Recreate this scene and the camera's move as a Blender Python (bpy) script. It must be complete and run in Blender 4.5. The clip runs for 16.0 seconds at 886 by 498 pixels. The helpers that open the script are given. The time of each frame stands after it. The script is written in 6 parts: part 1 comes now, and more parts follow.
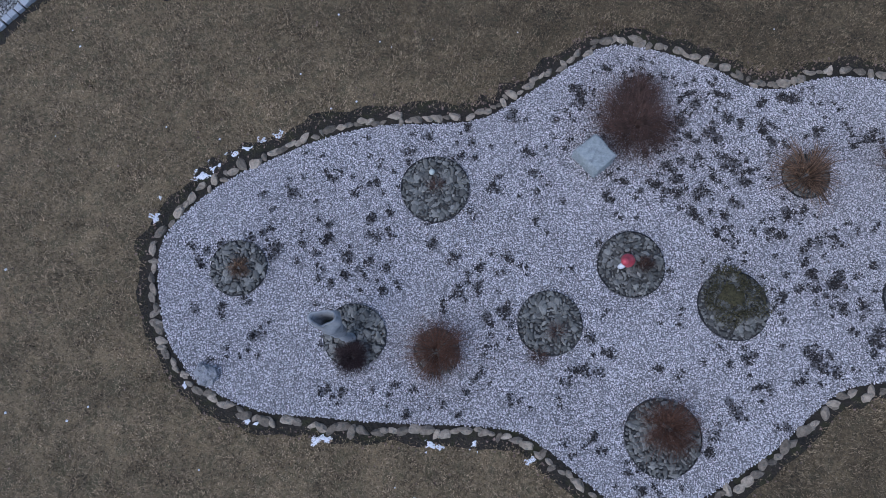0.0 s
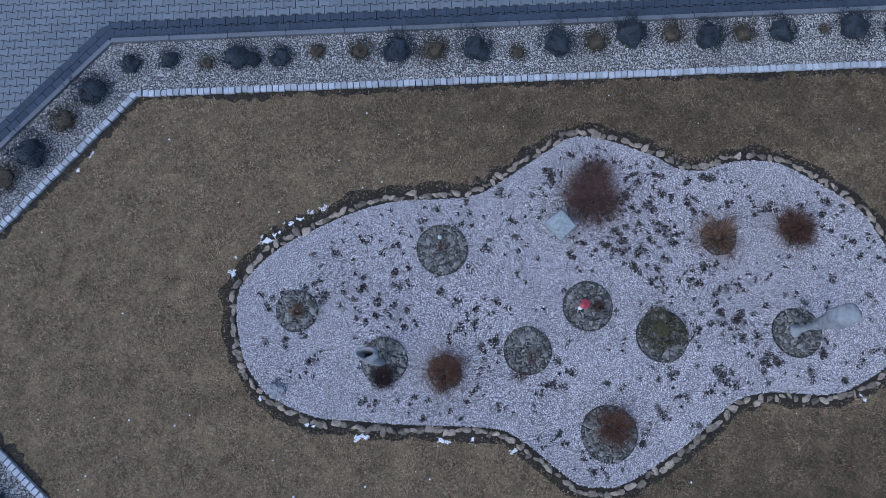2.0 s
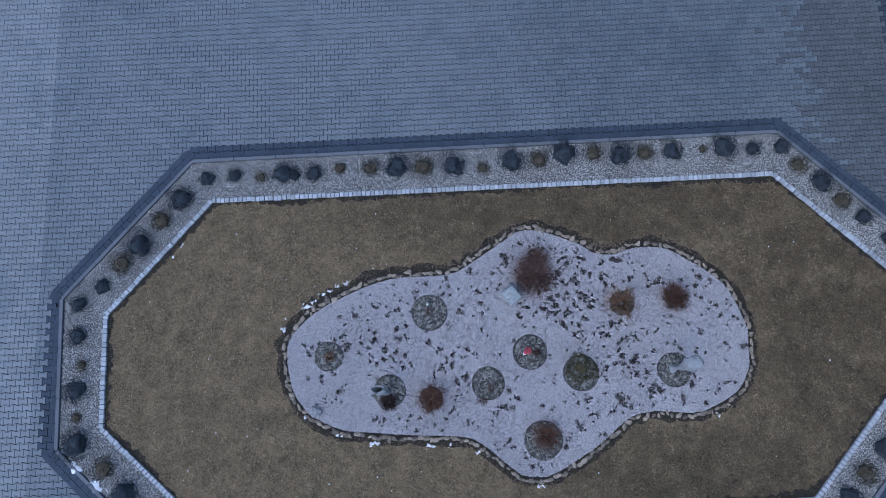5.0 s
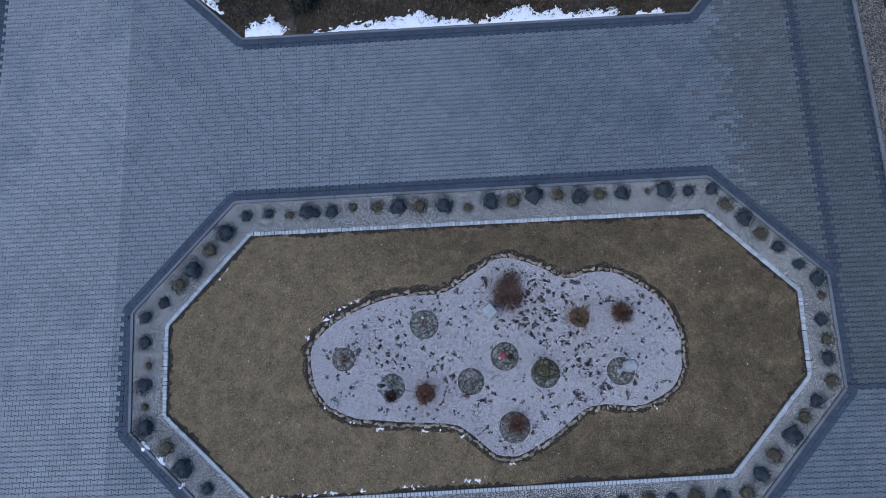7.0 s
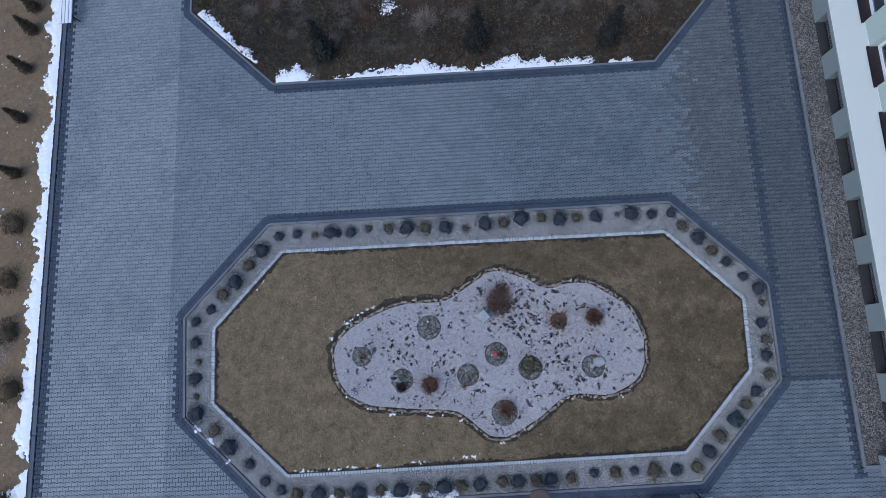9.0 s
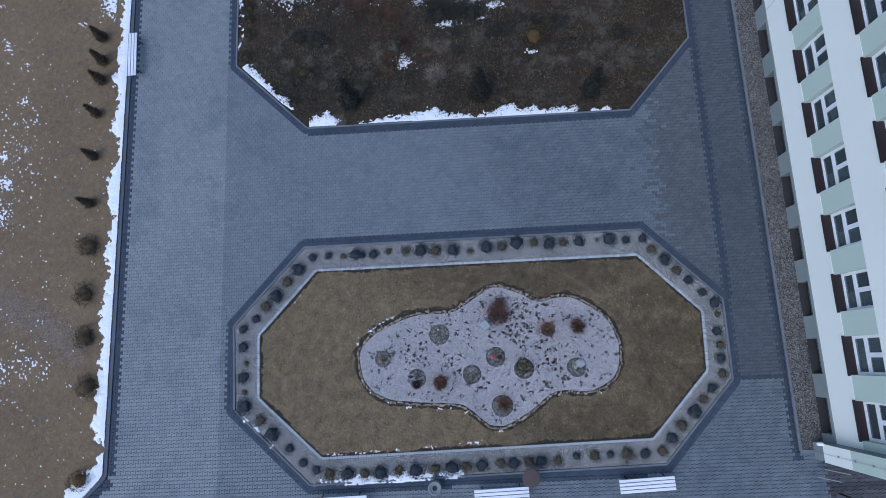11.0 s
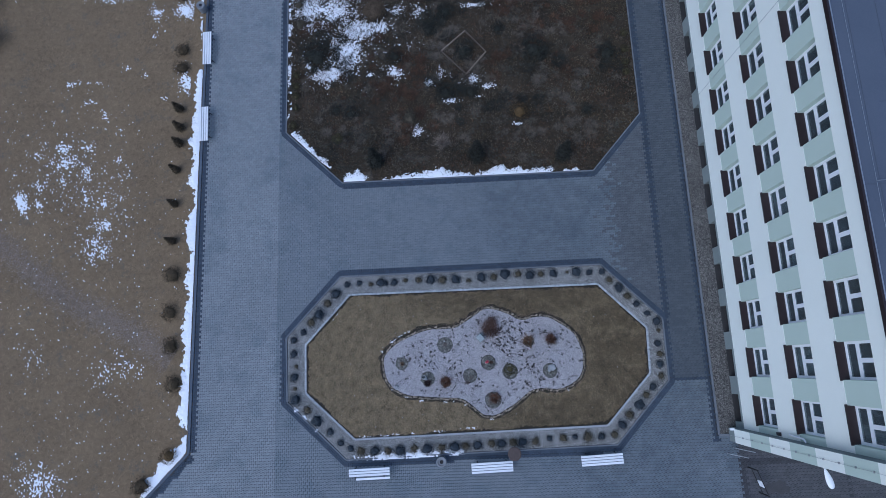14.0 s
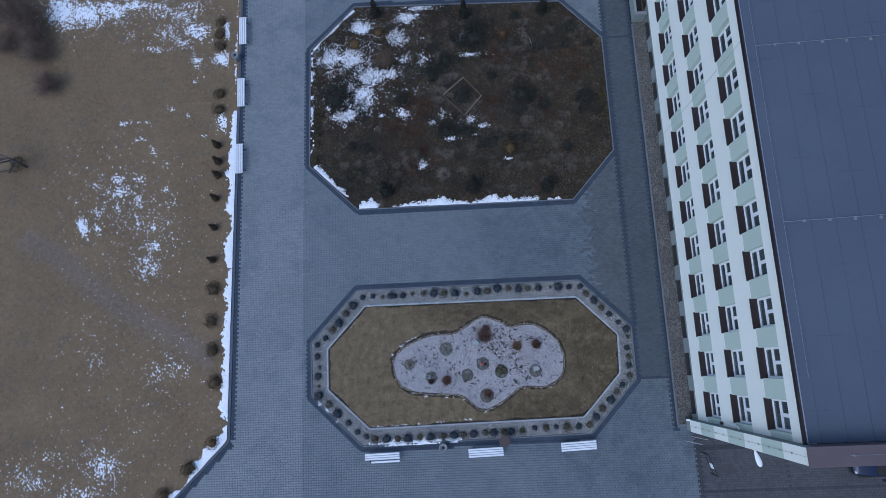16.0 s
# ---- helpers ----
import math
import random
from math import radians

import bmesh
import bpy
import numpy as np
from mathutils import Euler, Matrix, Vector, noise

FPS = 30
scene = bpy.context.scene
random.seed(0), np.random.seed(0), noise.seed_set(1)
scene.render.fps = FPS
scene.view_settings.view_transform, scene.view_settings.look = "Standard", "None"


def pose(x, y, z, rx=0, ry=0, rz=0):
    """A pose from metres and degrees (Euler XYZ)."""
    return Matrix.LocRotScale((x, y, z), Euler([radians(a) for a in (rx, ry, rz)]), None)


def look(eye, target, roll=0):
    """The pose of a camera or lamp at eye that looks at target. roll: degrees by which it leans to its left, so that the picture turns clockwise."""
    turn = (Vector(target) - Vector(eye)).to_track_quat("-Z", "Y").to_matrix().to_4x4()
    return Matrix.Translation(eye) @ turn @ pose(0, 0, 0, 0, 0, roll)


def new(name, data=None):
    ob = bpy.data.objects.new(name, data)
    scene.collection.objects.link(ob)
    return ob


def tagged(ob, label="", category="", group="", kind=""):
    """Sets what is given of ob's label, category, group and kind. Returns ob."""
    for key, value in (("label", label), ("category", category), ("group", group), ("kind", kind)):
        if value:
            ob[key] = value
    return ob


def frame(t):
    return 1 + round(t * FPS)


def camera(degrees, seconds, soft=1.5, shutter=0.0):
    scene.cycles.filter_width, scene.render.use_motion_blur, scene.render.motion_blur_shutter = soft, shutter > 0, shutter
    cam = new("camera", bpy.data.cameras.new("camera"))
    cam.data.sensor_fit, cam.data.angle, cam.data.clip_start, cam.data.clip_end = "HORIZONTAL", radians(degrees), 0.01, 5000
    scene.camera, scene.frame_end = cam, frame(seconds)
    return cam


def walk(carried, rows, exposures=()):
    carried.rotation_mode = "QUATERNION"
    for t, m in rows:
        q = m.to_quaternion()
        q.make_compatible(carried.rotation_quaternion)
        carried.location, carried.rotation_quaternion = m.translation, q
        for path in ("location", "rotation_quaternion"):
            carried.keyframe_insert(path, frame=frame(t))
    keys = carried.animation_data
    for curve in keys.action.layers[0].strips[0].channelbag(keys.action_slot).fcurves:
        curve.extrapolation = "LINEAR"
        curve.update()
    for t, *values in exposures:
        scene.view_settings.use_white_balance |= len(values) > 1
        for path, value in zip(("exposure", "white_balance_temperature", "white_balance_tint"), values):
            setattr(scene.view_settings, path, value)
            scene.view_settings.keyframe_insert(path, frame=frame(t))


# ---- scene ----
cam = camera(74.0, 16.0, soft=0.6)

PATH = [
    (0, -1.547, -0.614, 6.705, 12.212, 0.624, -1.885),
    (0.5, -1.607, -0.568, 7.294, 11.821, 0.308, -2.046),
    (1, -1.576, -0.469, 7.932, 11.418, 0.552, -2.169),
    (1.5, -1.590, -0.345, 8.568, 11.203, 0.571, -2.280),
    (2, -1.647, -0.227, 9.188, 11.120, 0.349, -2.393),
    (2.5, -1.633, -0.119, 9.827, 10.933, 0.480, -2.493),
    (3, -1.599, -0.026, 10.489, 10.633, 0.602, -2.574),
    (3.5, -1.498, 0.062, 11.178, 10.417, 0.732, -2.599),
    (4, -1.347, 0.202, 11.885, 10.330, 0.893, -2.618),
    (4.5, -1.273, 0.440, 12.610, 10.197, 0.868, -2.739),
    (5, -1.211, 0.608, 13.453, 10.147, 0.699, -2.775),
    (5.5, -1.098, 0.646, 14.383, 10.255, 0.620, -2.688),
    (6, -0.915, 0.627, 15.249, 10.483, 0.952, -2.615),
    (6.5, -0.700, 0.593, 16.013, 10.688, 1.606, -2.601),
    (7, -0.569, 0.549, 16.785, 10.604, 1.979, -2.576),
    (7.5, -0.534, 0.520, 17.608, 10.262, 1.957, -2.544),
    (8, -0.479, 0.557, 18.432, 10.048, 2.041, -2.594),
    (8.5, -0.426, 0.600, 19.248, 10.074, 2.218, -2.653),
    (9, -0.366, 0.553, 20.063, 10.293, 2.403, -2.663),
    (9.5, -0.347, 0.541, 20.925, 10.417, 2.523, -2.677),
    (10, -0.384, 0.515, 21.874, 10.544, 2.543, -2.655),
    (10.5, -0.451, 0.483, 22.905, 10.669, 2.499, -2.610),
    (11, -0.521, 0.455, 24.010, 10.789, 2.423, -2.552),
    (11.5, -0.567, 0.439, 25.183, 10.902, 2.351, -2.491),
    (12, -0.628, 0.464, 26.399, 10.988, 2.257, -2.396),
    (12.5, -0.616, 0.426, 27.593, 11.118, 2.233, -2.374),
    (13, -0.642, 0.399, 28.788, 11.227, 2.126, -2.370),
    (13.5, -0.600, 0.381, 30.021, 11.309, 2.174, -2.359),
    (14, -0.517, 0.378, 31.311, 11.346, 2.332, -2.338),
    (14.5, -0.505, 0.401, 32.662, 11.318, 2.362, -2.324),
    (15, -0.503, 0.424, 34.052, 11.283, 2.330, -2.319),
    (15.5, -0.406, 0.415, 35.452, 11.311, 2.398, -2.318),
    (16, -0.246, 0.384, 36.853, 11.381, 2.540, -2.320),
]
walk(cam, [(t, pose(*p)) for t, *p in PATH], [(0, -0.34, 5080, 10), (2, -0.22, 4900, 9), (5, -0.20, 4880, 9), (7, -0.20, 5000, 8), (9, -0.18, 5110, 8), (11.5, -0.22, 5020, 8), (16, -0.38, 4900, 7)])

# ---------------------------------------------------------------- world and light
world = bpy.data.worlds.new("overcast_sky")
scene.world = world
world.use_nodes = True
wt = world.node_tree
sky = wt.nodes.new("ShaderNodeTexSky")
sky.sky_type = "NISHITA"
sky.sun_disc = False
sky.sun_elevation = radians(55)
sky.sun_rotation = radians(231)
sky.air_density, sky.dust_density, sky.ozone_density = 1.0, 4.0, 1.0
wt.nodes["Background"].inputs["Strength"].default_value = 0.19
wt.links.new(sky.outputs["Color"], wt.nodes["Background"].inputs["Color"])
sun_data = bpy.data.lights.new("sun", "SUN")
sun_data.energy, sun_data.angle, sun_data.color = 0.15, radians(70), (1.0, 0.95, 0.89)
sun = new("sun", sun_data)
sun.matrix_world = look((-16, -13, 34), (0, 0, 0))

# ---------------------------------------------------------------- materials


def material(name, dark, light, scale=8.0, rough=0.85, bump=0.3, scale2=0.6, spot=None, spot_at=0.62,
             vary=0.0, island=0.0, metal=0.0, dist=0.02, band=None, local=False, sharp=0.18, moss=None):
    """Two scales of noise between two colours, an optional third colour in blotches, and relief."""
    m = bpy.data.materials.new(name)
    m.use_nodes = True
    nt = m.node_tree
    bsdf = nt.nodes["Principled BSDF"]

    def node(kind, **values):
        n = nt.nodes.new(kind)
        for key, value in values.items():
            n.inputs[key].default_value = value
        return n

    geo = node("ShaderNodeNewGeometry")
    where = geo.outputs["Position"]
    if local:
        where = node("ShaderNodeTexCoord").outputs["Object"]
    fine = node("ShaderNodeTexNoise", Scale=scale, Detail=6.0, Roughness=0.65)
    wide = node("ShaderNodeTexNoise", Scale=scale2, Detail=4.0, Roughness=0.6)
    for n in (fine, wide):
        nt.links.new(where, n.inputs["Vector"])
    blend = node("ShaderNodeMath")
    blend.operation = "MULTIPLY_ADD"
    blend.inputs[1].default_value = 0.6
    half = node("ShaderNodeMath")
    half.operation = "MULTIPLY"
    half.inputs[1].default_value = 0.4
    nt.links.new(wide.outputs["Fac"], half.inputs[0])
    nt.links.new(fine.outputs["Fac"], blend.inputs[0])
    nt.links.new(half.outputs[0], blend.inputs[2])
    ramp = node("ShaderNodeValToRGB")
    ramp.color_ramp.elements[0].position, ramp.color_ramp.elements[1].position = 0.5 - sharp, 0.5 + sharp
    ramp.color_ramp.elements[0].color, ramp.color_ramp.elements[1].color = (*dark, 1), (*light, 1)
    nt.links.new(blend.outputs[0], ramp.inputs["Fac"])
    colour = ramp.outputs["Color"]
    if spot:
        blot = node("ShaderNodeTexNoise", Scale=scale2 * 2.7, Detail=7.0, Roughness=0.7)
        nt.links.new(where, blot.inputs["Vector"])
        cut = node("ShaderNodeValToRGB")
        cut.color_ramp.elements[0].position, cut.color_ramp.elements[1].position = spot_at - 0.06, spot_at + 0.06
        nt.links.new(blot.outputs["Fac"], cut.inputs["Fac"])
        mix = node("ShaderNodeMix")
        mix.data_type = "RGBA"
        nt.links.new(cut.outputs["Color"], mix.inputs[0])
        nt.links.new(colour, mix.inputs[6])
        mix.inputs[7].default_value = (*spot, 1)
        colour = mix.outputs[2]
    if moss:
        # ragged patches of moss and painted shade: colour and (x, y, reach in x, reach in y)
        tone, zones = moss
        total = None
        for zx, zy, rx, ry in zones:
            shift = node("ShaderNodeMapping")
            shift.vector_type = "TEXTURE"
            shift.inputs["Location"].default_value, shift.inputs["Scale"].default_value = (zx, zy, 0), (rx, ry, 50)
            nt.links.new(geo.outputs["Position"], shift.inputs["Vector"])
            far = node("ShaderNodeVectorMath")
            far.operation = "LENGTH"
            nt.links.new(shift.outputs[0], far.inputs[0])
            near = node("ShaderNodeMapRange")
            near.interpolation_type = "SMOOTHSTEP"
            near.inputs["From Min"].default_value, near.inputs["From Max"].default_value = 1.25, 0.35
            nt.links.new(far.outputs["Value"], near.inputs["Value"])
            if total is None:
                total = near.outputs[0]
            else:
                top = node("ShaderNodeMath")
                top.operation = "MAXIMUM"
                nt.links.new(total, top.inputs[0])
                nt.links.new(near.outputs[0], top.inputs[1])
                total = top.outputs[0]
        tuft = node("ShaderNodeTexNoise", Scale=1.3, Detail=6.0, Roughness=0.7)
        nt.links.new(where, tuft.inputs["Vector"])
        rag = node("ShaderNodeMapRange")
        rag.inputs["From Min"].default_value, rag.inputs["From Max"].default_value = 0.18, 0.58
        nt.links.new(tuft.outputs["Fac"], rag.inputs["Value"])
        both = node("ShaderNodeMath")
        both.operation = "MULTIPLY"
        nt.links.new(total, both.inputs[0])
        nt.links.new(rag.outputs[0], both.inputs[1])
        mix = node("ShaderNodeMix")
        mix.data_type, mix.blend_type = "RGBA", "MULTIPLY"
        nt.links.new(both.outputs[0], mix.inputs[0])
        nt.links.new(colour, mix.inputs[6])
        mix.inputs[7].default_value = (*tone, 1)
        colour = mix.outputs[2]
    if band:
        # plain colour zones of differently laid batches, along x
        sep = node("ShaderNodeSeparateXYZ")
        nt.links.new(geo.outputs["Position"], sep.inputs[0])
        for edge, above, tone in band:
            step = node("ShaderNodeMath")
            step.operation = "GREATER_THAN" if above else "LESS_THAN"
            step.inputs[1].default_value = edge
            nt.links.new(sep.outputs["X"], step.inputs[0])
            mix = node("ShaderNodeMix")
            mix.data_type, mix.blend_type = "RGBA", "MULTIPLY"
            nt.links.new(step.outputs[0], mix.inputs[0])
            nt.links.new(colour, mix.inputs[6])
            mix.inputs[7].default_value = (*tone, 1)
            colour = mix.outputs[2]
    if vary or island:
        hsv = node("ShaderNodeHueSaturation")
        span = node("ShaderNodeMapRange")
        amount = vary or island
        span.inputs["To Min"].default_value, span.inputs["To Max"].default_value = 1 - amount, 1 + amount
        src = node("ShaderNodeObjectInfo").outputs["Random"] if vary else geo.outputs["Random Per Island"]
        nt.links.new(src, span.inputs["Value"])
        nt.links.new(span.outputs[0], hsv.inputs["Value"])
        nt.links.new(colour, hsv.inputs["Color"])
        colour = hsv.outputs["Color"]
    nt.links.new(colour, bsdf.inputs["Base Color"])
    bsdf.inputs["Roughness"].default_value = rough
    bsdf.inputs["Metallic"].default_value = metal
    if bump:
        bp = node("ShaderNodeBump", Strength=bump, Distance=dist)
        nt.links.new(fine.outputs["Fac"], bp.inputs["Height"])
        nt.links.new(bp.outputs["Normal"], bsdf.inputs["Normal"])
    return m


def glass_material():
    m = bpy.data.materials.new("window_glass")
    m.use_nodes = True
    b = m.node_tree.nodes["Principled BSDF"]
    b.inputs["Base Color"].default_value = (0.31, 0.37, 0.40, 1)
    b.inputs["Roughness"].default_value = 0.03
    b.inputs["Transmission Weight"].default_value = 0.9
    b.inputs["IOR"].default_value = 1.45
    return m


# Duller grass north and east, with building shade painted into the lawn colour.
MOSS_AND_SHADE = ((0.50, 0.495, 0.475), [(2.6, 4.0, 7.2, 1.7), (7.7, 1.0, 3.5, 4.6), (4.8, -2.3, 4.8, 1.5)])
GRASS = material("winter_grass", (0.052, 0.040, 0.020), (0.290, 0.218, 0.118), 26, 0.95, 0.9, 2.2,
                 spot=(0.114, 0.096, 0.050), spot_at=0.56, dist=0.05, sharp=0.12, moss=MOSS_AND_SHADE)
BLADE = material("grass_blades", (0.147, 0.112, 0.064), (0.458, 0.352, 0.218), 12, 0.9, 0, 2.4, spot=(0.150, 0.124, 0.074), spot_at=0.60, island=0.6, sharp=0.16, moss=MOSS_AND_SHADE)
LAWN_FAR = material("field_grass", (0.115, 0.082, 0.045), (0.232, 0.169, 0.096), 5, 0.95, 0.5, 0.42,
                    spot=(0.128, 0.108, 0.078), spot_at=0.6, dist=0.05)
SOIL = material("dark_soil", (0.008, 0.007, 0.005), (0.042, 0.033, 0.023), 24, 0.9, 0.9, 2.0, spot=(0.034, 0.033, 0.012), spot_at=0.57, dist=0.03, sharp=0.13)
MULCH = material("planted_earth", (0.006, 0.0055, 0.0037), (0.062, 0.044, 0.023), 6, 0.95, 1.0, 0.35,
                 spot=(0.098, 0.080, 0.060), spot_at=0.59, dist=0.06)
LITTER = material("dry_litter", (0.015, 0.012, 0.006), (0.122, 0.092, 0.053), 0.9, 0.9, 0, 0.35, spot=(0.050, 0.050, 0.040), spot_at=0.52, island=0.6)
JOINT = material("joint_sand", (0.022, 0.025, 0.030), (0.048, 0.051, 0.057), 40, 0.95, 0.4)
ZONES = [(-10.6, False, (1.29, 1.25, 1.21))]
# Shade on the building side, painted into the paver colour.
PAVING_SHADE = ((0.68, 0.71, 0.745), [(10.0, -3.6, 8.0, 6.0), (5.0, 8.2, 6.2, 5.2)])
PAVER = material("grey_paver", (0.137, 0.155, 0.171), (0.199, 0.221, 0.240), 60, 0.8, 0.25, 0.22, spot=(0.135, 0.158, 0.178), spot_at=0.56, vary=0.08, dist=0.004, band=ZONES, moss=PAVING_SHADE)
PAVER_SET = material("grey_pavers", (0.137, 0.155, 0.171), (0.199, 0.221, 0.240), 60, 0.8, 0.25, 0.22, spot=(0.135, 0.158, 0.178), spot_at=0.56, island=0.08, dist=0.004, band=ZONES, moss=PAVING_SHADE)
PAVER_BROWN = material("brownish_pavers", (0.076, 0.085, 0.096), (0.110, 0.121, 0.134), 60, 0.8, 0.25, 0.4, island=0.14, dist=0.004)
PAVER_DARK = material("charcoal_pavers", (0.031, 0.042, 0.062), (0.049, 0.065, 0.091), 60, 0.85, 0.25, 0.6, island=0.14, dist=0.004)
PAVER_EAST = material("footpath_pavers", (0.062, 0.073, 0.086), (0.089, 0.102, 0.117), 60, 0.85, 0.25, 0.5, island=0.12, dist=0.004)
PAVER_RED = material("brownish_grey_pavers", (0.063, 0.064, 0.070), (0.093, 0.093, 0.099), 60, 0.85, 0.25, 0.5, island=0.14, dist=0.004)
CONCRETE = material("concrete_kerb", (0.150, 0.158, 0.168), (0.235, 0.243, 0.254), 25, 0.85, 0.3, 1.2, vary=0.08, dist=0.005)
KERB = material("damp_concrete_kerb", (0.112, 0.122, 0.138), (0.170, 0.182, 0.200), 25, 0.85, 0.3, 1.2, vary=0.1, dist=0.005)
SETT = material("pale_granite", (0.31, 0.33, 0.355), (0.52, 0.54, 0.56), 45, 0.8, 0.4, 3.0, vary=0.2, dist=0.008)
QUARTZ = material("white_gravel", (0.408, 0.388, 0.392), (0.640, 0.612, 0.620), 30, 0.75, 0.3, 0.8, island=0.45, dist=0.005)
QUARTZ_BED = material("gravel_bed", (0.085, 0.080, 0.082), (0.28, 0.270, 0.272), 70, 0.95, 0.8, 1.2, dist=0.02)
GRIT = material("grey_gravel", (0.25, 0.25, 0.24), (0.52, 0.515, 0.49), 30, 0.8, 0.3, 0.8, island=0.6, dist=0.005)
GRIT_BED = material("grey_gravel_bed", (0.035, 0.034, 0.032), (0.13, 0.127, 0.12), 60, 0.95, 0.8, 1.2, dist=0.02)
FIELDSTONE = material("fieldstone", (0.145, 0.116, 0.084), (0.43, 0.360, 0.272), 26, 0.9, 0.8, 7.0, spot=(0.15, 0.145, 0.12), spot_at=0.58, vary=0.45, dist=0.02)
SHINGLE = material("flat_shingle", (0.098, 0.097, 0.086), (0.222, 0.216, 0.192), 22, 0.8, 0.5, 5.0, vary=0.55, dist=0.01)
EDGING = material("black_edging", (0.010, 0.010, 0.011), (0.022, 0.022, 0.024), 30, 0.5, 0.1)
SLAB = material("pale_schist", (0.17, 0.195, 0.20), (0.39, 0.42, 0.415), 26, 0.8, 0.8, 5.0, spot=(0.19, 0.21, 0.215), dist=0.02)
BOULDER = material("quartz_boulder", (0.19, 0.195, 0.205), (0.40, 0.40, 0.41), 22, 0.75, 0.9, 9.0, spot=(0.16, 0.16, 0.16), spot_at=0.57, dist=0.03)
STATUE = material("cast_concrete", (0.22, 0.23, 0.24), (0.36, 0.37, 0.38), 12, 0.8, 0.4, 2.5, spot=(0.15, 0.153, 0.157), spot_at=0.6, dist=0.015)
SNOW = material("old_snow", (0.80, 0.82, 0.86), (0.93, 0.94, 0.96), 25, 0.6, 0.5, 2.0, dist=0.03)
BLUE_NEEDLES = material("blue_green_needles", (0.013, 0.018, 0.025), (0.042, 0.053, 0.065), 30, 0.85, 0, 4.0, island=0.4)
OLIVE_NEEDLES = material("olive_needles", (0.024, 0.021, 0.014), (0.085, 0.072, 0.047), 30, 0.85, 0, 4.0, island=0.7)
GREEN_NEEDLES = material("green_needles", (0.030, 0.028, 0.012), (0.100, 0.086, 0.038), 30, 0.85, 0, 4.0, island=0.5)
GOLD_NEEDLES = material("rusty_needles", (0.040, 0.026, 0.009), (0.116, 0.072, 0.026), 30, 0.85, 0, 4.0, island=0.5)
RED_TWIGS = material("red_brown_twigs", (0.062, 0.028, 0.016), (0.172, 0.086, 0.050), 12, 0.8, 0, 4.0, island=0.5)
PURPLE_TWIGS = material("purple_brown_twigs", (0.018, 0.011, 0.011), (0.066, 0.038, 0.036), 12, 0.85, 0, 4.0, island=0.5)
DARK_TWIGS = material("dark_twigs", (0.048, 0.028, 0.020), (0.145, 0.083, 0.061), 12, 0.8, 0, 4.0, island=0.5)
STRAW = material("dry_straw", (0.064, 0.038, 0.022), (0.250, 0.152, 0.088), 12, 0.8, 0, 4.0, island=0.8)
WEED = material("weeds", (0.017, 0.0145, 0.0145), (0.050, 0.043, 0.041), 20, 0.9, 0, 2.0, island=0.6)
DEAD_LEAF = material("fallen_leaves", (0.095, 0.062, 0.046), (0.290, 0.210, 0.165), 20, 0.8, 0, 2.0, island=0.5)
PALE_BARK = material("pale_bark", (0.085, 0.068, 0.053), (0.180, 0.147, 0.115), 20, 0.9, 0.7, 2.0, dist=0.02)
BARK = material("grey_bark", (0.040, 0.032, 0.027), (0.110, 0.092, 0.078), 20, 0.9, 0.7, 2.0, dist=0.02)
WHITE_SLAT = material("white_painted_wood", (0.68, 0.69, 0.72), (0.82, 0.83, 0.85), 40, 0.5, 0.2, 1.5, vary=0.05, dist=0.003)
IRON = material("black_iron", (0.012, 0.012, 0.013), (0.030, 0.030, 0.032), 30, 0.5, 0.2, metal=0.6, dist=0.003)
BROWN_METAL = material("brown_sheet_metal", (0.018, 0.011, 0.012), (0.028, 0.018, 0.019), 12, 0.45, 0.05, 0.8, dist=0.003)
RUST = material("rusty_lid", (0.048, 0.034, 0.030), (0.088, 0.063, 0.054), 14, 0.7, 0.3, 2.0, dist=0.004)
PLASTER = material("white_plaster", (0.80, 0.825, 0.745), (0.87, 0.89, 0.815), 50, 0.9, 0.2, 0.35, dist=0.004)
MINT = material("pale_green_plaster", (0.485, 0.568, 0.485), (0.545, 0.628, 0.545), 50, 0.9, 0.2, 0.5, dist=0.004)
PLINTH = material("grey_plinth", (0.19, 0.22, 0.21), (0.25, 0.28, 0.27), 40, 0.9, 0.3, 0.8, dist=0.004)
PVC = material("white_pvc", (0.80, 0.81, 0.83), (0.86, 0.87, 0.89), 20, 0.35, 0, 0.6)
ROOFING = material("bitumen_roof", (0.066, 0.080, 0.108), (0.100, 0.115, 0.148), 30, 0.85, 0.3, 0.25, dist=0.006)
COPING = material("weathered_coping", (0.092, 0.068, 0.070), (0.130, 0.102, 0.102), 20, 0.7, 0.2, 0.8, dist=0.004)
# Near-black colour paints the gloom of unlit interiors.
ROOM = material("painted_gloom", (0.012, 0.013, 0.015), (0.030, 0.031, 0.034), 2, 0.9, 0, 0.5)
AMBER = material("amber_curtain", (0.27, 0.19, 0.08), (0.42, 0.31, 0.14), 12, 0.9, 0.2, 2.0)
CURTAIN = material("net_curtain", (0.17, 0.20, 0.19), (0.30, 0.335, 0.32), 12, 0.9, 0.2, 2.0)
RED_PAINT = material("red_glaze", (0.50, 0.060, 0.085), (0.62, 0.110, 0.135), 20, 0.35, 0, 2.0)
WHITE_PAINT = material("white_glaze", (0.66, 0.66, 0.68), (0.78, 0.78, 0.80), 20, 0.4, 0, 2.0)
BALL = material("pale_glaze", (0.44, 0.48, 0.44), (0.54, 0.58, 0.54), 20, 0.3, 0, 2.0)
CAR_PAINT = material("dark_blue_paint", (0.010, 0.016, 0.042), (0.014, 0.022, 0.055), 8, 0.25, 0, 1.0, metal=0.3)
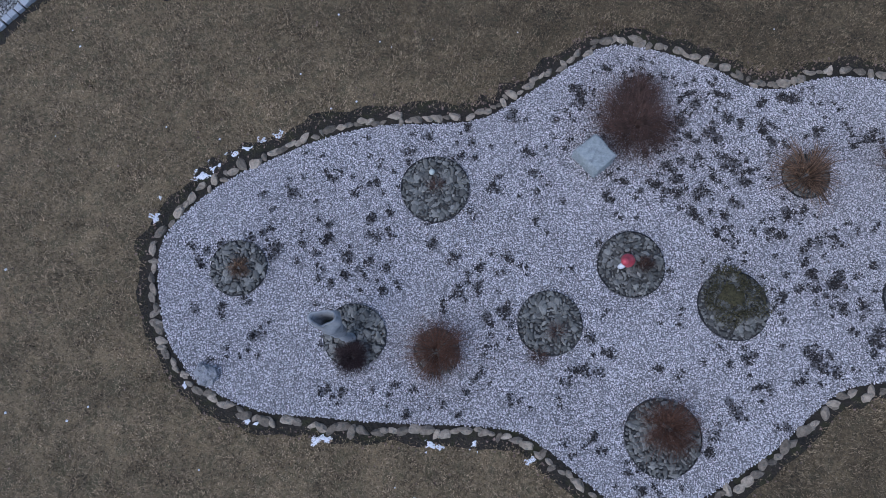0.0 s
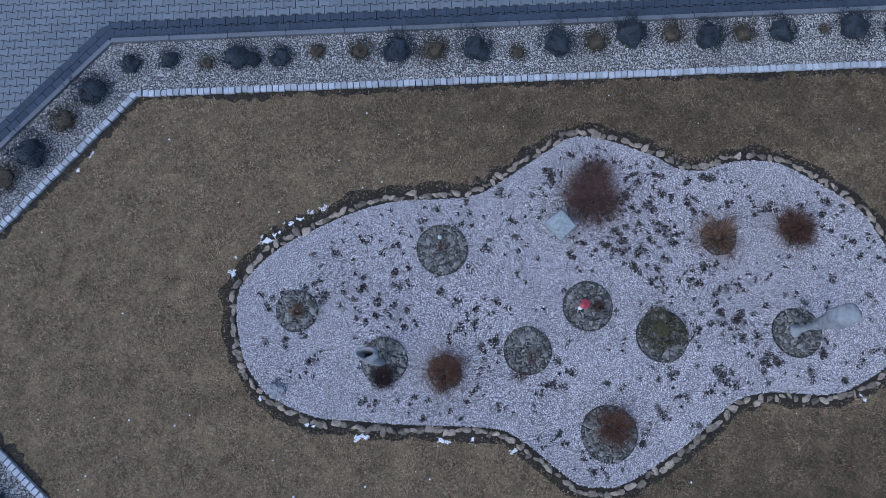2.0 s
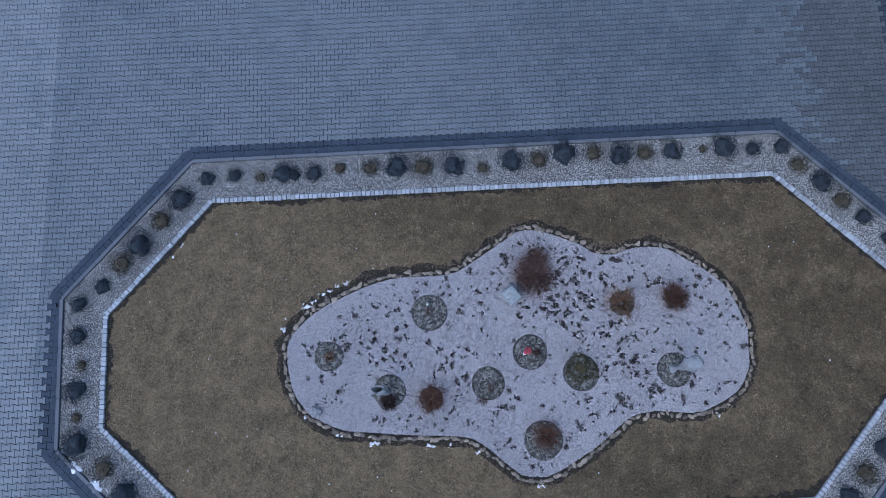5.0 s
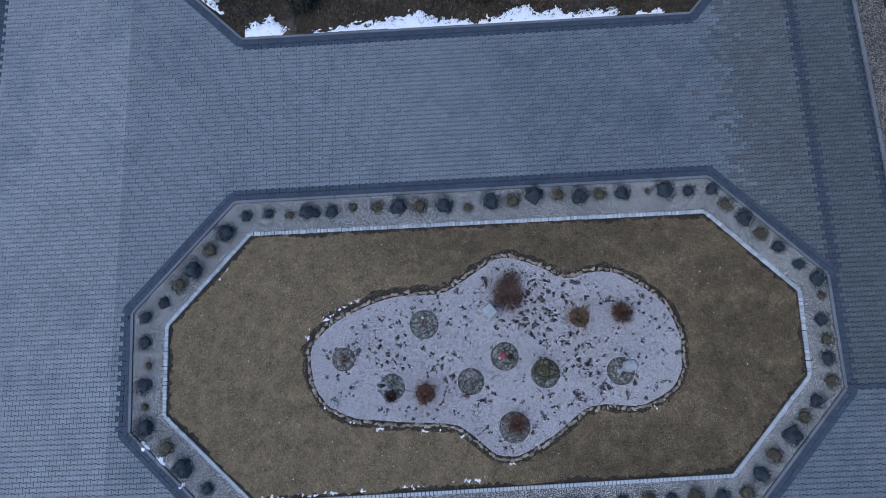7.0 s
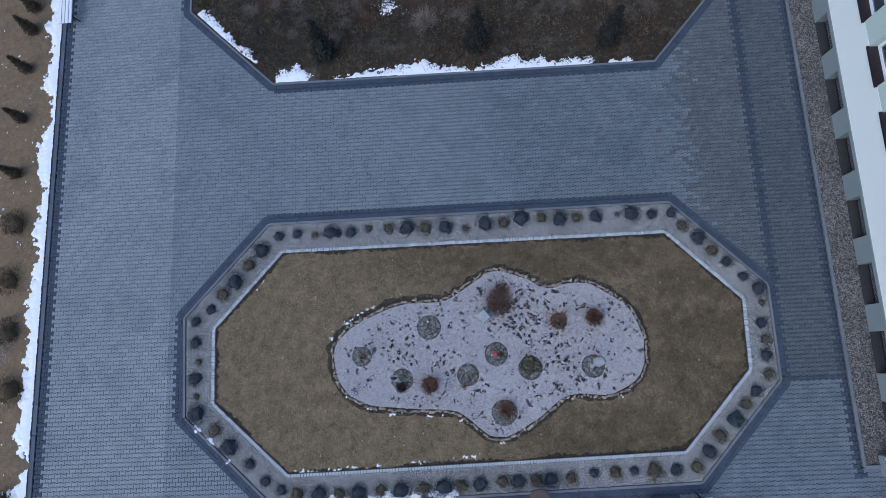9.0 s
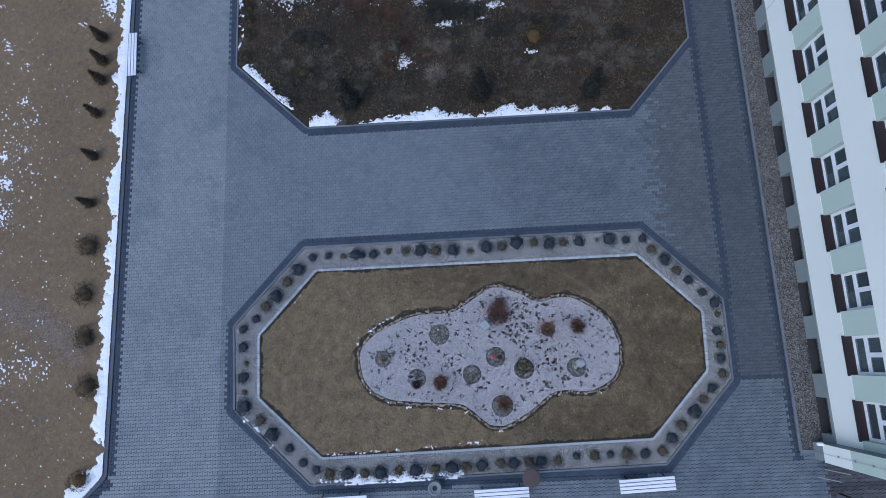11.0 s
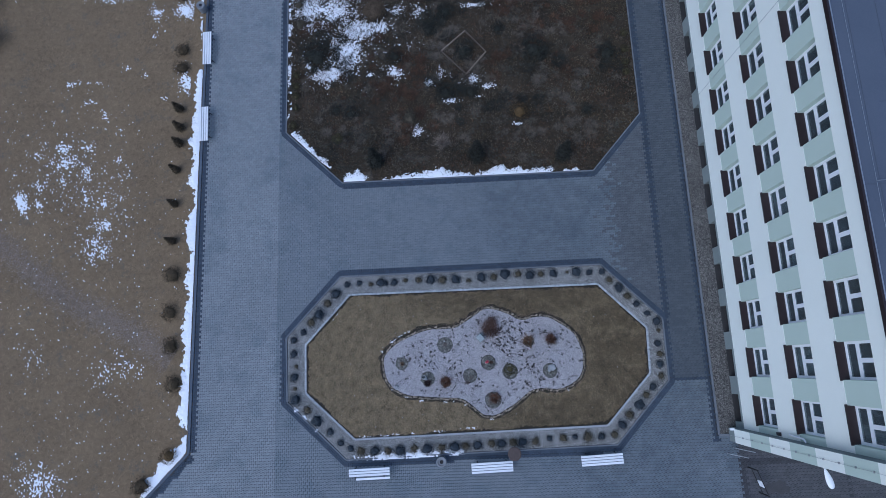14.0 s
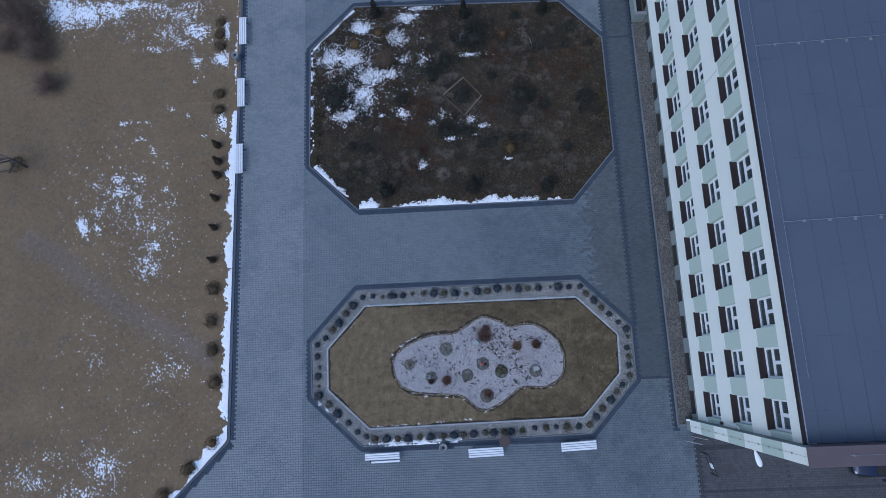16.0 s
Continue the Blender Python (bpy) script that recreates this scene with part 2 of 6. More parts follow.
RUBBER = material("tyre_rubber", (0.010, 0.010, 0.010), (0.024, 0.024, 0.024), 30, 0.9, 0.2)
STEEL = material("galvanised_steel", (0.34, 0.35, 0.36), (0.50, 0.51, 0.52), 20, 0.4, 0.1, 2.0, metal=0.7)
GLASS = glass_material()

# ---------------------------------------------------------------- helpers of the scene
rng = np.random.default_rng(7)


def np_mesh(name, verts, sizes, loops):
    """A mesh from arrays: corners, the number of corners of each face, and their indices."""
    me = bpy.data.meshes.new(name)
    me.vertices.add(len(verts))
    me.vertices.foreach_set("co", np.ascontiguousarray(verts, dtype=np.float32).ravel())
    me.loops.add(len(loops))
    me.loops.foreach_set("vertex_index", np.ascontiguousarray(loops, dtype=np.int32))
    me.polygons.add(len(sizes))
    starts = np.concatenate([[0], np.cumsum(sizes)[:-1]]).astype(np.int32)
    me.polygons.foreach_set("loop_start", starts)
    me.polygons.foreach_set("use_smooth", np.zeros(len(sizes), bool))
    me.update(calc_edges=True)
    return me


def scatter(name, base_v, base_f, place, turn=None, size=None, tilt=None):
    """Many small copies of one form joined into one mesh. size: n x 3."""
    n, k = len(place), len(base_v)
    v = np.repeat(np.asarray(base_v, float)[None], n, 0)
    if size is not None:
        v = v * np.asarray(size)[:, None, :]
    if tilt is not None:
        c, s = np.cos(tilt)[:, None], np.sin(tilt)[:, None]
        y, z = v[..., 1].copy(), v[..., 2].copy()
        v[..., 1], v[..., 2] = c * y - s * z, s * y + c * z
    if turn is not None:
        c, s = np.cos(turn)[:, None], np.sin(turn)[:, None]
        x, y = v[..., 0].copy(), v[..., 1].copy()
        v[..., 0], v[..., 1] = c * x - s * y, s * x + c * y
    v = v + np.asarray(place)[:, None, :]
    sizes = np.tile([len(f) for f in base_f], n)
    flat = np.array([i for f in base_f for i in f])
    loops = (flat[None] + k * np.arange(n)[:, None]).ravel()
    return np_mesh(name, v.reshape(-1, 3), sizes, loops)


def finish(name, me, mat, parent=None, label="", smooth=False):
    ob = new(name, me)
    if not me.materials:
        me.materials.append(mat)
    if smooth:
        me.polygons.foreach_set("use_smooth", [True] * len(me.polygons))
    if parent is not None:
        ob.parent = parent
    if label:
        ob["label"] = label
    return ob


def part(name, bm, mat, parent, label="", smooth=False):
    me = bpy.data.meshes.new(name)
    bm.to_mesh(me)
    bm.free()
    return finish(name, me, mat, parent, label, smooth)


def thing(name, m, label, category, group="", kind=""):
    ob = new(name)
    ob.empty_display_size = 0.1
    ob.matrix_world = m
    return tagged(ob, label, category, group, kind)


def add_box(bm, x0, y0, z0, x1, y1, z1, bevel=0.0):
    vs = [bm.verts.new(p) for p in ((x0, y0, z0), (x1, y0, z0), (x1, y1, z0), (x0, y1, z0),
                                    (x0, y0, z1), (x1, y0, z1), (x1, y1, z1), (x0, y1, z1))]
    fs = [bm.faces.new([vs[i] for i in f]) for f in ((3, 2, 1, 0), (4, 5, 6, 7), (0, 1, 5, 4), (1, 2, 6, 5), (2, 3, 7, 6), (3, 0, 4, 7))]
    if bevel:
        edges = {e for f in fs for e in f.edges}
        bmesh.ops.bevel(bm, geom=list(edges), offset=bevel, segments=2, affect="EDGES", profile=0.5)
    return bm


def box(*a, bevel=0.0):
    return add_box(bmesh.new(), *a, bevel=bevel)


def lathe(profile, steps=20, bm=None):
    """A turned form from (radius, height) pairs."""
    bm = bm or bmesh.new()
    rings = []
    for r, z in profile:
        rings.append([bm.verts.new((r * math.cos(2 * math.pi * i / steps), r * math.sin(2 * math.pi * i / steps), z)) for i in range(steps)])
    for a, b in zip(rings, rings[1:]):
        for i in range(steps):
            bm.faces.new((a[i], a[(i + 1) % steps], b[(i + 1) % steps], b[i]))
    bm.faces.new(rings[0][::-1])
    bm.faces.new(rings[-1])
    return bm


def tube(bm, a, b, ra, rb, sides=5):
    a, b = Vector(a), Vector(b)
    q = (b - a).to_track_quat("Z", "Y")
    ends = []
    for p, r in ((a, ra), (b, rb)):
        ends.append([bm.verts.new(p + q @ Vector((r * math.cos(2 * math.pi * i / sides), r * math.sin(2 * math.pi * i / sides), 0))) for i in range(sides)])
    for i in range(sides):
        bm.faces.new((ends[0][i], ends[0][(i + 1) % sides], ends[1][(i + 1) % sides], ends[1][i]))
    bm.faces.new(ends[0][::-1])
    bm.faces.new(ends[1])
    return bm


def inside(px, py, poly):
    """Which points lie in a polygon."""
    poly = np.asarray(poly)
    hit = np.zeros(len(px), bool)
    for (x0, y0), (x1, y1) in zip(poly, np.roll(poly, -1, 0)):
        cross = (y0 > py) != (y1 > py)
        with np.errstate(divide="ignore", invalid="ignore"):
            hit ^= cross & (px < (x1 - x0) * (py - y0) / (y1 - y0 + 1e-12) + x0)
    return hit


def offset(poly, d):
    """A convex ring of corners moved outwards by d."""
    poly = np.asarray(poly, float)
    out = []
    for i in range(len(poly)):
        a, b, c = poly[i - 1], poly[i], poly[(i + 1) % len(poly)]
        n1 = np.array([b[1] - a[1], a[0] - b[0]]) / np.hypot(*(b - a))
        n2 = np.array([c[1] - b[1], b[0] - c[0]]) / np.hypot(*(c - b))
        # the rings run clockwise, so their outside is on the left of each edge
        n = -(n1 + n2)
        out.append(b + n * d * 2 / (n @ n))
    return np.array(out)


def sheet(name, poly, z, mat, label, category, kind="structure", thick=0.0):
    bm = bmesh.new()
    f = bm.faces.new([bm.verts.new((x, y, z)) for x, y in poly])
    if f.normal.z < 0 or f.calc_area() and sum((poly[i - 1][0] * poly[i][1] - poly[i][0] * poly[i - 1][1]) for i in range(len(poly))) < 0:
        f.normal_flip()
    if thick:
        geo = bmesh.ops.extrude_face_region(bm, geom=[f])
        for v in geo["geom"]:
            if isinstance(v, bmesh.types.BMVert):
                v.co.z -= thick
    bmesh.ops.triangulate(bm, faces=[g for g in bm.faces if len(g.verts) > 4])
    bmesh.ops.recalc_face_normals(bm, faces=bm.faces[:])
    if not thick and bm.faces[:][0].normal.z < 0:
        bmesh.ops.reverse_faces(bm, faces=bm.faces[:])
    return tagged(part(name, bm, mat, None), label, category, kind=kind)


def along(poly, step, closed=True):
    """Points and directions at even steps on a ring."""
    poly = np.asarray(poly, float)
    ends = np.roll(poly, -1, 0) if closed else poly[1:]
    out = []
    for a, b in zip(poly if closed else poly[:-1], ends):
        length = np.hypot(*(b - a))
        n = max(1, round(length / step))
        for i in range(n):
            p = a + (b - a) * (i + 0.5) / n
            out.append((p[0], p[1], math.atan2(b[1] - a[1], b[0] - a[0]), length / n))
    return out


def smooth_ring(points, per=8):
    """A closed Catmull-Rom line through the given corners."""
    p = np.asarray(points, float)
    out = []
    for i in range(len(p)):
        a, b, c, d = p[i - 1], p[i], p[(i + 1) % len(p)], p[(i + 2) % len(p)]
        for k in range(per):
            t = k / per
            out.append(0.5 * (2 * b + (c - a) * t + (2 * a - 5 * b + 4 * c - d) * t * t + (3 * b - a - 3 * c + d) * t ** 3))
    return np.array(out)


def field(px, py, scale, seed=0.0):
    """Smooth noise at many points."""
    return np.array([noise.fractal(Vector((x * scale + seed, y * scale, seed)), 0.7, 2.1, 4) for x, y in zip(px, py)])


def rock_mesh(name, seed, squash=(1, 1, 1), rough=0.22, cuts=1):
    bm = bmesh.new()
    bmesh.ops.create_icosphere(bm, subdivisions=cuts, radius=1)
    for v in bm.verts:
        k = 1 + rough * noise.noise(v.co * 1.6 + Vector((seed * 7.3, seed, 0)))
        v.co = Vector((v.co.x * squash[0], v.co.y * squash[1], v.co.z * squash[2])) * k
    me = bpy.data.meshes.new(name)
    bm.to_mesh(me)
    bm.free()
    return me


def chip_mesh(name, seed, squash, mat, bumpy=0.12):
    """A broken stone: a ball cut by a few planes, with worn arrises."""
    r = np.random.default_rng(seed)
    bm = bmesh.new()
    bmesh.ops.create_icosphere(bm, subdivisions=2, radius=1)
    for _ in range(9):
        d = Vector(r.normal(size=3)).normalized()
        cut = r.uniform(0.44, 0.80)
        for v in bm.verts:
            over = v.co.dot(d) - cut
            if over > 0:
                v.co -= d * over * 0.9
    for v in bm.verts:
        k = 1 + bumpy * noise.noise(v.co * 2.2 + Vector((seed * 3.3, 0, 0)))
        v.co = Vector((v.co.x * squash[0], v.co.y * squash[1], v.co.z * squash[2])) * k
    me = bpy.data.meshes.new(name)
    bm.to_mesh(me)
    bm.free()
    me.materials.append(mat)
    return me


# ---------------------------------------------------------------- plan
BED_KERB = [(-7.17, 5.49), (6.86, 5.50), (9.82, 2.46), (9.80, -0.71), (6.87, -3.80), (-6.93, -4.06), (-10.02, -1.08), (-10.12, 2.31)]
BED_SETT = [(-6.66, 4.44), (6.59, 4.42), (8.92, 2.02), (8.84, -0.32), (6.46, -2.82), (-6.46, -3.04), (-9.00, -0.64), (-9.03, 1.87)]
NORTH_KERB = [(-7.10, 25.52), (7.14, 24.98), (9.82, 22.04), (9.84, 13.92), (6.95, 10.70), (-7.03, 10.73), (-10.24, 13.90), (-10.22, 22.38)]
GARDEN = [(-4.95, 0.72), (-4.88, 1.13), (-4.49, 1.58), (-4.00, 1.90), (-3.51, 2.12), (-2.95, 2.33), (-2.29, 2.46), (-1.58, 2.46), (-1.08, 2.50),
          (-0.68, 2.70), (0.13, 3.20), (0.52, 3.41), (1.04, 3.38), (1.89, 3.04), (2.25, 2.81), (2.63, 2.76), (3.14, 2.88), (3.76, 2.86),
          (4.26, 2.62), (5.14, 1.92), (5.53, 0.98), (5.53, 0.50), (5.47, -0.02), (5.16, -0.52), (4.62, -0.83), (4.08, -0.98), (2.89, -0.94),
          (1.94, -1.57), (0.97, -2.10), (0.56, -2.16), (0.11, -2.05), (-0.62, -1.44), (-1.07, -1.25), (-2.36, -1.15), (-3.03, -1.07),
          (-3.73, -0.97), (-4.38, -0.64), (-4.60, -0.40), (-4.83, 0.00)]
GARDEN_LINE = smooth_ring(GARDEN, 6)
ROAD_WEST, ROAD_EAST = -15.02, 11.87
ROAD = [(ROAD_WEST, 60.0), (ROAD_EAST, 60.0), (ROAD_EAST, -3.5), (12.95, -3.5), (12.95, -40.0), (-51.5, -40.0), (ROAD_WEST, -3.46)]
PAVER_TOP = 0.035

# ---------------------------------------------------------------- ground and paving base
bm = bmesh.new()
bmesh.ops.create_grid(bm, x_segments=8, y_segments=8, size=1500)
for v in bm.verts:
    v.co.z = -0.015
tagged(part("ground", bm, LAWN_FAR, None), "brown winter grassland reaching to the horizon", "ground", kind="structure")
road = sheet("road", ROAD, 0.0, JOINT, "sandy bed between the interlocking concrete pavers", "paving")
FAR_PAVING = material("far_paving", (0.105, 0.122, 0.138), (0.160, 0.180, 0.200), 40, 0.85, 0.3, 0.22)
sheet("paving_south", [(12.72, -8.97), (12.72, -40), (-51.4, -40), (-20.6, -8.97)], 0.03, FAR_PAVING, "grey pavers running on to the south", "paving")
sheet("paving_north", [(ROAD_WEST, 60), (ROAD_EAST, 60), (ROAD_EAST, 29.45), (ROAD_WEST, 29.45)], 0.03, FAR_PAVING, "grey pavers running on to the north", "paving")
sheet("parking_far", [(12.75, -9.85), (60, -9.85), (60, -40), (12.75, -40)], 0.03, PAVER_RED, "dull brownish grey pavers of the far car park", "paving")
sheet("parking_bed", [(12.95, -3.9), (60, -3.9), (60, -40), (12.95, -40)], 0.0, JOINT, "sandy bed under the car-park pavers", "paving")
sheet("flower_bed_base", offset(BED_KERB, -0.05), 0.004, GRIT_BED, "fine grey gravel bed around the lawn", "gravel bed")
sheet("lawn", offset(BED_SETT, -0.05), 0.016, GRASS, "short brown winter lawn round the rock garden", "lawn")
sheet("planted_bed", offset(NORTH_KERB, -0.03), 0.02, MULCH, "dark earth of the large shrub bed", "planting bed")

# ---------------------------------------------------------------- soil, lawn edge and rock-garden bed


def ragged(poly, low, high, step=0.12, seed=3.0):
    """A ring inside poly, set back unevenly."""
    out = []
    for x, y, a, _ in along(poly, step):
        k = 0.4 + 0.8 * noise.noise(Vector((x * 0.9, y * 0.9, seed))) + 0.7 * noise.noise(Vector((x * 9, y * 9, seed)))
        d = low + (high - low) * min(1, max(0, k))
        out.append((x + d * math.sin(a), y - d * math.cos(a)))
    return out


def swollen(line, d, jitter=0.0, seed=1.0):
    """The garden line moved outwards by d."""
    t = np.roll(line, -1, 0) - np.roll(line, 1, 0)
    t /= np.hypot(t[:, 0], t[:, 1])[:, None]
    n = np.stack([-t[:, 1], t[:, 0]], 1)
    k = np.array([1 + jitter * noise.noise(Vector((x * 3, y * 3, seed))) for x, y in line])
    return line + n * d * k[:, None]


LAWN_EDGE = ragged(offset(BED_SETT, -0.05), 0.02, 0.18, 0.05)
bm = bmesh.new()
rim_a = [bm.verts.new((x, y, 0.019)) for x, y, _, _ in along(offset(BED_SETT, -0.03), 0.05)]
rim_b = [bm.verts.new((x, y, 0.0205)) for x, y in LAWN_EDGE]
step = len(rim_b) / len(rim_a)
for i in range(len(rim_b)):
    j = (i + 1) % len(rim_b)
    p, q = int(i / step) % len(rim_a), int(j / step) % len(rim_a)
    if p == q:
        bm.faces.new((rim_a[p], rim_b[i], rim_b[j]))
    else:
        bm.faces.new((rim_a[p], rim_b[i], rim_b[j], rim_a[q]))
bmesh.ops.recalc_face_normals(bm, faces=bm.faces[:])
tagged(part("soil_strip", bm, SOIL, None), "bare dark soil along the lawn edge", "soil", kind="structure")
WET = np.array([0.24 if (x < -2.4 and y > 0.9) else 0.16 if (x < -0.4 and y < -0.2) else 0.17 if y > 2.4 else 0.13 for x, y in GARDEN_LINE])
WET = np.convolve(np.concatenate([WET[-12:], WET, WET[:12]]), np.ones(25) / 25, "valid")
GARDEN_SOIL = GARDEN_LINE + (swollen(GARDEN_LINE, 1.0, 0.35) - GARDEN_LINE) * (WET * (1 + 0.45 * field(GARDEN_LINE[:, 0], GARDEN_LINE[:, 1], 8.0, 5.0)))[:, None]
bm = bmesh.new()
inner = [bm.verts.new((x, y, 0.026)) for x, y in swollen(GARDEN_LINE, -0.10)]
middle = [bm.verts.new((x, y, 0.028)) for x, y in swollen(GARDEN_LINE, 0.05)]
outer = [bm.verts.new((x, y, 0.022)) for x, y in GARDEN_SOIL]
for a, b in ((inner, middle), (middle, outer)):
    for i in range(len(a)):
        j = (i + 1) % len(a)
        bm.faces.new((a[i], b[i], b[j], a[j]))
bmesh.ops.recalc_face_normals(bm, faces=bm.faces[:])
tagged(part("garden_soil", bm, SOIL, None), "wet dark soil round the rock garden", "soil", kind="structure")
sheet("gravel_base", swollen(GARDEN_LINE, -0.075), 0.034, QUARTZ_BED, "white quartz gravel bed of the rock garden", "gravel bed")

# blades of short dry grass
n = 450000
gx, gy = rng.uniform(-9.1, 9.0, n), rng.uniform(-3.1, 4.5, n)
ok = inside(gx, gy, LAWN_EDGE) & (~inside(gx, gy, GARDEN_SOIL) | (~inside(gx, gy, swollen(GARDEN_LINE, 0.09)) & (rng.random(n) < 0.10)))
gx, gy = gx[ok], gy[ok]
clump = np.clip(1.0 + 0.9 * field(gx, gy, 5.0, 6.0), 0.35, 1.8)
blade_v = [(-0.5, 0, 0), (0.5, 0, 0), (0.0, 0.25, 1.0)]
m = len(gx)
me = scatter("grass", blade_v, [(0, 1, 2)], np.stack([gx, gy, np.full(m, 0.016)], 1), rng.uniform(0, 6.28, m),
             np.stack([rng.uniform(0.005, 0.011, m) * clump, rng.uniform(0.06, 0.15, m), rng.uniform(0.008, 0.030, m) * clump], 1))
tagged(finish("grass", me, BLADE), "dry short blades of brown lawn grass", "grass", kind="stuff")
# longer tufts hanging over the soil edges, and moss on the wet soil
rim = np.concatenate([np.repeat(GARDEN_SOIL, 26, 0), np.repeat(np.array(LAWN_EDGE), 5, 0)])
rim = rim + rng.normal(0, 0.055, rim.shape)
ok = ~inside(rim[:, 0], rim[:, 1], swollen(GARDEN_LINE, 0.06)) & inside(rim[:, 0], rim[:, 1], offset(BED_SETT, -0.05))
rim = rim[ok]
m = len(rim)
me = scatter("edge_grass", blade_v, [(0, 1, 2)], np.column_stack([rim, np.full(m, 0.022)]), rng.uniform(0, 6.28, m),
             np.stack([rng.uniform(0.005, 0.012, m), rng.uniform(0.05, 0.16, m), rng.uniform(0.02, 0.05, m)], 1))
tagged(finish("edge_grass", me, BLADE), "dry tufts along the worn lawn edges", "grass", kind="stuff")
moss = np.repeat(swollen(GARDEN_LINE, 0.11), 30, 0)
moss = moss + rng.normal(0, 0.05, moss.shape)
ok = ~inside(moss[:, 0], moss[:, 1], swollen(GARDEN_LINE, 0.05)) & (field(moss[:, 0], moss[:, 1], 3.0, 2.0) > -0.05)
moss = moss[ok]
m = len(moss)
me = scatter("moss", blade_v, [(0, 1, 2)], np.column_stack([moss, np.full(m, 0.024)]), rng.uniform(0, 6.28, m),
             np.stack([rng.uniform(0.008, 0.016, m), rng.uniform(0.02, 0.06, m), rng.uniform(0.006, 0.018, m)], 1))
tagged(finish("moss", me, material("moss", (0.020, 0.020, 0.008), (0.080, 0.072, 0.028), 12, 0.95, 0, 3.0, island=0.5)),
       "dark green moss on the wet soil", "moss", kind="stuff")

# ---------------------------------------------------------------- interlocking pavers
PX, PY = 0.2, 0.139
half = [(-0.0978, -0.0778), (-0.060, -0.0778), (-0.040, -0.0486), (0.040, -0.0486), (0.060, -0.0778), (0.0978, -0.0778)]
outline = half + [(x, -y) for x, y in half[::-1]]


def paver_form(outline, top, inset=0.003):
    """A paver whose sides lean out a little under a worn arris."""
    k = len(outline)
    shrink = [(x - math.copysign(inset, x), y - math.copysign(inset, y)) for x, y in outline]
    v = [(x, y, 0.0) for x, y in shrink] + [(x, y, -top) for x, y in outline]
    f = [tuple(range(k))] + [(i, k + i, k + (i + 1) % k, (i + 1) % k) for i in range(k)]
    return v, f


paver_v, paver_f = paver_form(outline, 0.03)
jj, ii = np.meshgrid(np.arange(-64, 212), np.arange(-130, 66), indexing="ij")
cx, cy = (ii * PX + (jj % 2) * PX / 2).ravel(), (jj * PY + 0.03).ravel()
ok = inside(cx, cy, ROAD) & ~inside(cx, cy, BED_KERB) & ~inside(cx, cy, NORTH_KERB)
ok &= (cx > -24) & ((cx < ROAD_EAST - 0.03) | ((cy < -3.5) & (cx < 12.72)))
cx, cy = cx[ok], cy[ok]


def near_side(px, py, a, b, d):
    a, b = np.asarray(a), np.asarray(b)
    u = (b - a) / np.hypot(*(b - a))
    s = (px - a[0]) * u[0] + (py - a[1]) * u[1]
    off = -(px - a[0]) * u[1] + (py - a[1]) * u[0]
    return (s > -0.05) & (s < np.hypot(*(b - a)) + 0.05) & (off > -0.02) & (off < d)


dark = np.zeros(len(cx), bool)
gone = np.zeros(len(cx), bool)
BANDS = []
for ring in (BED_KERB, NORTH_KERB):
    for i in range(8):
        a, b = ring[i], ring[(i + 1) % 8]
        if min(abs(a[0] - b[0]), abs(a[1] - b[1])) > 1:
            gone |= near_side(cx, cy, a, b, 0.15)
            BANDS.append((a, b))
        else:
            dark |= near_side(cx, cy, a, b, 0.325 if abs(a[0] - b[0]) > 1 else 0.28)
dark |= (np.abs(cx - 10.0) < 0.14) & (((cy > 2.4) & (cy < 13.9)) | (cy > 22))
dark |= ((cx > 11.62) & (cx < 12.0) & (cy > -3.75)) | ((cx < ROAD_WEST + 0.26) & (cy > -3.4))
dark |= (cx > 9.95) & ((np.abs(cy + 0.70) < 0.075) | (np.abs(cy - 22.05) < 0.075))
dark |= near_side(cx, cy, (-51.5, -40.0), (ROAD_WEST, -3.46), 0.30) | near_side(cx, cy, (ROAD_WEST, -3.46), (-51.5, -40.0), 0.30)
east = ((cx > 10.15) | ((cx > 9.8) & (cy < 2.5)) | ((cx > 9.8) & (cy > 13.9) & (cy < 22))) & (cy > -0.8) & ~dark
pick = ~dark & ~east & ~gone & (np.abs(cx) < 4.2) & (cy > 5.80) & (cy < 6.80)
pick[np.flatnonzero(pick)[300:]] = False


def paver_stuff(name, mask, mat, label, parent=None):
    p = np.stack([cx[mask], cy[mask], PAVER_TOP + rng.uniform(-0.002, 0.002, mask.sum())], 1)
    t = rng.normal(0, 0.012, mask.sum())
    ob = finish(name, scatter(name, paver_v, paver_f, p, t), mat, parent)
    return tagged(ob, label, "paving", kind="stuff")


brown = ~dark & ~east & ~gone & (cx > 7.65 + rng.normal(0, 0.35, len(cx))) & (cy > 2.2) & (cy < 14.2)
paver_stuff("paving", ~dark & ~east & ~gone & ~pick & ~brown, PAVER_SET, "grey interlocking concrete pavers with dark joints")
paver_stuff("paving_brown", brown, PAVER_BROWN, "darker brownish grey interlocking pavers of another batch")
paver_stuff("paving_dark", dark & ~gone, PAVER_DARK, "charcoal interlocking pavers in border courses")
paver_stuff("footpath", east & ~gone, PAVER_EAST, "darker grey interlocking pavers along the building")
jj, ii = np.meshgrid(np.arange(-70, -28), np.arange(63, 135), indexing="ij")
qx, qy = (ii * PX + (jj % 2) * PX / 2).ravel(), (jj * PY).ravel()
ok = (qx > 12.72) & (qy < -3.95)
band = ok & (((np.abs(qy + 4.80) < 0.10) & (qx < 17.5)) | ((np.abs(qx - 12.92) < 0.12) & (qy < -4.7)) | (np.abs(qy + 7.22) < 0.08) | ((np.abs(qx - 17.9) < 0.06) & (qy > -7.2)))
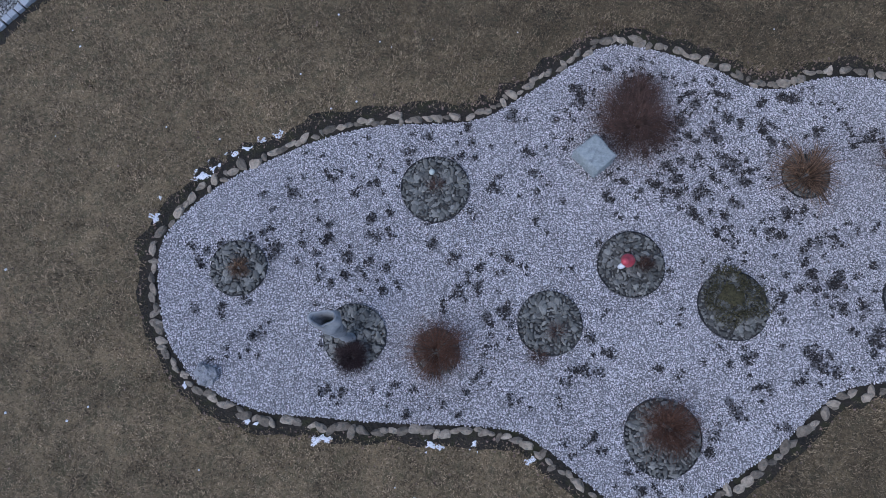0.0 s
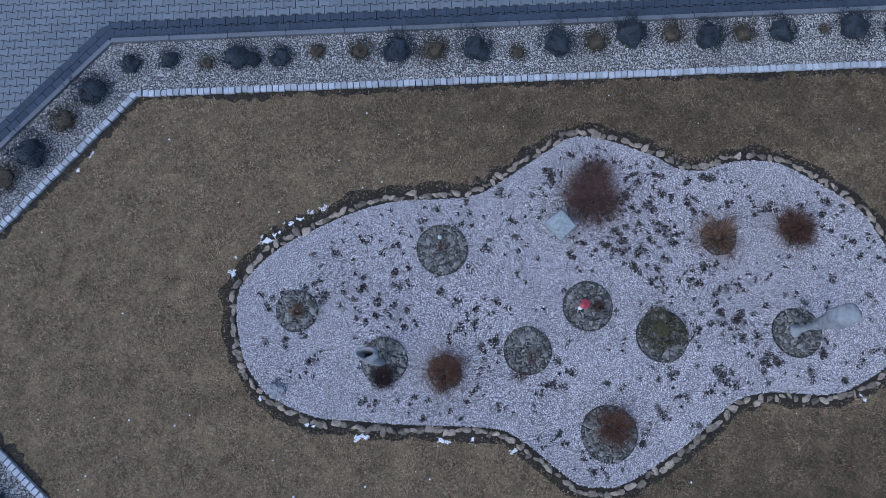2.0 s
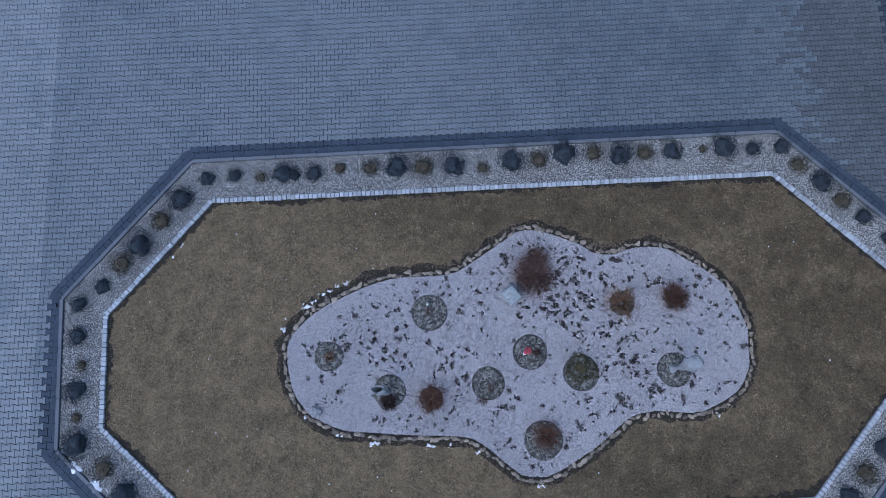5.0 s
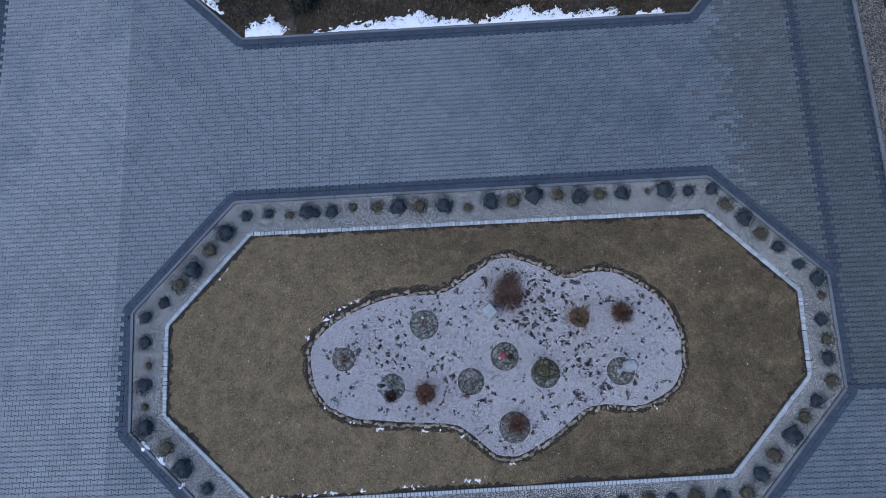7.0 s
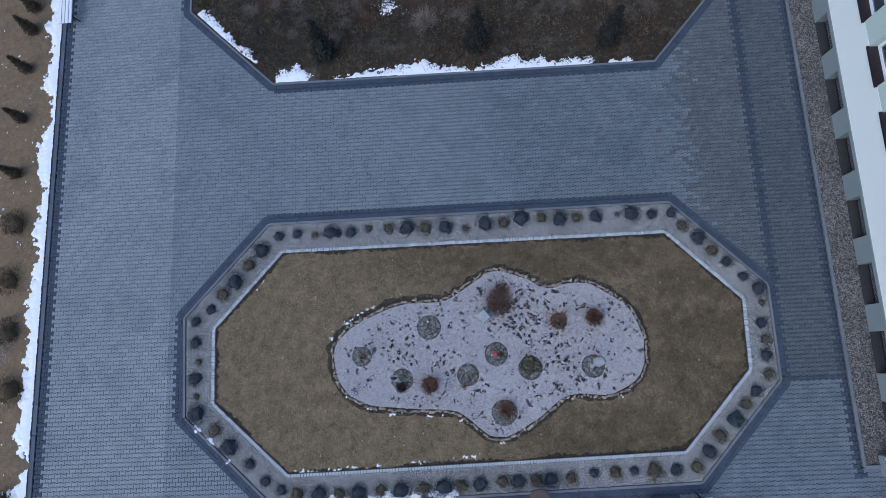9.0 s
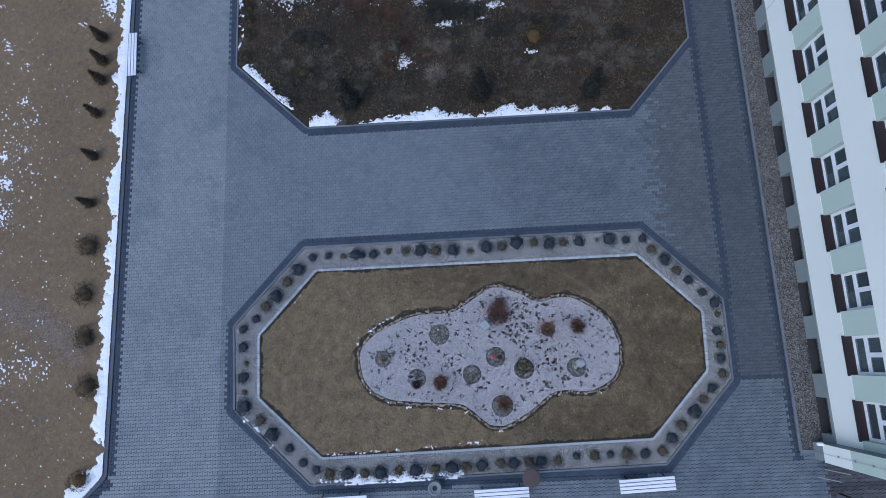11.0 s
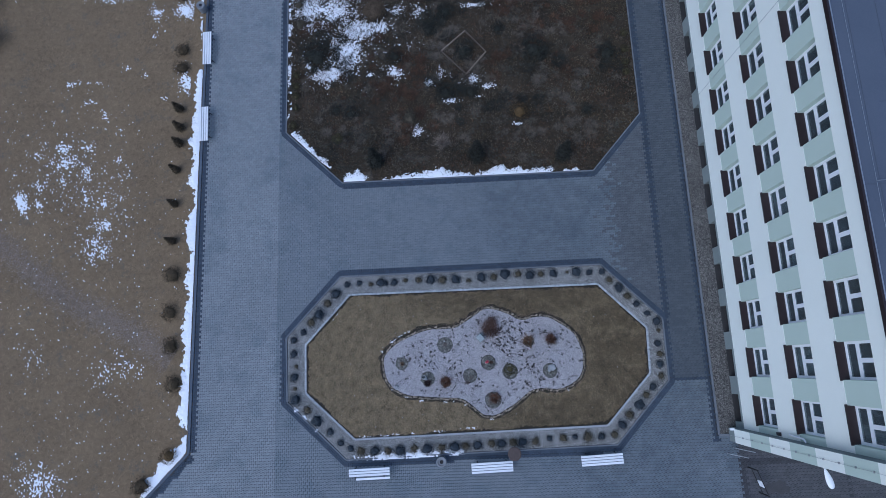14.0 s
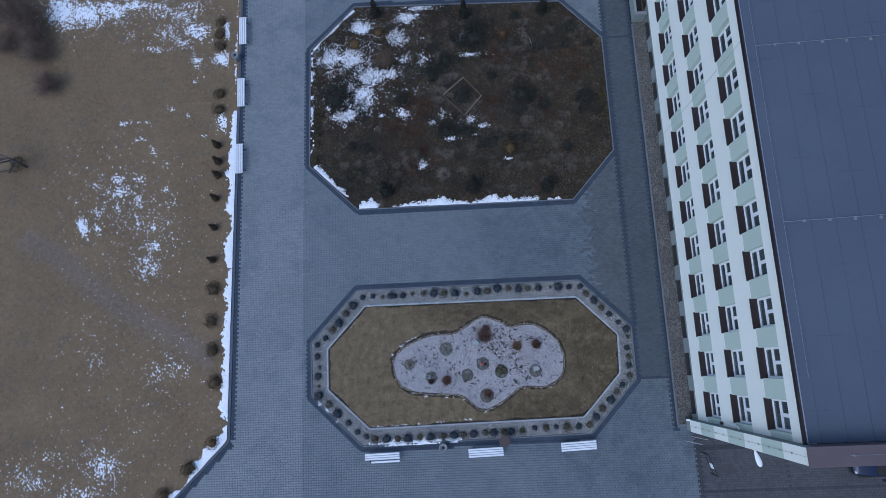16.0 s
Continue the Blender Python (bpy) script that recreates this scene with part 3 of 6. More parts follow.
ok &= ~band
p = np.stack([qx[band], qy[band], np.full(band.sum(), PAVER_TOP)], 1)
tagged(finish("car_park_band", scatter("car_park_band", paver_v, paver_f, p), material("dark_brown_pavers", (0.040, 0.040, 0.046), (0.062, 0.061, 0.068), 60, 0.85, 0.25, 0.5, island=0.14, dist=0.004)), "dark brown paver courses across the car park", "paving", kind="stuff")
p = np.stack([qx[ok], qy[ok], np.full(ok.sum(), PAVER_TOP)], 1)
tagged(finish("car_park", scatter("car_park", paver_v, paver_f, p, rng.normal(0, 0.012, ok.sum())), PAVER_RED),
       "dull brownish grey interlocking pavers of the car park", "paving", kind="stuff")

# oriented courses along the slanting sides
rect = [(-0.098, -0.066), (0.098, -0.066), (0.098, 0.066), (-0.098, 0.066)]
rect_v, rect_f = paver_form(rect, 0.03)
pts, turns = [], []
for a, b in BANDS:
    a, b = np.asarray(a), np.asarray(b)
    u = (b - a) / np.hypot(*(b - a))
    nrm = np.array([-u[1], u[0]])
    for row in range(2):
        count = int(np.hypot(*(b - a)) / PX) + 1
        for k in range(count):
            p = a + u * (k + 0.5 * row) * PX + nrm * (0.068 + row * 0.134)
            pts.append((p[0], p[1], PAVER_TOP + 0.007))
            turns.append(math.atan2(u[1], u[0]))
for ring in (BED_KERB, NORTH_KERB):
    for i in range(8):
        a, b = np.asarray(ring[i]), np.asarray(ring[(i + 1) % 8])
        if min(abs(a[0] - b[0]), abs(a[1] - b[1])) < 1:
            u = (b - a) / np.hypot(*(b - a))
            for k in range(int(np.hypot(*(b - a)) / PX)):
                p = a + u * (k + 0.5) * PX + np.array([-u[1], u[0]]) * 0.07
                pts.append((p[0], p[1], PAVER_TOP - 0.004))
                turns.append(math.atan2(u[1], u[0]))
for ring in (BED_KERB, NORTH_KERB):
    for i in range(8):
        c, prev, nxt = np.asarray(ring[i]), np.asarray(ring[i - 1]), np.asarray(ring[(i + 1) % 8])
        u = (c - prev) / np.hypot(*(c - prev)) + (nxt - c) / np.hypot(*(nxt - c))
        u /= np.hypot(*u)
        for d in (0.07, 0.19):
            pts.append((c[0] - u[1] * d, c[1] + u[0] * d, PAVER_TOP + 0.002 + 0.01 * d))
            turns.append(math.atan2(u[1], u[0]))
tagged(finish("border_course", scatter("border_course", rect_v, rect_f, np.array(pts), np.array(turns)), PAVER_DARK),
       "charcoal paver courses along the slanting bed edges", "paving", kind="stuff")


# ---------------------------------------------------------------- kerbs and setts
def kerb_run(name, ring, label, step=1.0, width=0.08, top=0.055, closed=True, mat=KERB):
    """Concrete kerb units of one metre, laid end to end."""
    owner = thing(name, pose(0, 0, 0), label, "kerb", kind="structure")
    shapes = {}
    for x, y, a, length in along(ring, step, closed):
        key = round(length, 2)
        if key not in shapes:
            shapes[key] = bpy.data.meshes.new("kerb_stone")
            b = box(-length / 2 + 0.004, -width / 2, -0.03, length / 2 - 0.004, width / 2, top, bevel=0.008)
            b.to_mesh(shapes[key])
            b.free()
            shapes[key].materials.append(mat)
        ob = new("kerb_stone", shapes[key])
        ob.parent = owner
        ob.matrix_basis = pose(x, y, rng.uniform(-0.003, 0.003), 0, 0, math.degrees(a) + rng.normal(0, 0.15))
    return owner


kerb_run("kerb_flower_bed", offset(BED_KERB, -0.04), "pale grey concrete kerb round the shrub border")
kerb_run("kerb_planted_bed", offset(NORTH_KERB, -0.02), "narrow concrete kerb round the large planted bed", width=0.07, top=0.07)
# This kerb is a darker blue-grey than the others.
kerb_run("kerb_field", [(ROAD_WEST - 0.09, 45.0), (ROAD_WEST - 0.09, -3.42), (-27.0, -15.4)], "grey concrete kerb along the snowy field edge",
         width=0.14, top=0.06, closed=False, mat=material("dark_kerb", (0.060, 0.074, 0.098), (0.100, 0.118, 0.146), 25, 0.8, 0.3, 1.2, vary=0.1, dist=0.005))
kerb_run("kerb_building", [(11.93, 22.9), (11.93, -3.48), (12.6, -3.48)], "pale concrete kerb along the gravel strip", width=0.10, top=0.08, closed=False)

sett_owner = thing("sett_edging", pose(0, 0, 0), "pale granite setts edging the lawn", "edging", kind="structure")
sett_meshes = []
for k in range(4):
    b = box(-0.0455, -0.051, -0.05, 0.0455, 0.051, 0.05, bevel=0.011)
    for v in b.verts:
        v.co += Vector((noise.noise(v.co * 30 + Vector((k, 0, 0))), noise.noise(v.co * 30 + Vector((0, k, 5))), 0)) * 0.008
    me = bpy.data.meshes.new("sett")
    b.to_mesh(me)
    b.free()
    me.materials.append(SETT)
    sett_meshes.append(me)
rest, made = [], 0
for x, y, a, length in along(BED_SETT, 0.104):
    if y > -1.35 and made < 300:
        ob = new("sett", sett_meshes[made % 4])
        ob.parent = sett_owner
        ob.matrix_basis = pose(x + rng.normal(0, 0.004), y + rng.normal(0, 0.004), 0.022 + rng.normal(0, 0.004), 0, 0, math.degrees(a) + rng.normal(0, 2.5))
        made += 1
    else:
        rest.append((x, y, a))
rest = np.array(rest)
sv = [(-0.041, -0.046, 0.07), (0.041, -0.046, 0.07), (0.041, 0.046, 0.07), (-0.041, 0.046, 0.07)] + [(-0.046, -0.052, 0.0), (0.046, -0.052, 0.0), (0.046, 0.052, 0.0), (-0.046, 0.052, 0.0)]
sf = [(0, 1, 2, 3), (0, 4, 5, 1), (1, 5, 6, 2), (2, 6, 7, 3), (3, 7, 4, 0)]
me = scatter("setts", sv, sf, np.stack([rest[:, 0], rest[:, 1], rng.normal(0, 0.004, len(rest))], 1), rest[:, 2] + rng.normal(0, 0.04, len(rest)))
tagged(finish("setts", me, SETT, sett_owner), kind="stuff")

# ---------------------------------------------------------------- stone rings, gravel and border stones of the rock garden
RINGS = [(-1.64, 1.56, 0.40), (-3.94, 0.69, 0.32), (-2.60, -0.13, 0.35), (-0.40, -0.07, 0.36), (0.58, 0.57, 0.38), (1.68, 0.06, 0.39),
         (3.75, 0.03, 0.37), (0.73, -1.34, 0.41), (2.74, 1.56, 0.27), (-1.68, -0.34, 0.25)]


def in_ring(px, py, grow=0.0):
    hit = np.zeros(len(px), bool)
    for x, y, r in RINGS:
        hit |= np.hypot(px - x, py - y) < r + grow
    return hit


# bare and weedy spots: thicker towards the tall bush and in a few drifts
DRIFTS = [(0.72, 2.32, 0.45, 1.1), (1.55, 1.75, 0.8, 0.45), (1.75, 2.55, 0.7, 0.35), (2.5, 0.75, 0.55, 0.35), (-1.0, 0.75, 0.8, 0.3), (-2.6, 1.5, 0.9, 0.25), (0.3, 2.4, 0.7, 0.45),
          (-2.5, 0.35, 0.5, 0.4), (-1.7, -0.7, 0.5, 0.4), (0.9, -1.75, 0.5, 0.25), (-0.3, -0.5, 0.4, 0.3), (3.0, 0.2, 0.7, 0.35), (3.5, -0.5, 0.6, 0.2), (1.7, 0.55, 0.3, 0.5)]


def drifted(px, py):
    base = np.full(len(px), 0.12) + 0.08 * (px > 0.9)
    for x, y, r, k in DRIFTS:
        base += k * np.exp(-((px - x) ** 2 + (py - y) ** 2) / (r * r))
    return base


# low rosettes of weeds: centre and radius, in loose chains
tx, ty = rng.uniform(-4.9, 5.4, 7000), rng.uniform(-2.0, 3.4, 7000)
ok = inside(tx, ty, swollen(GARDEN_LINE, -0.15)) & ~in_ring(tx, ty, 0.03) & (rng.random(7000) < drifted(tx, ty) * np.clip(0.45 + 2.2 * field(tx, ty, 2.6, 4.0), 0.05, 1.8))
ROSETTES = [(float(x), float(y), float(rng.choice([0.020, 0.030, 0.042, 0.058, 0.078], p=[.38, .3, .18, .10, .04]))) for x, y in zip(tx[ok], ty[ok])]
WEST_WEEDS = [(-1.00, 1.57, .075), (-2.42, 1.24, .07), (-2.20, 1.28, .06), (-2.71, .56, .055), (-1.44, .73, .06), (-1.16, .59, .055), (.12, 2.81, .07),
              (.97, 1.56, .085), (1.21, 1.63, .10), (1.52, 1.41, .085), (2.02, 1.55, .085), (.61, 1.60, .06), (.40, 1.38, .08), (2.07, 2.23, .07), (2.36, .87, .08),
              (2.62, .69, .09), (3.00, 2.11, .08), (2.30, 2.10, .09), (2.94, .78, .06), (2.98, -.29, .06), (2.29, -.79, .075), (.77, -.59, .05)]
EAST_WEEDS = [(1.21, -1.53, .055), (.25, -.42, .06), (-4.10, .20, .09), (-4.39, .77, .07), (-2.93, .99, .06), (3.58, 1.99, .075), (3.41, 1.93, .065),
              (-1.21, 2.33, .055), (1.47, 2.64, .06), (1.72, 2.12, .11), (2.66, .37, .07), (2.85, .30, .06), (2.58, .50, .06), (3.35, .46, .05), (4.93, 1.15, .05),
              (2.05, 1.66, .07), (2.39, 2.49, .08), (2.65, 2.58, .07), (1.40, 1.36, .06), (-2.05, -1.0, .05), (5.41, .48, .05)]
for x, y, r in WEST_WEEDS + EAST_WEEDS:
    for _ in range(3):
        a = rng.uniform(0, 6.283)
        ROSETTES.append((x + 0.6 * r * math.cos(a), y + 0.6 * r * math.sin(a), r * float(rng.uniform(0.45, 0.75))))
pebble_v = np.array([(0, 0, 1), (1, 0, 0.1), (0.2, 1, 0), (-1, 0.15, 0.1), (-0.1, -1, 0), (0.45, 0.45, 0.75), (-0.5, -0.4, 0.7)])
pebble_f = [(0, 5, 2), (0, 2, 3), (0, 3, 6), (0, 6, 4), (0, 4, 1), (0, 1, 5), (5, 1, 2), (6, 3, 4)]


def pebbles(name, px, py, z, low, high, mat, label):
    k = len(px)
    s = rng.uniform(low, high, k)
    size = np.stack([s * rng.uniform(0.8, 1.5, k), s, s * rng.uniform(0.5, 0.9, k)], 1)
    me = scatter(name, pebble_v, pebble_f, np.stack([px, py, np.full(k, z) + rng.uniform(-0.004, 0.004, k)], 1), rng.uniform(0, 6.28, k), size, rng.normal(0, 0.35, k))
    return tagged(finish(name, me, mat), label, "gravel", kind="stuff")


def jitter_grid(x0, x1, y0, y1, step):
    a, b = np.meshgrid(np.arange(x0, x1, step), np.arange(y0, y1, step))
    a, b = a.ravel(), b.ravel()
    return a + rng.uniform(-0.5, 0.5, len(a)) * step, b + rng.uniform(-0.5, 0.5, len(b)) * step


gx, gy = jitter_grid(-5.1, 5.6, -2.2, 3.6, 0.0172)
ok = inside(gx, gy, swollen(GARDEN_LINE, -0.065)) & ~in_ring(gx, gy, 0.01)
gx, gy = gx[ok], gy[ok]
bald = np.zeros(len(gx), bool)
for x, y, r in ROSETTES:
    bald |= np.hypot(gx - x, gy - y) < r * 0.85
thin = np.clip(0.03 + 0.4 * field(gx, gy, 11.0, 9.0), 0.0, 0.4)
keep = rng.random(len(gx)) > np.where(bald, 0.85, thin)
pebbles("white_gravel", gx[keep], gy[keep], 0.036, 0.0068, 0.0128, QUARTZ, "white quartz pebbles covering the rock garden")

bx, by = jitter_grid(-10.1, 9.9, -4.1, 5.5, 0.0255)
ok = inside(bx, by, offset(BED_KERB, -0.09)) & ~inside(bx, by, offset(BED_SETT, 0.06))
pebbles("grey_gravel", bx[ok], by[ok], 0.008, 0.009, 0.0185, GRIT, "coarse grey gravel of the shrub border")
bx, by = jitter_grid(11.99, 12.82, -3.42, 24.0, 0.036)
pebbles("strip_gravel", bx, by, 0.010, 0.014, 0.036, material("brown_gravel", (0.066, 0.063, 0.058), (0.205, 0.197, 0.182), 30, 0.85, 0.3, 0.7, island=0.8),
        "brownish gravel strip at the foot of the building")
sheet("strip_base", [(11.97, 24.0), (12.83, 24.0), (12.83, -3.4), (11.97, -3.4)], 0.006, GRIT_BED, "gravel strip at the foot of the building", "gravel bed")

# weeds and moss in the gravel
ww = np.array([(x + rng.normal(0, r * 0.55), y + rng.normal(0, r * 0.55)) for x, y, r in ROSETTES for _ in range(int(10 + 8000 * r * r))])
wx, wy = ww[:, 0], ww[:, 1]
k = len(wx)
leaf_v = [(0, 0, 0), (0.5, 0.5, 0.3), (0, 1.0, 0.45), (-0.5, 0.5, 0.3)]
s = rng.uniform(0.010, 0.028, k)
me = scatter("weeds", leaf_v, [(0, 1, 2, 3)], np.stack([wx + rng.normal(0, 0.012, k), wy + rng.normal(0, 0.012, k), np.full(k, 0.042)], 1),
             rng.uniform(0, 6.28, k), np.stack([s, s, s * 0.7], 1), rng.uniform(0, 0.7, k))
tagged(finish("weeds", me, WEED), "dark low weeds growing through the gravel", "weeds", kind="stuff")

# dry leaf crumbs blown over the gravel round the bushes
LITTER_SPOTS = [(-1.65, -.36, .55, 420), (.72, 2.35, .62, 2600), (-1.2, .75, .6, 330), (-.45, -.30, .45, 260), (2.74, 1.60, .5, 260), (.80, -1.15, .45, 240), (1.7, 1.9, .8, 420), (1.68, .3, .5, 220), (-2.6, -.3, .4, 160), (3.9, 1.65, .45, 160), (-2.6, 1.4, .8, 200), (3.1, .4, .7, 200)]
cr = np.array([(x + rng.normal(0, r * 0.6), y + rng.normal(0, r * 0.6)) for x, y, r, many in LITTER_SPOTS for _ in range(many)])
cr = cr[inside(cr[:, 0], cr[:, 1], swollen(GARDEN_LINE, -0.12)) & ~in_ring(cr[:, 0], cr[:, 1], -0.05)]
k = len(cr)
s = rng.uniform(0.008, 0.022, k)
me = scatter("leaf_crumbs", leaf_v, [(0, 1, 2, 3)], np.column_stack([cr, np.full(k, 0.046)]), rng.uniform(0, 6.28, k), np.stack([s * 0.8, s, s * 0.5], 1), rng.normal(0, 0.35, k))
tagged(finish("leaf_crumbs", me, material("leaf_crumbs", (0.030, 0.020, 0.014), (0.120, 0.078, 0.056), 20, 0.9, 0, 2.0, island=0.6)), "dry brown leaf crumbs on the white gravel", "leaves", kind="stuff")

# flat stones in each ring
flat = [chip_mesh("flat_stone", 400 + k, (1.15 + 0.12 * (k % 3), 0.62 + 0.12 * (k % 4), 0.46), SHINGLE, 0.16) for k in range(10)]
ring_label = "ring of flat grey stones inside a black plastic edging"
for n_ring, (x, y, r) in enumerate(RINGS):
    owner = thing("stone_ring", pose(x, y, 0.034), ring_label, "stone ring", group="stone rings of the rock garden")
    bm = bmesh.new()
    for rr, zz in ((r + 0.007, -0.01), (r + 0.006, 0.028), (r, 0.028), (r, -0.01)):
        for i in range(40):
            wob = 1 + 0.015 * math.sin(3 * i * math.pi / 20 + n_ring)
            bm.verts.new((rr * wob * math.cos(i * math.pi / 20), rr * wob * math.sin(i * math.pi / 20), zz))
    bm.verts.ensure_lookup_table()
    for a in range(4):
        for i in range(40):
            b, j = (a + 1) % 4, (i + 1) % 40
            bm.faces.new([bm.verts[a * 40 + i], bm.verts[a * 40 + j], bm.verts[b * 40 + j], bm.verts[b * 40 + i]])
    part("edging", bm, EDGING, owner, "black plastic edging")
    base = bmesh.new()
    bmesh.ops.create_circle(base, cap_ends=True, segments=40, radius=r)
    for v in base.verts:
        v.co.z = 0.004
    part("soil", base, GRIT_BED, owner)
    spots = []
    for attempt in range(3400):
        a, d = rng.uniform(0, 6.283), r * math.sqrt(rng.random()) * 0.985
        px, py = d * math.cos(a), d * math.sin(a)
        if all((px - q[0]) ** 2 + (py - q[1]) ** 2 > 0.00106 for q in spots):
            spots.append((px, py))
    for px, py in spots[:295]:
        ob = new("stone", flat[rng.integers(10)])
        ob.parent = owner
        s = rng.choice([0.020, 0.025, 0.030, 0.036, 0.046]) * rng.uniform(0.85, 1.15)
        if math.hypot(px, py) + s > r:
            s *= 0.7
        ob.matrix_basis = pose(px, py, 0.018 + rng.uniform(0, 0.022), rng.normal(0, 14), rng.normal(0, 14), rng.uniform(0, 360)) @ Matrix.Diagonal((s, s, s, 1))

# rounded fieldstones round the garden
border = thing("stone_border", pose(0, 0, 0), "row of rounded tan fieldstones edging the rock garden", "edging", kind="structure")
round_ = [chip_mesh("fieldstone", 500 + k, (1.40, 0.70 + 0.10 * (k % 4), 0.62), FIELDSTONE, 0.3) for k in range(10)]
todo = 0.0
closed = np.vstack([GARDEN_LINE, GARDEN_LINE[:1]])
seg = np.hypot(*np.diff(closed, axis=0).T)
total = seg.sum()
stations = []
while todo < total:
    size = rng.choice([0.042, 0.048, 0.055, 0.062, 0.070]) * rng.uniform(0.9, 1.1)
    stations.append((todo + size, size))
    todo += size * rng.uniform(1.62, 1.95)
cum = np.concatenate([[0], np.cumsum(seg)])
for s, size in stations:
    i = min(np.searchsorted(cum, s, side="right") - 1, len(seg) - 1)
    p = closed[i] + (closed[i + 1] - closed[i]) * ((s - cum[i]) / seg[i])
    d = closed[i + 1] - closed[i]
    a = math.degrees(math.atan2(d[1], d[0]))
    ob = new("fieldstone", round_[rng.integers(10)])
    ob.parent = border
    ob.matrix_basis = pose(p[0] + rng.normal(0, 0.022), p[1] + rng.normal(0, 0.022), 0.035, rng.normal(0, 10), rng.normal(0, 10),
                           a + (rng.normal(0, 16) if rng.random() < (0.74 if p[1] > 2.2 else 0.84) else rng.uniform(45, 120))) @ Matrix.Diagonal((size, size, size, 1))


# ---------------------------------------------------------------- plants
def needle_crown(name, seed, count, mat, leaf=0.05, lumps=0.25, flat=0.75, spread=0.5, core=0.80):
    """A cushion of unit radius: a lumpy core under many short sprays that point outwards."""
    r = np.random.default_rng(seed)
    bm = bmesh.new()
    bmesh.ops.create_icosphere(bm, subdivisions=2, radius=1)

    def swell(p):
        return 1 + lumps * noise.noise(p * 1.7 + Vector((seed * 3.1, 0, 0))) + 0.5 * lumps * noise.noise(p * 4.1 + Vector((0, seed, 0)))

    for v in bm.verts:
        p = v.co.copy()
        k = core * swell(p)
        v.co = Vector((p.x * k, p.y * k, max(0.02, (p.z * 0.9 + 0.35) * k * flat)))
    dirs = r.normal(size=(count, 3))
    dirs /= np.linalg.norm(dirs, axis=1)[:, None]
    dirs[:, 2] = np.abs(dirs[:, 2]) * 0.95
    for d in dirs:
        p = Vector(d)
        k = swell(p) * r.uniform(0.78, 1.04)
        base = Vector((p.x * k, p.y * k, max(0.03, (p.z * 0.9 + 0.35) * k * flat)))
        out = (p + Vector(r.normal(0, spread, 3))).normalized()
        side = out.cross(Vector(r.normal(size=3))).normalized() * leaf * r.uniform(0.25, 0.5)
        tip = base + out * leaf * r.uniform(1.1, 2.2)
        mid = base + out * leaf * 0.7
        bm.faces.new([bm.verts.new(q) for q in (base, mid + side, tip, mid - side)])
    for f in bm.faces:
        f.smooth = True
    me = bpy.data.meshes.new(name)
    bm.to_mesh(me)
    bm.free()
    me.materials.append(mat)
    return me


def twig_crown(name, seed, stems, mat, height=1.0, spread=0.8, twigs=3, thick=0.008, droop=0.0, lobe=0.55):
    """Stems that fan out from one foot and fork into fine twigs; unit size."""
    r = np.random.default_rng(seed)
    bm, fine = bmesh.new(), bmesh.new()
    for _ in range(stems):
        a, lean = r.uniform(0, 6.283), spread * math.sqrt(r.uniform(0.02, 1))
        lean *= 0.72 + lobe * noise.noise(Vector((1.6 * math.cos(a), 1.6 * math.sin(a), seed * 3.7))) + r.normal(0, 0.06)
        lean = max(0.03, lean)
        foot = Vector((0.10 * math.cos(a), 0.10 * math.sin(a), 0)) * r.random()
        tip = foot + Vector((lean * math.cos(a), lean * math.sin(a), height * r.uniform(0.55, 1.0) * (1.08 - 0.55 * lean)))
        knee = foot.lerp(tip, 0.55) + Vector((0, 0, 0.12 * height))
        tip.z -= droop * lean
        tube(bm, foot, knee, thick, thick * 0.7, 3)
        tube(bm, knee, tip, thick * 0.7, thick * 0.35, 3)
        for _ in range(twigs):
            s = knee.lerp(tip, r.uniform(-0.3, 0.9))
            e = s + Vector(r.normal(0, 0.17, 3)) + Vector((0.12 * math.cos(a), 0.12 * math.sin(a), 0.10 * height))
            e.z = max(0.03, e.z)
            tube(fine, s, e, thick * 0.45, thick * 0.2, 3)
    out = []
    for word, form in (("framework", bm), ("crown", fine)):
        me = bpy.data.meshes.new(word)
        form.to_mesh(me)
        form.free()
        me.materials.append(mat)
        out.append((word, me))
    return out


def stem_mesh(mat):
    bm = bmesh.new()
    for k in range(4):
        a = k * 1.6
        tube(bm, (0.03 * math.cos(a), 0.03 * math.sin(a), -0.04), (0.35 * math.cos(a), 0.35 * math.sin(a), 0.35), 0.045, 0.02, 5)
    me = bpy.data.meshes.new("stem")
    bm.to_mesh(me)
    bm.free()
    me.materials.append(mat)
    return me


STEM = stem_mesh(BARK)


def plant(name, x, y, z, r, h, crown, label, category="shrub", group="", rz=None, stem=True):
    ob = thing(name, pose(x, y, z, 0, 0, rng.uniform(0, 360) if rz is None else rz) @ Matrix.Diagonal((r, r, h, 1)), label, category, group)
    for word, me in crown if isinstance(crown, list) else [("crown", crown)]:
        c = new(word, me)
        c.parent = ob
    if stem:
        s = new("stem", STEM)
        s.parent = ob
    return ob


DEEP_NEEDLES = material("deep_green_needles", (0.009, 0.0105, 0.008), (0.030, 0.031, 0.022), 30, 0.9, 0, 4.0, island=0.5)
BLUE = [needle_crown("crown", 100 + k, 2100, BLUE_NEEDLES, 0.056, 0.75, 0.75, 0.6, 0.72) for k in range(5)]
OLIVE = [needle_crown("crown", 120 + k, 1500, OLIVE_NEEDLES, 0.062, 0.70, 0.7, 0.9, 0.60) for k in range(4)]
GREEN = [needle_crown("crown", 140 + k, 2300, GREEN_NEEDLES, 0.060, 0.6, 0.7, 1.0, 0.45) for k in range(3)]
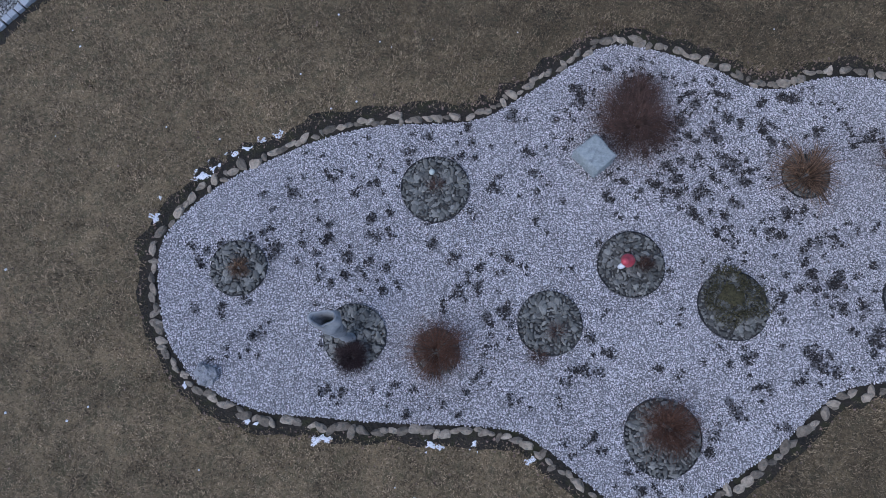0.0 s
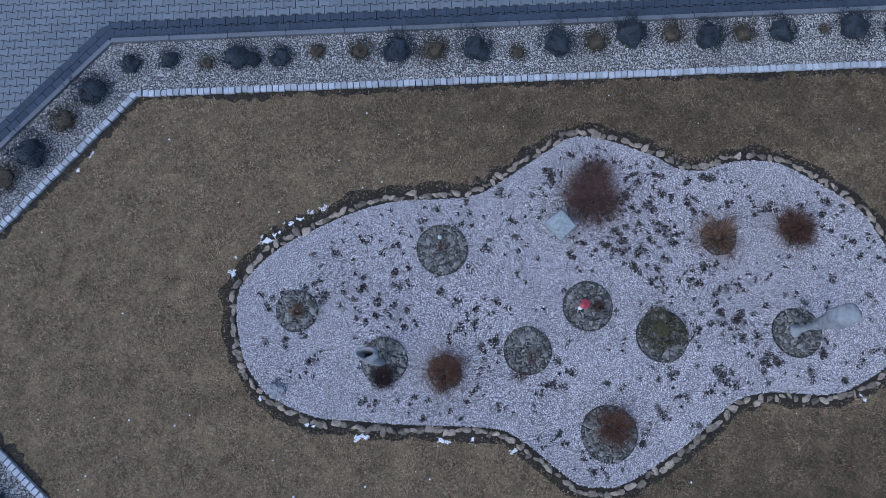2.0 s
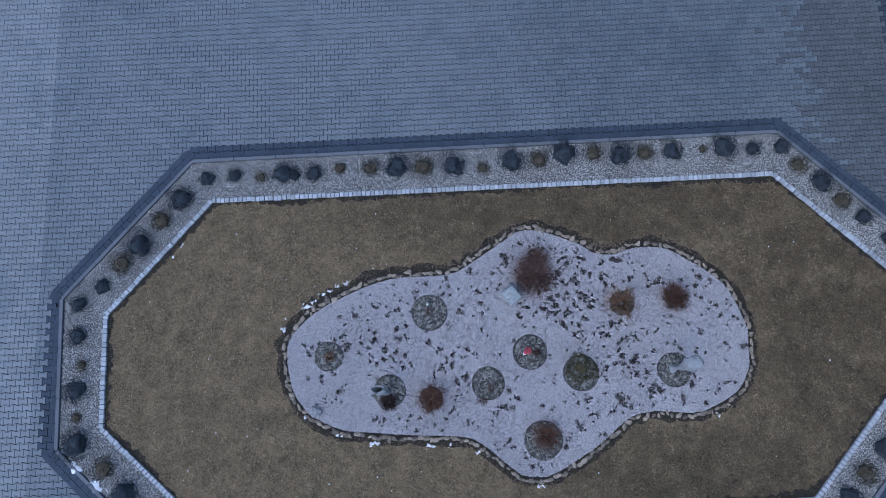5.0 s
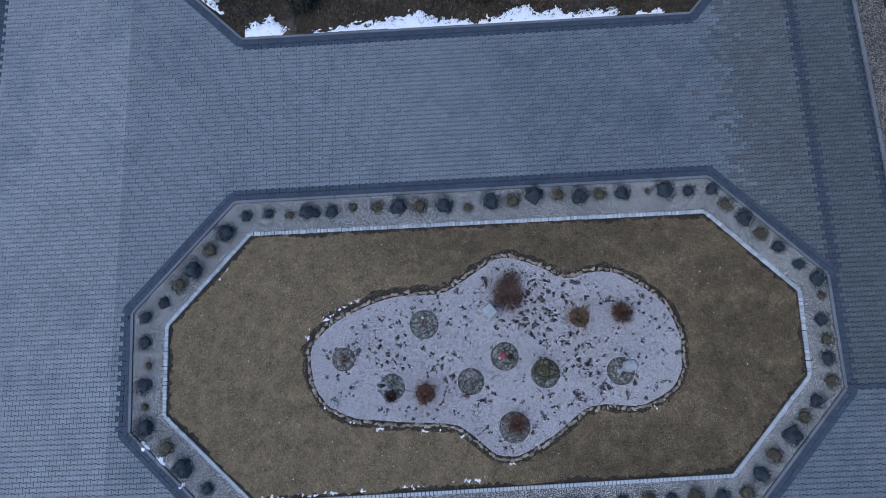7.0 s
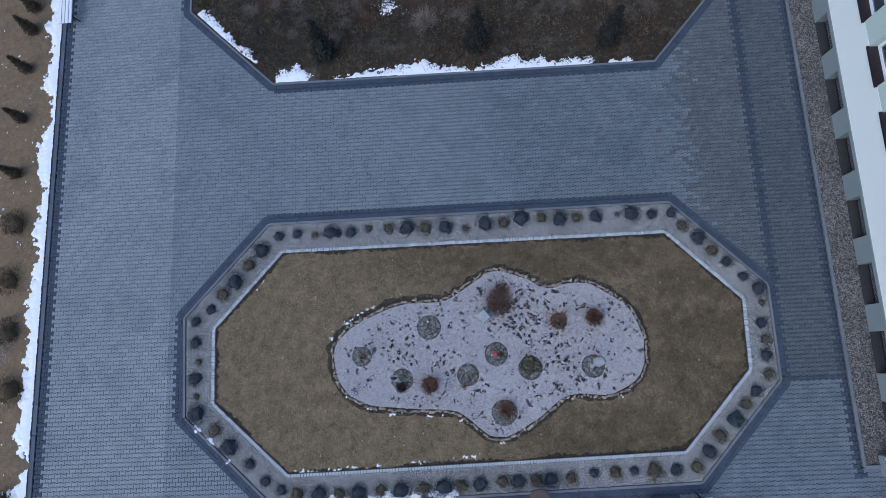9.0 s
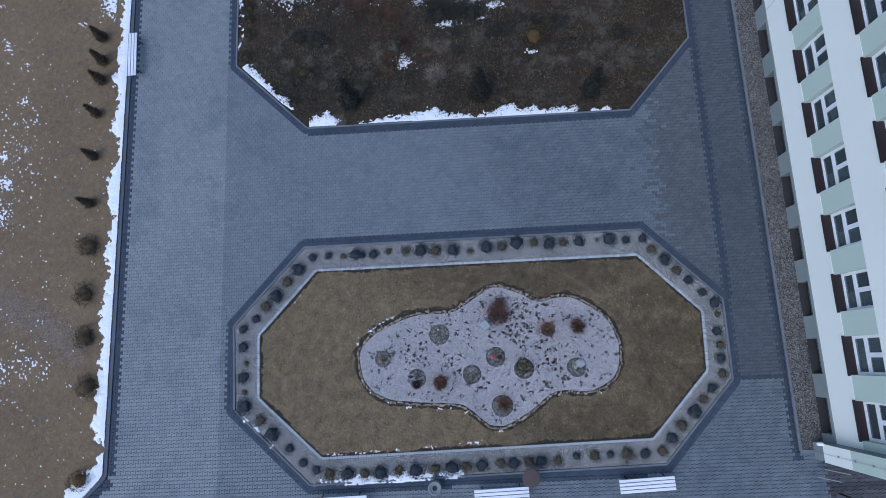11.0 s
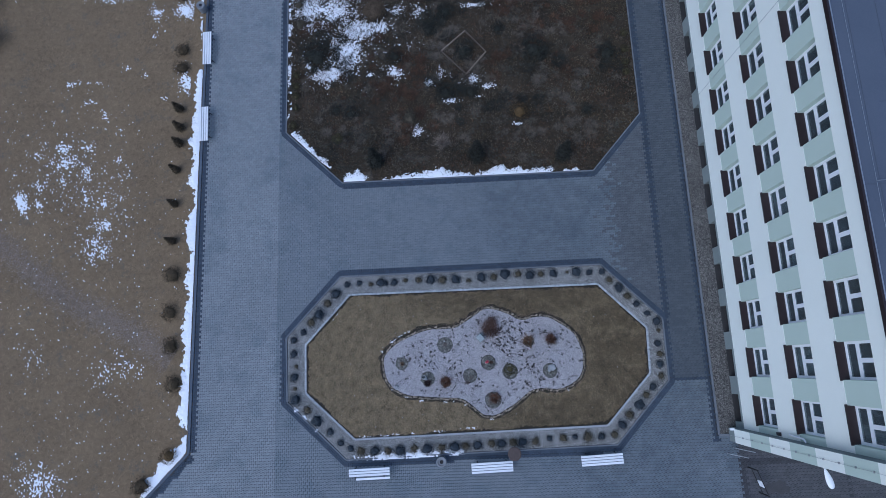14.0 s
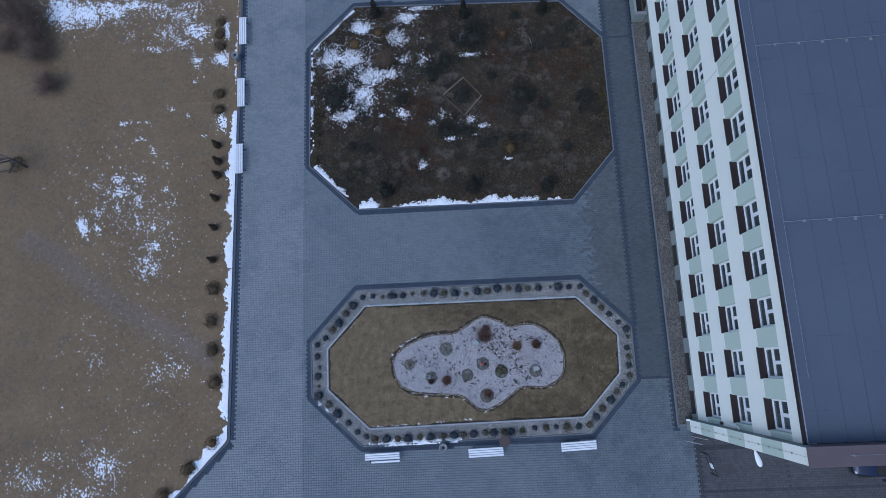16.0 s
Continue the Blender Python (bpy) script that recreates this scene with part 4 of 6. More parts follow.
DEEP = [needle_crown("crown", 150 + k, 900, DEEP_NEEDLES, 0.10, 0.7, 0.8, 0.9, 0.5) for k in range(3)]
GOLD = [needle_crown("crown", 160 + k, 900, GOLD_NEEDLES, 0.07, 0.3, 0.9, 0.8, 0.62) for k in range(2)]
RED = [twig_crown("crown", 170 + k, 240, RED_TWIGS, 1.0, 1.0, 7, 0.0075, 0.0, 0.4) for k in range(2)]
DARKT = [twig_crown("crown", 180 + k, 150, DARK_TWIGS, 1.0, 1.0, 12, 0.0070, 0.0, 0.35) for k in range(2)]
SPARSE = twig_crown("crown", 198, 42, DARK_TWIGS, 1.0, 1.0, 5, 0.014, 0.0, 0.4)
TUFT = [twig_crown("crown", 190 + k, 300, STRAW, 0.9, 1.0, 1, 0.009, 0.25, 0.45) for k in range(2)]

# shrub border: b = blue-green, o = olive; place and radius
BORDER_NORTH = [("b", -6.79, 4.99, .17), ("b", -6.12, 5.03, .17), ("o", -5.50, 4.96, .15), ("b", -4.98, 5.03, .24), ("b", -4.22, 4.99, .20), ("o", -3.62, 5.08, .16),
                ("o", -2.89, 5.06, .21), ("b", -2.24, 5.04, .28), ("o", -1.64, 5.02, .27), ("b", -.91, 5.0, .27), ("o", -.22, 4.91, .15), ("b", .45, 5.03, .27),
                ("o", 1.12, 5.05, .24), ("b", 1.72, 5.18, .27), ("o", 2.43, 5.15, .22), ("b", 3.06, 5.06, .27), ("o", 3.64, 5.10, .22), ("b", 4.29, 5.09, .24),
                ("o", 5.03, 5.12, .10), ("b", 5.52, 5.13, .27), ("b", 6.19, 5.06, .19), ("b", 6.87, 5.07, .19)]
BORDER_EAST = [("o", 7.21, 4.60, .22), ("b", 7.69, 4.17, .26), ("o", 8.08, 3.70, .24), ("b", 8.51, 3.27, .20), ("b", 9.01, 2.76, .18), ("b", 9.46, 2.32, .23),
               ("o", 9.50, 1.85, .14), ("b", 9.38, 1.17, .20), ("o", 9.45, .64, .20), ("b", 9.40, .13, .21), ("o", 9.38, -.48, .22), ("b", 8.91, -1.0, .21),
               ("o", 8.53, -1.39, .21), ("b", 8.13, -1.87, .26), ("o", 7.59, -2.33, .26), ("b", 7.16, -2.80, .24), ("o", 6.74, -3.26, .23)]
BORDER_WEST = [("b", -7.39, 4.50, .29), ("o", -7.83, 4.03, .26), ("b", -8.29, 3.45, .29), ("o", -8.73, 3.04, .26), ("b", -9.15, 2.54, .17), ("b", -9.66, 2.14, .19),
               ("b", -9.66, 1.41, .21), ("o", -9.53, .76, .13), ("b", -9.63, .22, .24), ("o", -9.58, -.38, .13), ("b", -9.54, -.96, .29), ("o", -8.91, -1.49, .24),
               ("b", -8.40, -2.05, .27), ("b", -7.74, -2.61, .19), ("b", -7.18, -3.18, .18), ("b", -6.67, -3.47, .18)]
BORDER_SOUTH = [("o", -6.14, -3.63, .25), ("b", -5.43, -3.63, .26), ("o", -4.74, -3.66, .23), ("b", -4.13, -3.66, .29), ("o", -3.42, -3.61, .23), ("b", -2.77, -3.64, .29),
                ("o", -2.01, -3.58, .23), ("b", -1.38, -3.56, .28), ("o", -.80, -3.54, .23), ("b", -.19, -3.53, .25), ("o", .54, -3.46, .23), ("b", 1.02, -3.48, .25),
                ("o", 1.62, -3.46, .25), ("b", 2.09, -3.47, .25), ("o", 2.74, -3.45, .23), ("b", 3.46, -3.33, .15), ("o", 4.15, -3.33, .23), ("b", 4.75, -3.30, .15),
                ("o", 5.40, -3.33, .28), ("b", 6.09, -3.33, .20)]
for n_s, (k, x, y, r) in enumerate(BORDER_NORTH + BORDER_EAST + BORDER_WEST + BORDER_SOUTH):
    if k == "b":
        plant("dwarf_conifer", x, y, 0.01, r * 1.10, r * 0.95, BLUE[(n_s * 3 + n_s // 7) % 5], "low blue-green dwarf conifer in grey gravel" if r > 0.16 else "small blue-green dwarf conifer in grey gravel",
              group="shrubs of the border")
    else:
        plant("heath_shrub", x, y, 0.01, r * 1.10, r * 0.85, OLIVE[n_s % 4], "olive brown heath shrub in grey gravel" if r > 0.16 else "small olive brown heath tuft in grey gravel",
              group="shrubs of the border")
plant("dwarf_conifer", -4.70, 4.98, 0.01, 0.17, 0.17, BLUE[1], "low blue-green dwarf conifer in grey gravel", group="shrubs of the border")

# plants of the rock garden
plant("barberry", 0.80, 2.28, 0.03, 0.62, 0.25, twig_crown("crown", 186, 240, DARK_TWIGS, 1.0, 1.0, 11, 0.0075, 0.0, 0.10), "large leafless dark brown barberry bush", "bush", stem=False)
plant("barberry", 0.86, 2.68, 0.03, 0.36, 0.18, DARKT[1], "leafless purple brown barberry bush behind the stone block", "bush", stem=False)
plant("spirea", 3.88, 1.63, 0.03, 0.40, 0.40, RED[0] + [("inner_crown", DARKT[1][1][1])], "round leafless reddish brown spirea bush", "bush", stem=False)
plant("barberry", -1.68, -0.34, 0.03, 0.44, 0.28, RED[1], "rusty red leafless bush on white gravel", "bush", stem=False)
plant("barberry", -2.62, -0.37, 0.03, 0.25, 0.18, twig_crown("crown", 188, 260, PURPLE_TWIGS, 1.0, 1.0, 10, 0.011, 0.0, 0.2), "small dark purple brown bush by the statue", "bush", stem=False)
plant("ornamental_grass", 2.72, 1.54, 0.03, 0.60, 0.36, TUFT[0], "straw coloured tuft of ornamental grass", "grass", stem=False)
plant("juniper", 1.68, 0.16, 0.03, 0.32, 0.22, GREEN[0], "spreading dark green juniper over flat stones", "shrub")
plant("barberry", 0.78, -1.22, 0.03, 0.40, 0.28, RED[0], "small dark red leafless bush in a stone ring", "bush", stem=False)
plant("dry_perennial", -3.92, 0.68, 0.04, 0.20, 0.16, TUFT[1], "withered brown perennial in a stone ring", "plant", stem=False)
plant("dry_perennial", -1.62, 1.58, 0.04, 0.17, 0.12, SPARSE, "withered reddish perennial in a stone ring", "plant", stem=False)
plant("dry_perennial", -0.33, -0.17, 0.04, 0.19, 0.12, SPARSE, "withered tan perennial in a stone ring", "plant", stem=False)
plant("dry_perennial", 0.72, 0.56, 0.04, 0.13, 0.16, DARKT[1], "bare dark twigs beside the red figurine", "plant", stem=False)
plant("dry_perennial", -0.55, -0.42, 0.03, 0.20, 0.10, SPARSE, "thin withered stems on white gravel", "plant", stem=False)

# stone block, boulder and figures of the rock garden
bm = box(-0.17, -0.20, 0, 0.17, 0.20, 0.34, bevel=0.025)
bmesh.ops.subdivide_edges(bm, edges=bm.edges[:], cuts=6, use_grid_fill=True)
for v in bm.verts:
    ledge = 1 + 0.035 * math.floor(2.2 * math.sin(v.co.z * 55 + 4 * v.co.x)) * (v.co.z < 0.31)
    v.co.x, v.co.y = v.co.x * ledge, v.co.y * ledge
    v.co += Vector((noise.noise(v.co * 7), noise.noise(v.co * 7 + Vector((3, 0, 0))), 0.6 * noise.noise(v.co * 5 + Vector((0, 5, 0))))) * 0.022
block = part("stone_block", bm, SLAB, None)
block.matrix_world = pose(0.24, 1.87, 0.02, 3, -6, 38) @ Matrix.Scale(0.92, 4)
tagged(block, "rough pale grey schist block on white gravel", "stone")
boulder = finish("boulder", rock_mesh("boulder", 77, (0.140, 0.105, 0.09), 0.55, 3), BOULDER)
boulder.matrix_world = pose(-4.24, -0.50, 0.06, 0, 0, 135)
tagged(boulder, "pale quartz boulder beside the fieldstone edging", "stone")


def leaning(profile, lean, steps=24, wobble=0.0, squash=1.0):
    bm = lathe(profile, steps)
    bmesh.ops.subdivide_edges(bm, edges=bm.edges[:], cuts=1, use_grid_fill=True)
    top = max(z for _, z in profile)
    for v in bm.verts:
        k = v.co.z / top
        v.co.y *= 1 - (1 - squash) * k
        v.co.x *= 1 + wobble * noise.noise(v.co * 4)
        v.co.y *= 1 + wobble * noise.noise(v.co * 4 + Vector((9, 0, 0)))
        v.co += Vector((v.co.x, v.co.y, 0)) * 0.35 * noise.noise(v.co * 7 + Vector((0, 0, 4)))
        v.co.x += lean[0] * k ** 1.6
        v.co.y += lean[1] * k ** 1.6
    return bm


figure = part("statue", leaning([(0.10, 0), (0.11, 0.06), (0.075, 0.10), (0.08, 0.45), (0.12, 0.70), (0.17, 0.95), (0.195, 1.12), (0.195, 1.22), (0.175, 1.27), (0.135, 1.25), (0.115, 1.10), (0.07, 0.70)],
                                (-0.13, 0.24), wobble=0.55, squash=0.8), STATUE, None, smooth=True)
figure.matrix_world = pose(-2.66, -0.16, 0.05) @ Matrix.Diagonal((0.66, 0.60, 0.80, 1))
tagged(figure, "slender pale grey concrete statue with a hollow top", "statue")
figure = part("statue", leaning([(0.09, 0), (0.10, 0.05), (0.062, 0.09), (0.045, 0.30), (0.055, 0.55), (0.085, 0.68), (0.10, 0.78), (0.15, 0.95), (0.19, 1.14), (0.20, 1.30), (0.18, 1.38), (0.05, 1.40)],
                                (0.03, 0.20), wobble=0.35, squash=0.8), STATUE, None, smooth=True)
figure.matrix_world = pose(3.70, 0.06, 0.05) @ Matrix.Diagonal((0.9, 0.9, 0.95, 1))
tagged(figure, "tall grey concrete statue on a narrow foot", "statue")
bm = lathe([(0.05, 0), (0.075, 0.03), (0.08, 0.10), (0.06, 0.17), (0.045, 0.20), (0.05, 0.24), (0.03, 0.29), (0.006, 0.31)], 16)
lobe = bmesh.ops.create_icosphere(bm, subdivisions=2, radius=1)["verts"]
for v in lobe:
    v.co = Vector((v.co.x * 0.055 - 0.085, v.co.y * 0.035 - 0.02, v.co.z * 0.06 + 0.10))
fig = part("figurine", bm, RED_PAINT, None, smooth=True)
me = fig.data
me.materials.append(WHITE_PAINT)
for f in me.polygons:
    if f.center.x < -0.045 and f.center.z < 0.24:
        f.material_index = 1
fig.matrix_world = pose(0.56, 0.62, 0.06, 0, -30, 25)
tagged(fig, "small red and white glazed garden figurine", "figurine")
bm = bmesh.new()
bmesh.ops.create_uvsphere(bm, u_segments=16, v_segments=10, radius=0.036)
ball = part("garden_ball", bm, BALL, None, smooth=True)
ball.matrix_world = pose(-1.67, 1.75, 0.11)
tagged(ball, "small pale greenish glazed ball among flat stones", "ball")

# fallen leaves along the stone border and on the lawn
lx, ly = [], []
for x, y in swollen(GARDEN_LINE, 0.13):
    c = 4 if y > 2.2 and x > -2.5 else 2
    lx += list(x + rng.normal(0, 0.07, c))
    ly += list(y + rng.normal(0, 0.05, c))
fx, fy = rng.uniform(-9, 9, 420), rng.uniform(-3, 4.4, 420)
ok = inside(fx, fy, LAWN_EDGE) & ~inside(fx, fy, GARDEN_SOIL)
for x, y in LAWN_EDGE:
    if (y > 3.5 and x > -4.5) or x > 7.0:
        lx += list(x + rng.normal(0, 0.05, 1))
        ly += list(y + rng.normal(-0.02, 0.04, 1))
lx, ly = np.array(lx + list(fx[ok])), np.array(ly + list(fy[ok]))
k = len(lx)
s = rng.uniform(0.02, 0.042, k)
me = scatter("fallen_leaves", [(0, -0.5, 0.1), (0.4, 0, 0.25), (0, 0.6, 0.1), (-0.4, 0, 0.3)], [(0, 1, 2, 3)], np.stack([lx, ly, np.full(k, 0.035)], 1),
             rng.uniform(0, 6.28, k), np.stack([s, s, s], 1), rng.normal(0, 0.3, k))
tagged(finish("fallen_leaves", me, DEAD_LEAF), "scattered dry tan leaves on lawn and soil", "leaves", kind="stuff")

# ---------------------------------------------------------------- large planted bed
NB = [("cone", -5.58, 24.74, .36), ("cone", 0.51, 24.32, .36), ("cone", 5.87, 24.25, .36), ("olive", -7.68, 24.14, .36), ("olive", -8.56, 23.16, .39),
      ("gold", -7.06, 22.59, .51), ("gold", -5.40, 23.30, .42), ("straw", -5.09, 21.40, .82), ("olive", -9.55, 22.0, .37), ("olive", -9.46, 20.71, .43),
      ("deep", -8.50, 18.56, .86), ("deep", -3.89, 18.28, .46), ("deep", -0.81, 20.95, .53), ("deep", -1.81, 19.88, .46), ("deep", 0.15, 18.36, .60),
      ("deep", 1.20, 22.55, .86), ("deep", 4.07, 24.03, .31), ("gold", 3.14, 22.72, .30), ("olive", -1.90, 22.89, .31), ("deep", 8.92, 21.65, .28),
      ("deep", 2.19, 19.67, .38), ("deep", 4.18, 18.19, .74), ("deep", 8.34, 17.72, .59), ("deep", -7.33, 15.13, .36), ("deep", -6.47, 14.85, .44),
      ("green", -7.20, 13.35, .32), ("cone", -5.06, 11.80, .44), ("olive", -3.13, 14.42, .46), ("twig", -1.30, 12.75, .62), ("cone", 0.54, 11.88, .44),
      ("gold", 3.11, 14.37, .45), ("deep", 6.91, 14.35, .35), ("cone", 5.30, 11.65, .42), ("deep", -1.02, 15.80, .53), ("deep", 0.44, 15.79, .38),
      ("row", -9.65, 17.4, .22), ("row", -9.65, 16.72, .22), ("row", -9.65, 16.1, .22), ("row", -9.66, 15.39, .22), ("row", -9.80, 14.3, .24),
      ("row", 9.38, 18.88, .22), ("row", 9.32, 17.87, .22), ("row", 9.30, 17.07, .22), ("row", 9.32, 16.46, .22)]


FAN = twig_crown("crown", 195, 150, material("pale_twigs", (0.13, 0.10, 0.08), (0.30, 0.25, 0.20), 12, 0.85, 0, 4.0, island=0.4), 1.0, 1.0, 3, 0.008, 0.0, 0.15)


def cone_crown(name, seed, mat, count=1100):
    """An upright conifer of unit radius and height 1: tiers of drooping sprays on a trunk."""
    r = np.random.default_rng(seed)
    bm = bmesh.new()
    for i in range(count):
        z = r.random() ** 1.35
        reach = (1 - z) ** 0.85 * (0.8 + 0.2 * math.sin(z * 34 + seed)) * math.sqrt(r.uniform(0.25, 1))
        a = r.uniform(0, 6.283)
        base = Vector((reach * math.cos(a), reach * math.sin(a), 0.04 + z * 0.93))
        out = Vector((math.cos(a) + r.normal(0, 0.4), math.sin(a) + r.normal(0, 0.4), r.normal(0.05, 0.12)))
        side = Vector((-out.y, out.x, r.normal(0, 0.3))).normalized() * 0.05
        tip = base + out * r.uniform(0.10, 0.24)
        mid = base.lerp(tip, 0.45)
        bm.faces.new([bm.verts.new(q) for q in (base, mid + side, tip, mid - side)])
    lathe([(0.62, 0.05), (0.55, 0.2), (0.34, 0.5), (0.12, 0.8), (0.02, 0.93)], 10, bm)
    me = bpy.data.meshes.new(name)
    bm.to_mesh(me)
    bm.free()
    me.materials.append(mat)
    return me


BROWN_NEEDLES = material("brown_needles", (0.0260, 0.0192, 0.0099), (0.0910, 0.0648, 0.0330), 30, 0.9, 0, 4.0, island=0.5)
CONES = [cone_crown("crown", 200 + k, DEEP_NEEDLES) for k in range(2)]
HEDGE_CONES = [cone_crown("crown", 210 + k, BROWN_NEEDLES) for k in range(2)]
HEDGE = [needle_crown("crown", 220 + k, 1500, BROWN_NEEDLES, 0.06, 0.6, 0.7, 0.9, 0.66) for k in range(3)]
TRUNK = bpy.data.meshes.new("trunk")
b = lathe([(0.16, -0.02), (0.12, 0.2), (0.03, 0.8)], 8)
b.to_mesh(TRUNK)
b.free()
TRUNK.materials.append(BARK)


def conifer(name, x, y, r, h, crown, label, group=""):
    ob = thing(name, pose(x, y, 0, 0, 0, rng.uniform(0, 360)) @ Matrix.Diagonal((r, r, h, 1)), label, "conifer", group)
    for nm, me in (("crown", crown), ("trunk", TRUNK)):
        o = new(nm, me)
        o.parent = ob


TAWNY = needle_crown("crown", 230, 2600, material("tawny_blades", (0.045, 0.033, 0.020), (0.120, 0.088, 0.056), 30, 0.9, 0, 4.0, island=0.5), 0.07, 0.3, 0.7, 0.6, 0.72)
for n_s, (k, x, y, r) in enumerate(NB):
    if k == "cone":
        conifer("young_conifer", x, y, r * 1.12, r * 5.4, CONES[n_s % 2], "young upright dark green conifer in brown earth", "conifers of the planted bed")
    elif k == "deep":
        plant("spreading_juniper", x, y, 0.02, r, r * 0.55, DEEP[n_s % 3], "spreading dark blue-green juniper on brown earth", group="junipers of the planted bed")
    elif k == "gold":
        plant("thuja_globe", x, y, 0.02, r * 1.1, r * 1.2, GOLD[n_s % 2], "rusty golden globe thuja on brown earth")
    elif k == "green":
        plant("thuja_globe", x, y, 0.02, r, r * 1.1, GREEN[1], "round green globe thuja on brown earth")
    elif k == "olive":
        plant("heath_shrub", x, y, 0.02, r, r * 0.7, OLIVE[n_s % 4], "low olive brown heath shrub on brown earth")
    elif k == "straw":
        plant("dry_grass_clump", x, y, 0.02, r, r * 0.5, TAWNY, "broad tawny clump of withered grass", "grass")
    elif k == "twig":
        plant("leafless_shrub", x, y, 0.02, r * 1.2, r * 1.1, FAN, "pale leafless shrub with fanning twigs", stem=False)
    else:
        plant("hedge_shrub", x, y, 0.02, r, r * 1.4, GREEN[n_s % 3], "small olive hedge shrub along the kerb", group="hedge shrubs")

# litter and low growth on the dark earth
k = 60000
mx, my = rng.uniform(-10.2, 9.8, k), rng.uniform(10.8, 25.5, k)
ok = inside(mx, my, offset(NORTH_KERB, -0.12))
mx, my = mx[ok], my[ok]
dens = field(mx, my, 0.5, 2.0)
ok = rng.random(len(mx)) < np.clip(0.45 + 1.2 * dens, 0.08, 1)
mx, my = mx[ok], my[ok]
k = len(mx)
s = rng.uniform(0.03, 0.12, k)
me = scatter("ground_litter", [(-0.3, -0.5, 0), (0.4, 0, 0.3), (0.1, 0.9, 0.15), (-0.45, 0.1, 0.35)], [(0, 1, 2, 3)], np.stack([mx, my, np.full(k, 0.022)], 1),
             rng.uniform(0, 6.28, k), np.stack([s * 0.7, s, s], 1), rng.normal(0.2, 0.4, k))
tagged(finish("ground_litter", me, LITTER), "brown leaf litter and withered stalks on dark earth", "litter", kind="stuff")

# low growth in drifts: withered grass, dark ground cover and rusty heath
for name_g, seed_g, many, low_g, long_g, tones, words in (
        ("withered_grass", 11.0, 52000, 0.04, 0.12, ((0.060, 0.048, 0.034), (0.165, 0.134, 0.098)), "tawny withered grass in drifts on the earth"),
        ("ground_cover", 23.0, 52000, 0.04, 0.16, ((0.010, 0.012, 0.009), (0.040, 0.043, 0.030)), "dark evergreen ground cover on the earth"),
        ("rusty_heath", 37.0, 44000, 0.03, 0.12, ((0.046, 0.022, 0.010), (0.115, 0.058, 0.026)), "rusty brown heath in drifts on the earth")):
    hx, hy = rng.uniform(-10.2, 9.8, many), rng.uniform(10.8, 25.5, many)
    ok = inside(hx, hy, offset(NORTH_KERB, -0.15))
    hx, hy = hx[ok], hy[ok]
    ok = field(hx, hy, 0.42, seed_g) + 0.7 * field(hx, hy, 1.7, seed_g + 2) + rng.normal(0, 0.12, len(hx)) > 0.16
    hx, hy = hx[ok], hy[ok]
    k = len(hx)
    me = scatter(name_g, blade_v, [(0, 1, 2)], np.stack([hx, hy, np.full(k, 0.02)], 1), rng.uniform(0, 6.28, k),
                 np.stack([rng.uniform(0.012, 0.035, k), rng.uniform(low_g, long_g, k) * 4, rng.uniform(0.04, 0.16, k)], 1))
    tagged(finish(name_g, me, material(name_g, tones[0], tones[1], 5, 0.9, 0, 1.0, island=0.5)), words, "ground cover", kind="stuff")



def clumps(name, seed, many, low, high, blades, tones, words, zones):
    """Low tussocks whose blades fan out from their hearts, thicker in the given stretches (x, y, reach)."""
    r = np.random.default_rng(seed)
    heart = []
    while len(heart) < many:
        zx, zy, reach = zones[r.integers(len(zones))]
        x, y = zx + r.normal(0, reach * 0.55), zy + r.normal(0, reach * 0.55)
        if inside(np.array([x]), np.array([y]), offset(NORTH_KERB, -0.4))[0]:
            heart.append((x, y, r.uniform(low, high)))
    heart = np.repeat(np.array(heart), blades, 0)
    k = len(heart)
    turn, out = r.uniform(0, 6.283, k), np.sqrt(r.uniform(0.0, 0.8, k)) * heart[:, 2] * 0.6
    size = heart[:, 2] * r.uniform(0.35, 0.75, k)
    place = np.stack([heart[:, 0] - np.sin(turn) * out, heart[:, 1] + np.cos(turn) * out, np.full(k, 0.03) + r.uniform(0, 0.06, k)], 1)
    me = scatter(name, [(-0.5, 0, 0), (0.5, 0, 0), (0.0, 1.0, 0.55)], [(0, 1, 2)], place, turn, np.stack([size * 0.04 + 0.008, size, size * 0.6], 1))
    tagged(finish(name, me, material(name, tones[0], tones[1], 1.6, 0.9, 0, 0.5, island=0.45)), words, "ground cover", kind="stuff")


clumps("tawny_tussocks", 41, 90, 0.16, 0.42, 150, ((0.056, 0.047, 0.036), (0.132, 0.110, 0.084)), "tawny withered tussocks on dark earth",
       [(5.0, 15.5, 2.6), (6.5, 13.3, 2.2), (4.2, 21.8, 1.6), (1.5, 13.0, 1.8), (-4.6, 13.0, 2.0), (-6.8, 14.4, 1.6), (3.4, 19.6, 1.6), (-0.8, 19.4, 1.4), (0.1, 18.3, 2.2), (0.6, 17.2, 1.2)])
clumps("rusty_tussocks", 43, 95, 0.16, 0.46, 130, ((0.032, 0.017, 0.009), (0.092, 0.049, 0.024)), "rusty brown tussocks on dark earth",
       [(-5.2, 16.4, 2.2), (-3.0, 15.0, 1.8), (5.6, 18.6, 2.4), (3.0, 21.0, 1.6), (7.6, 20.6, 1.6), (-2.4, 17.8, 1.4), (-8.2, 19.8, 1.2), (1.8, 17.2, 1.4)])
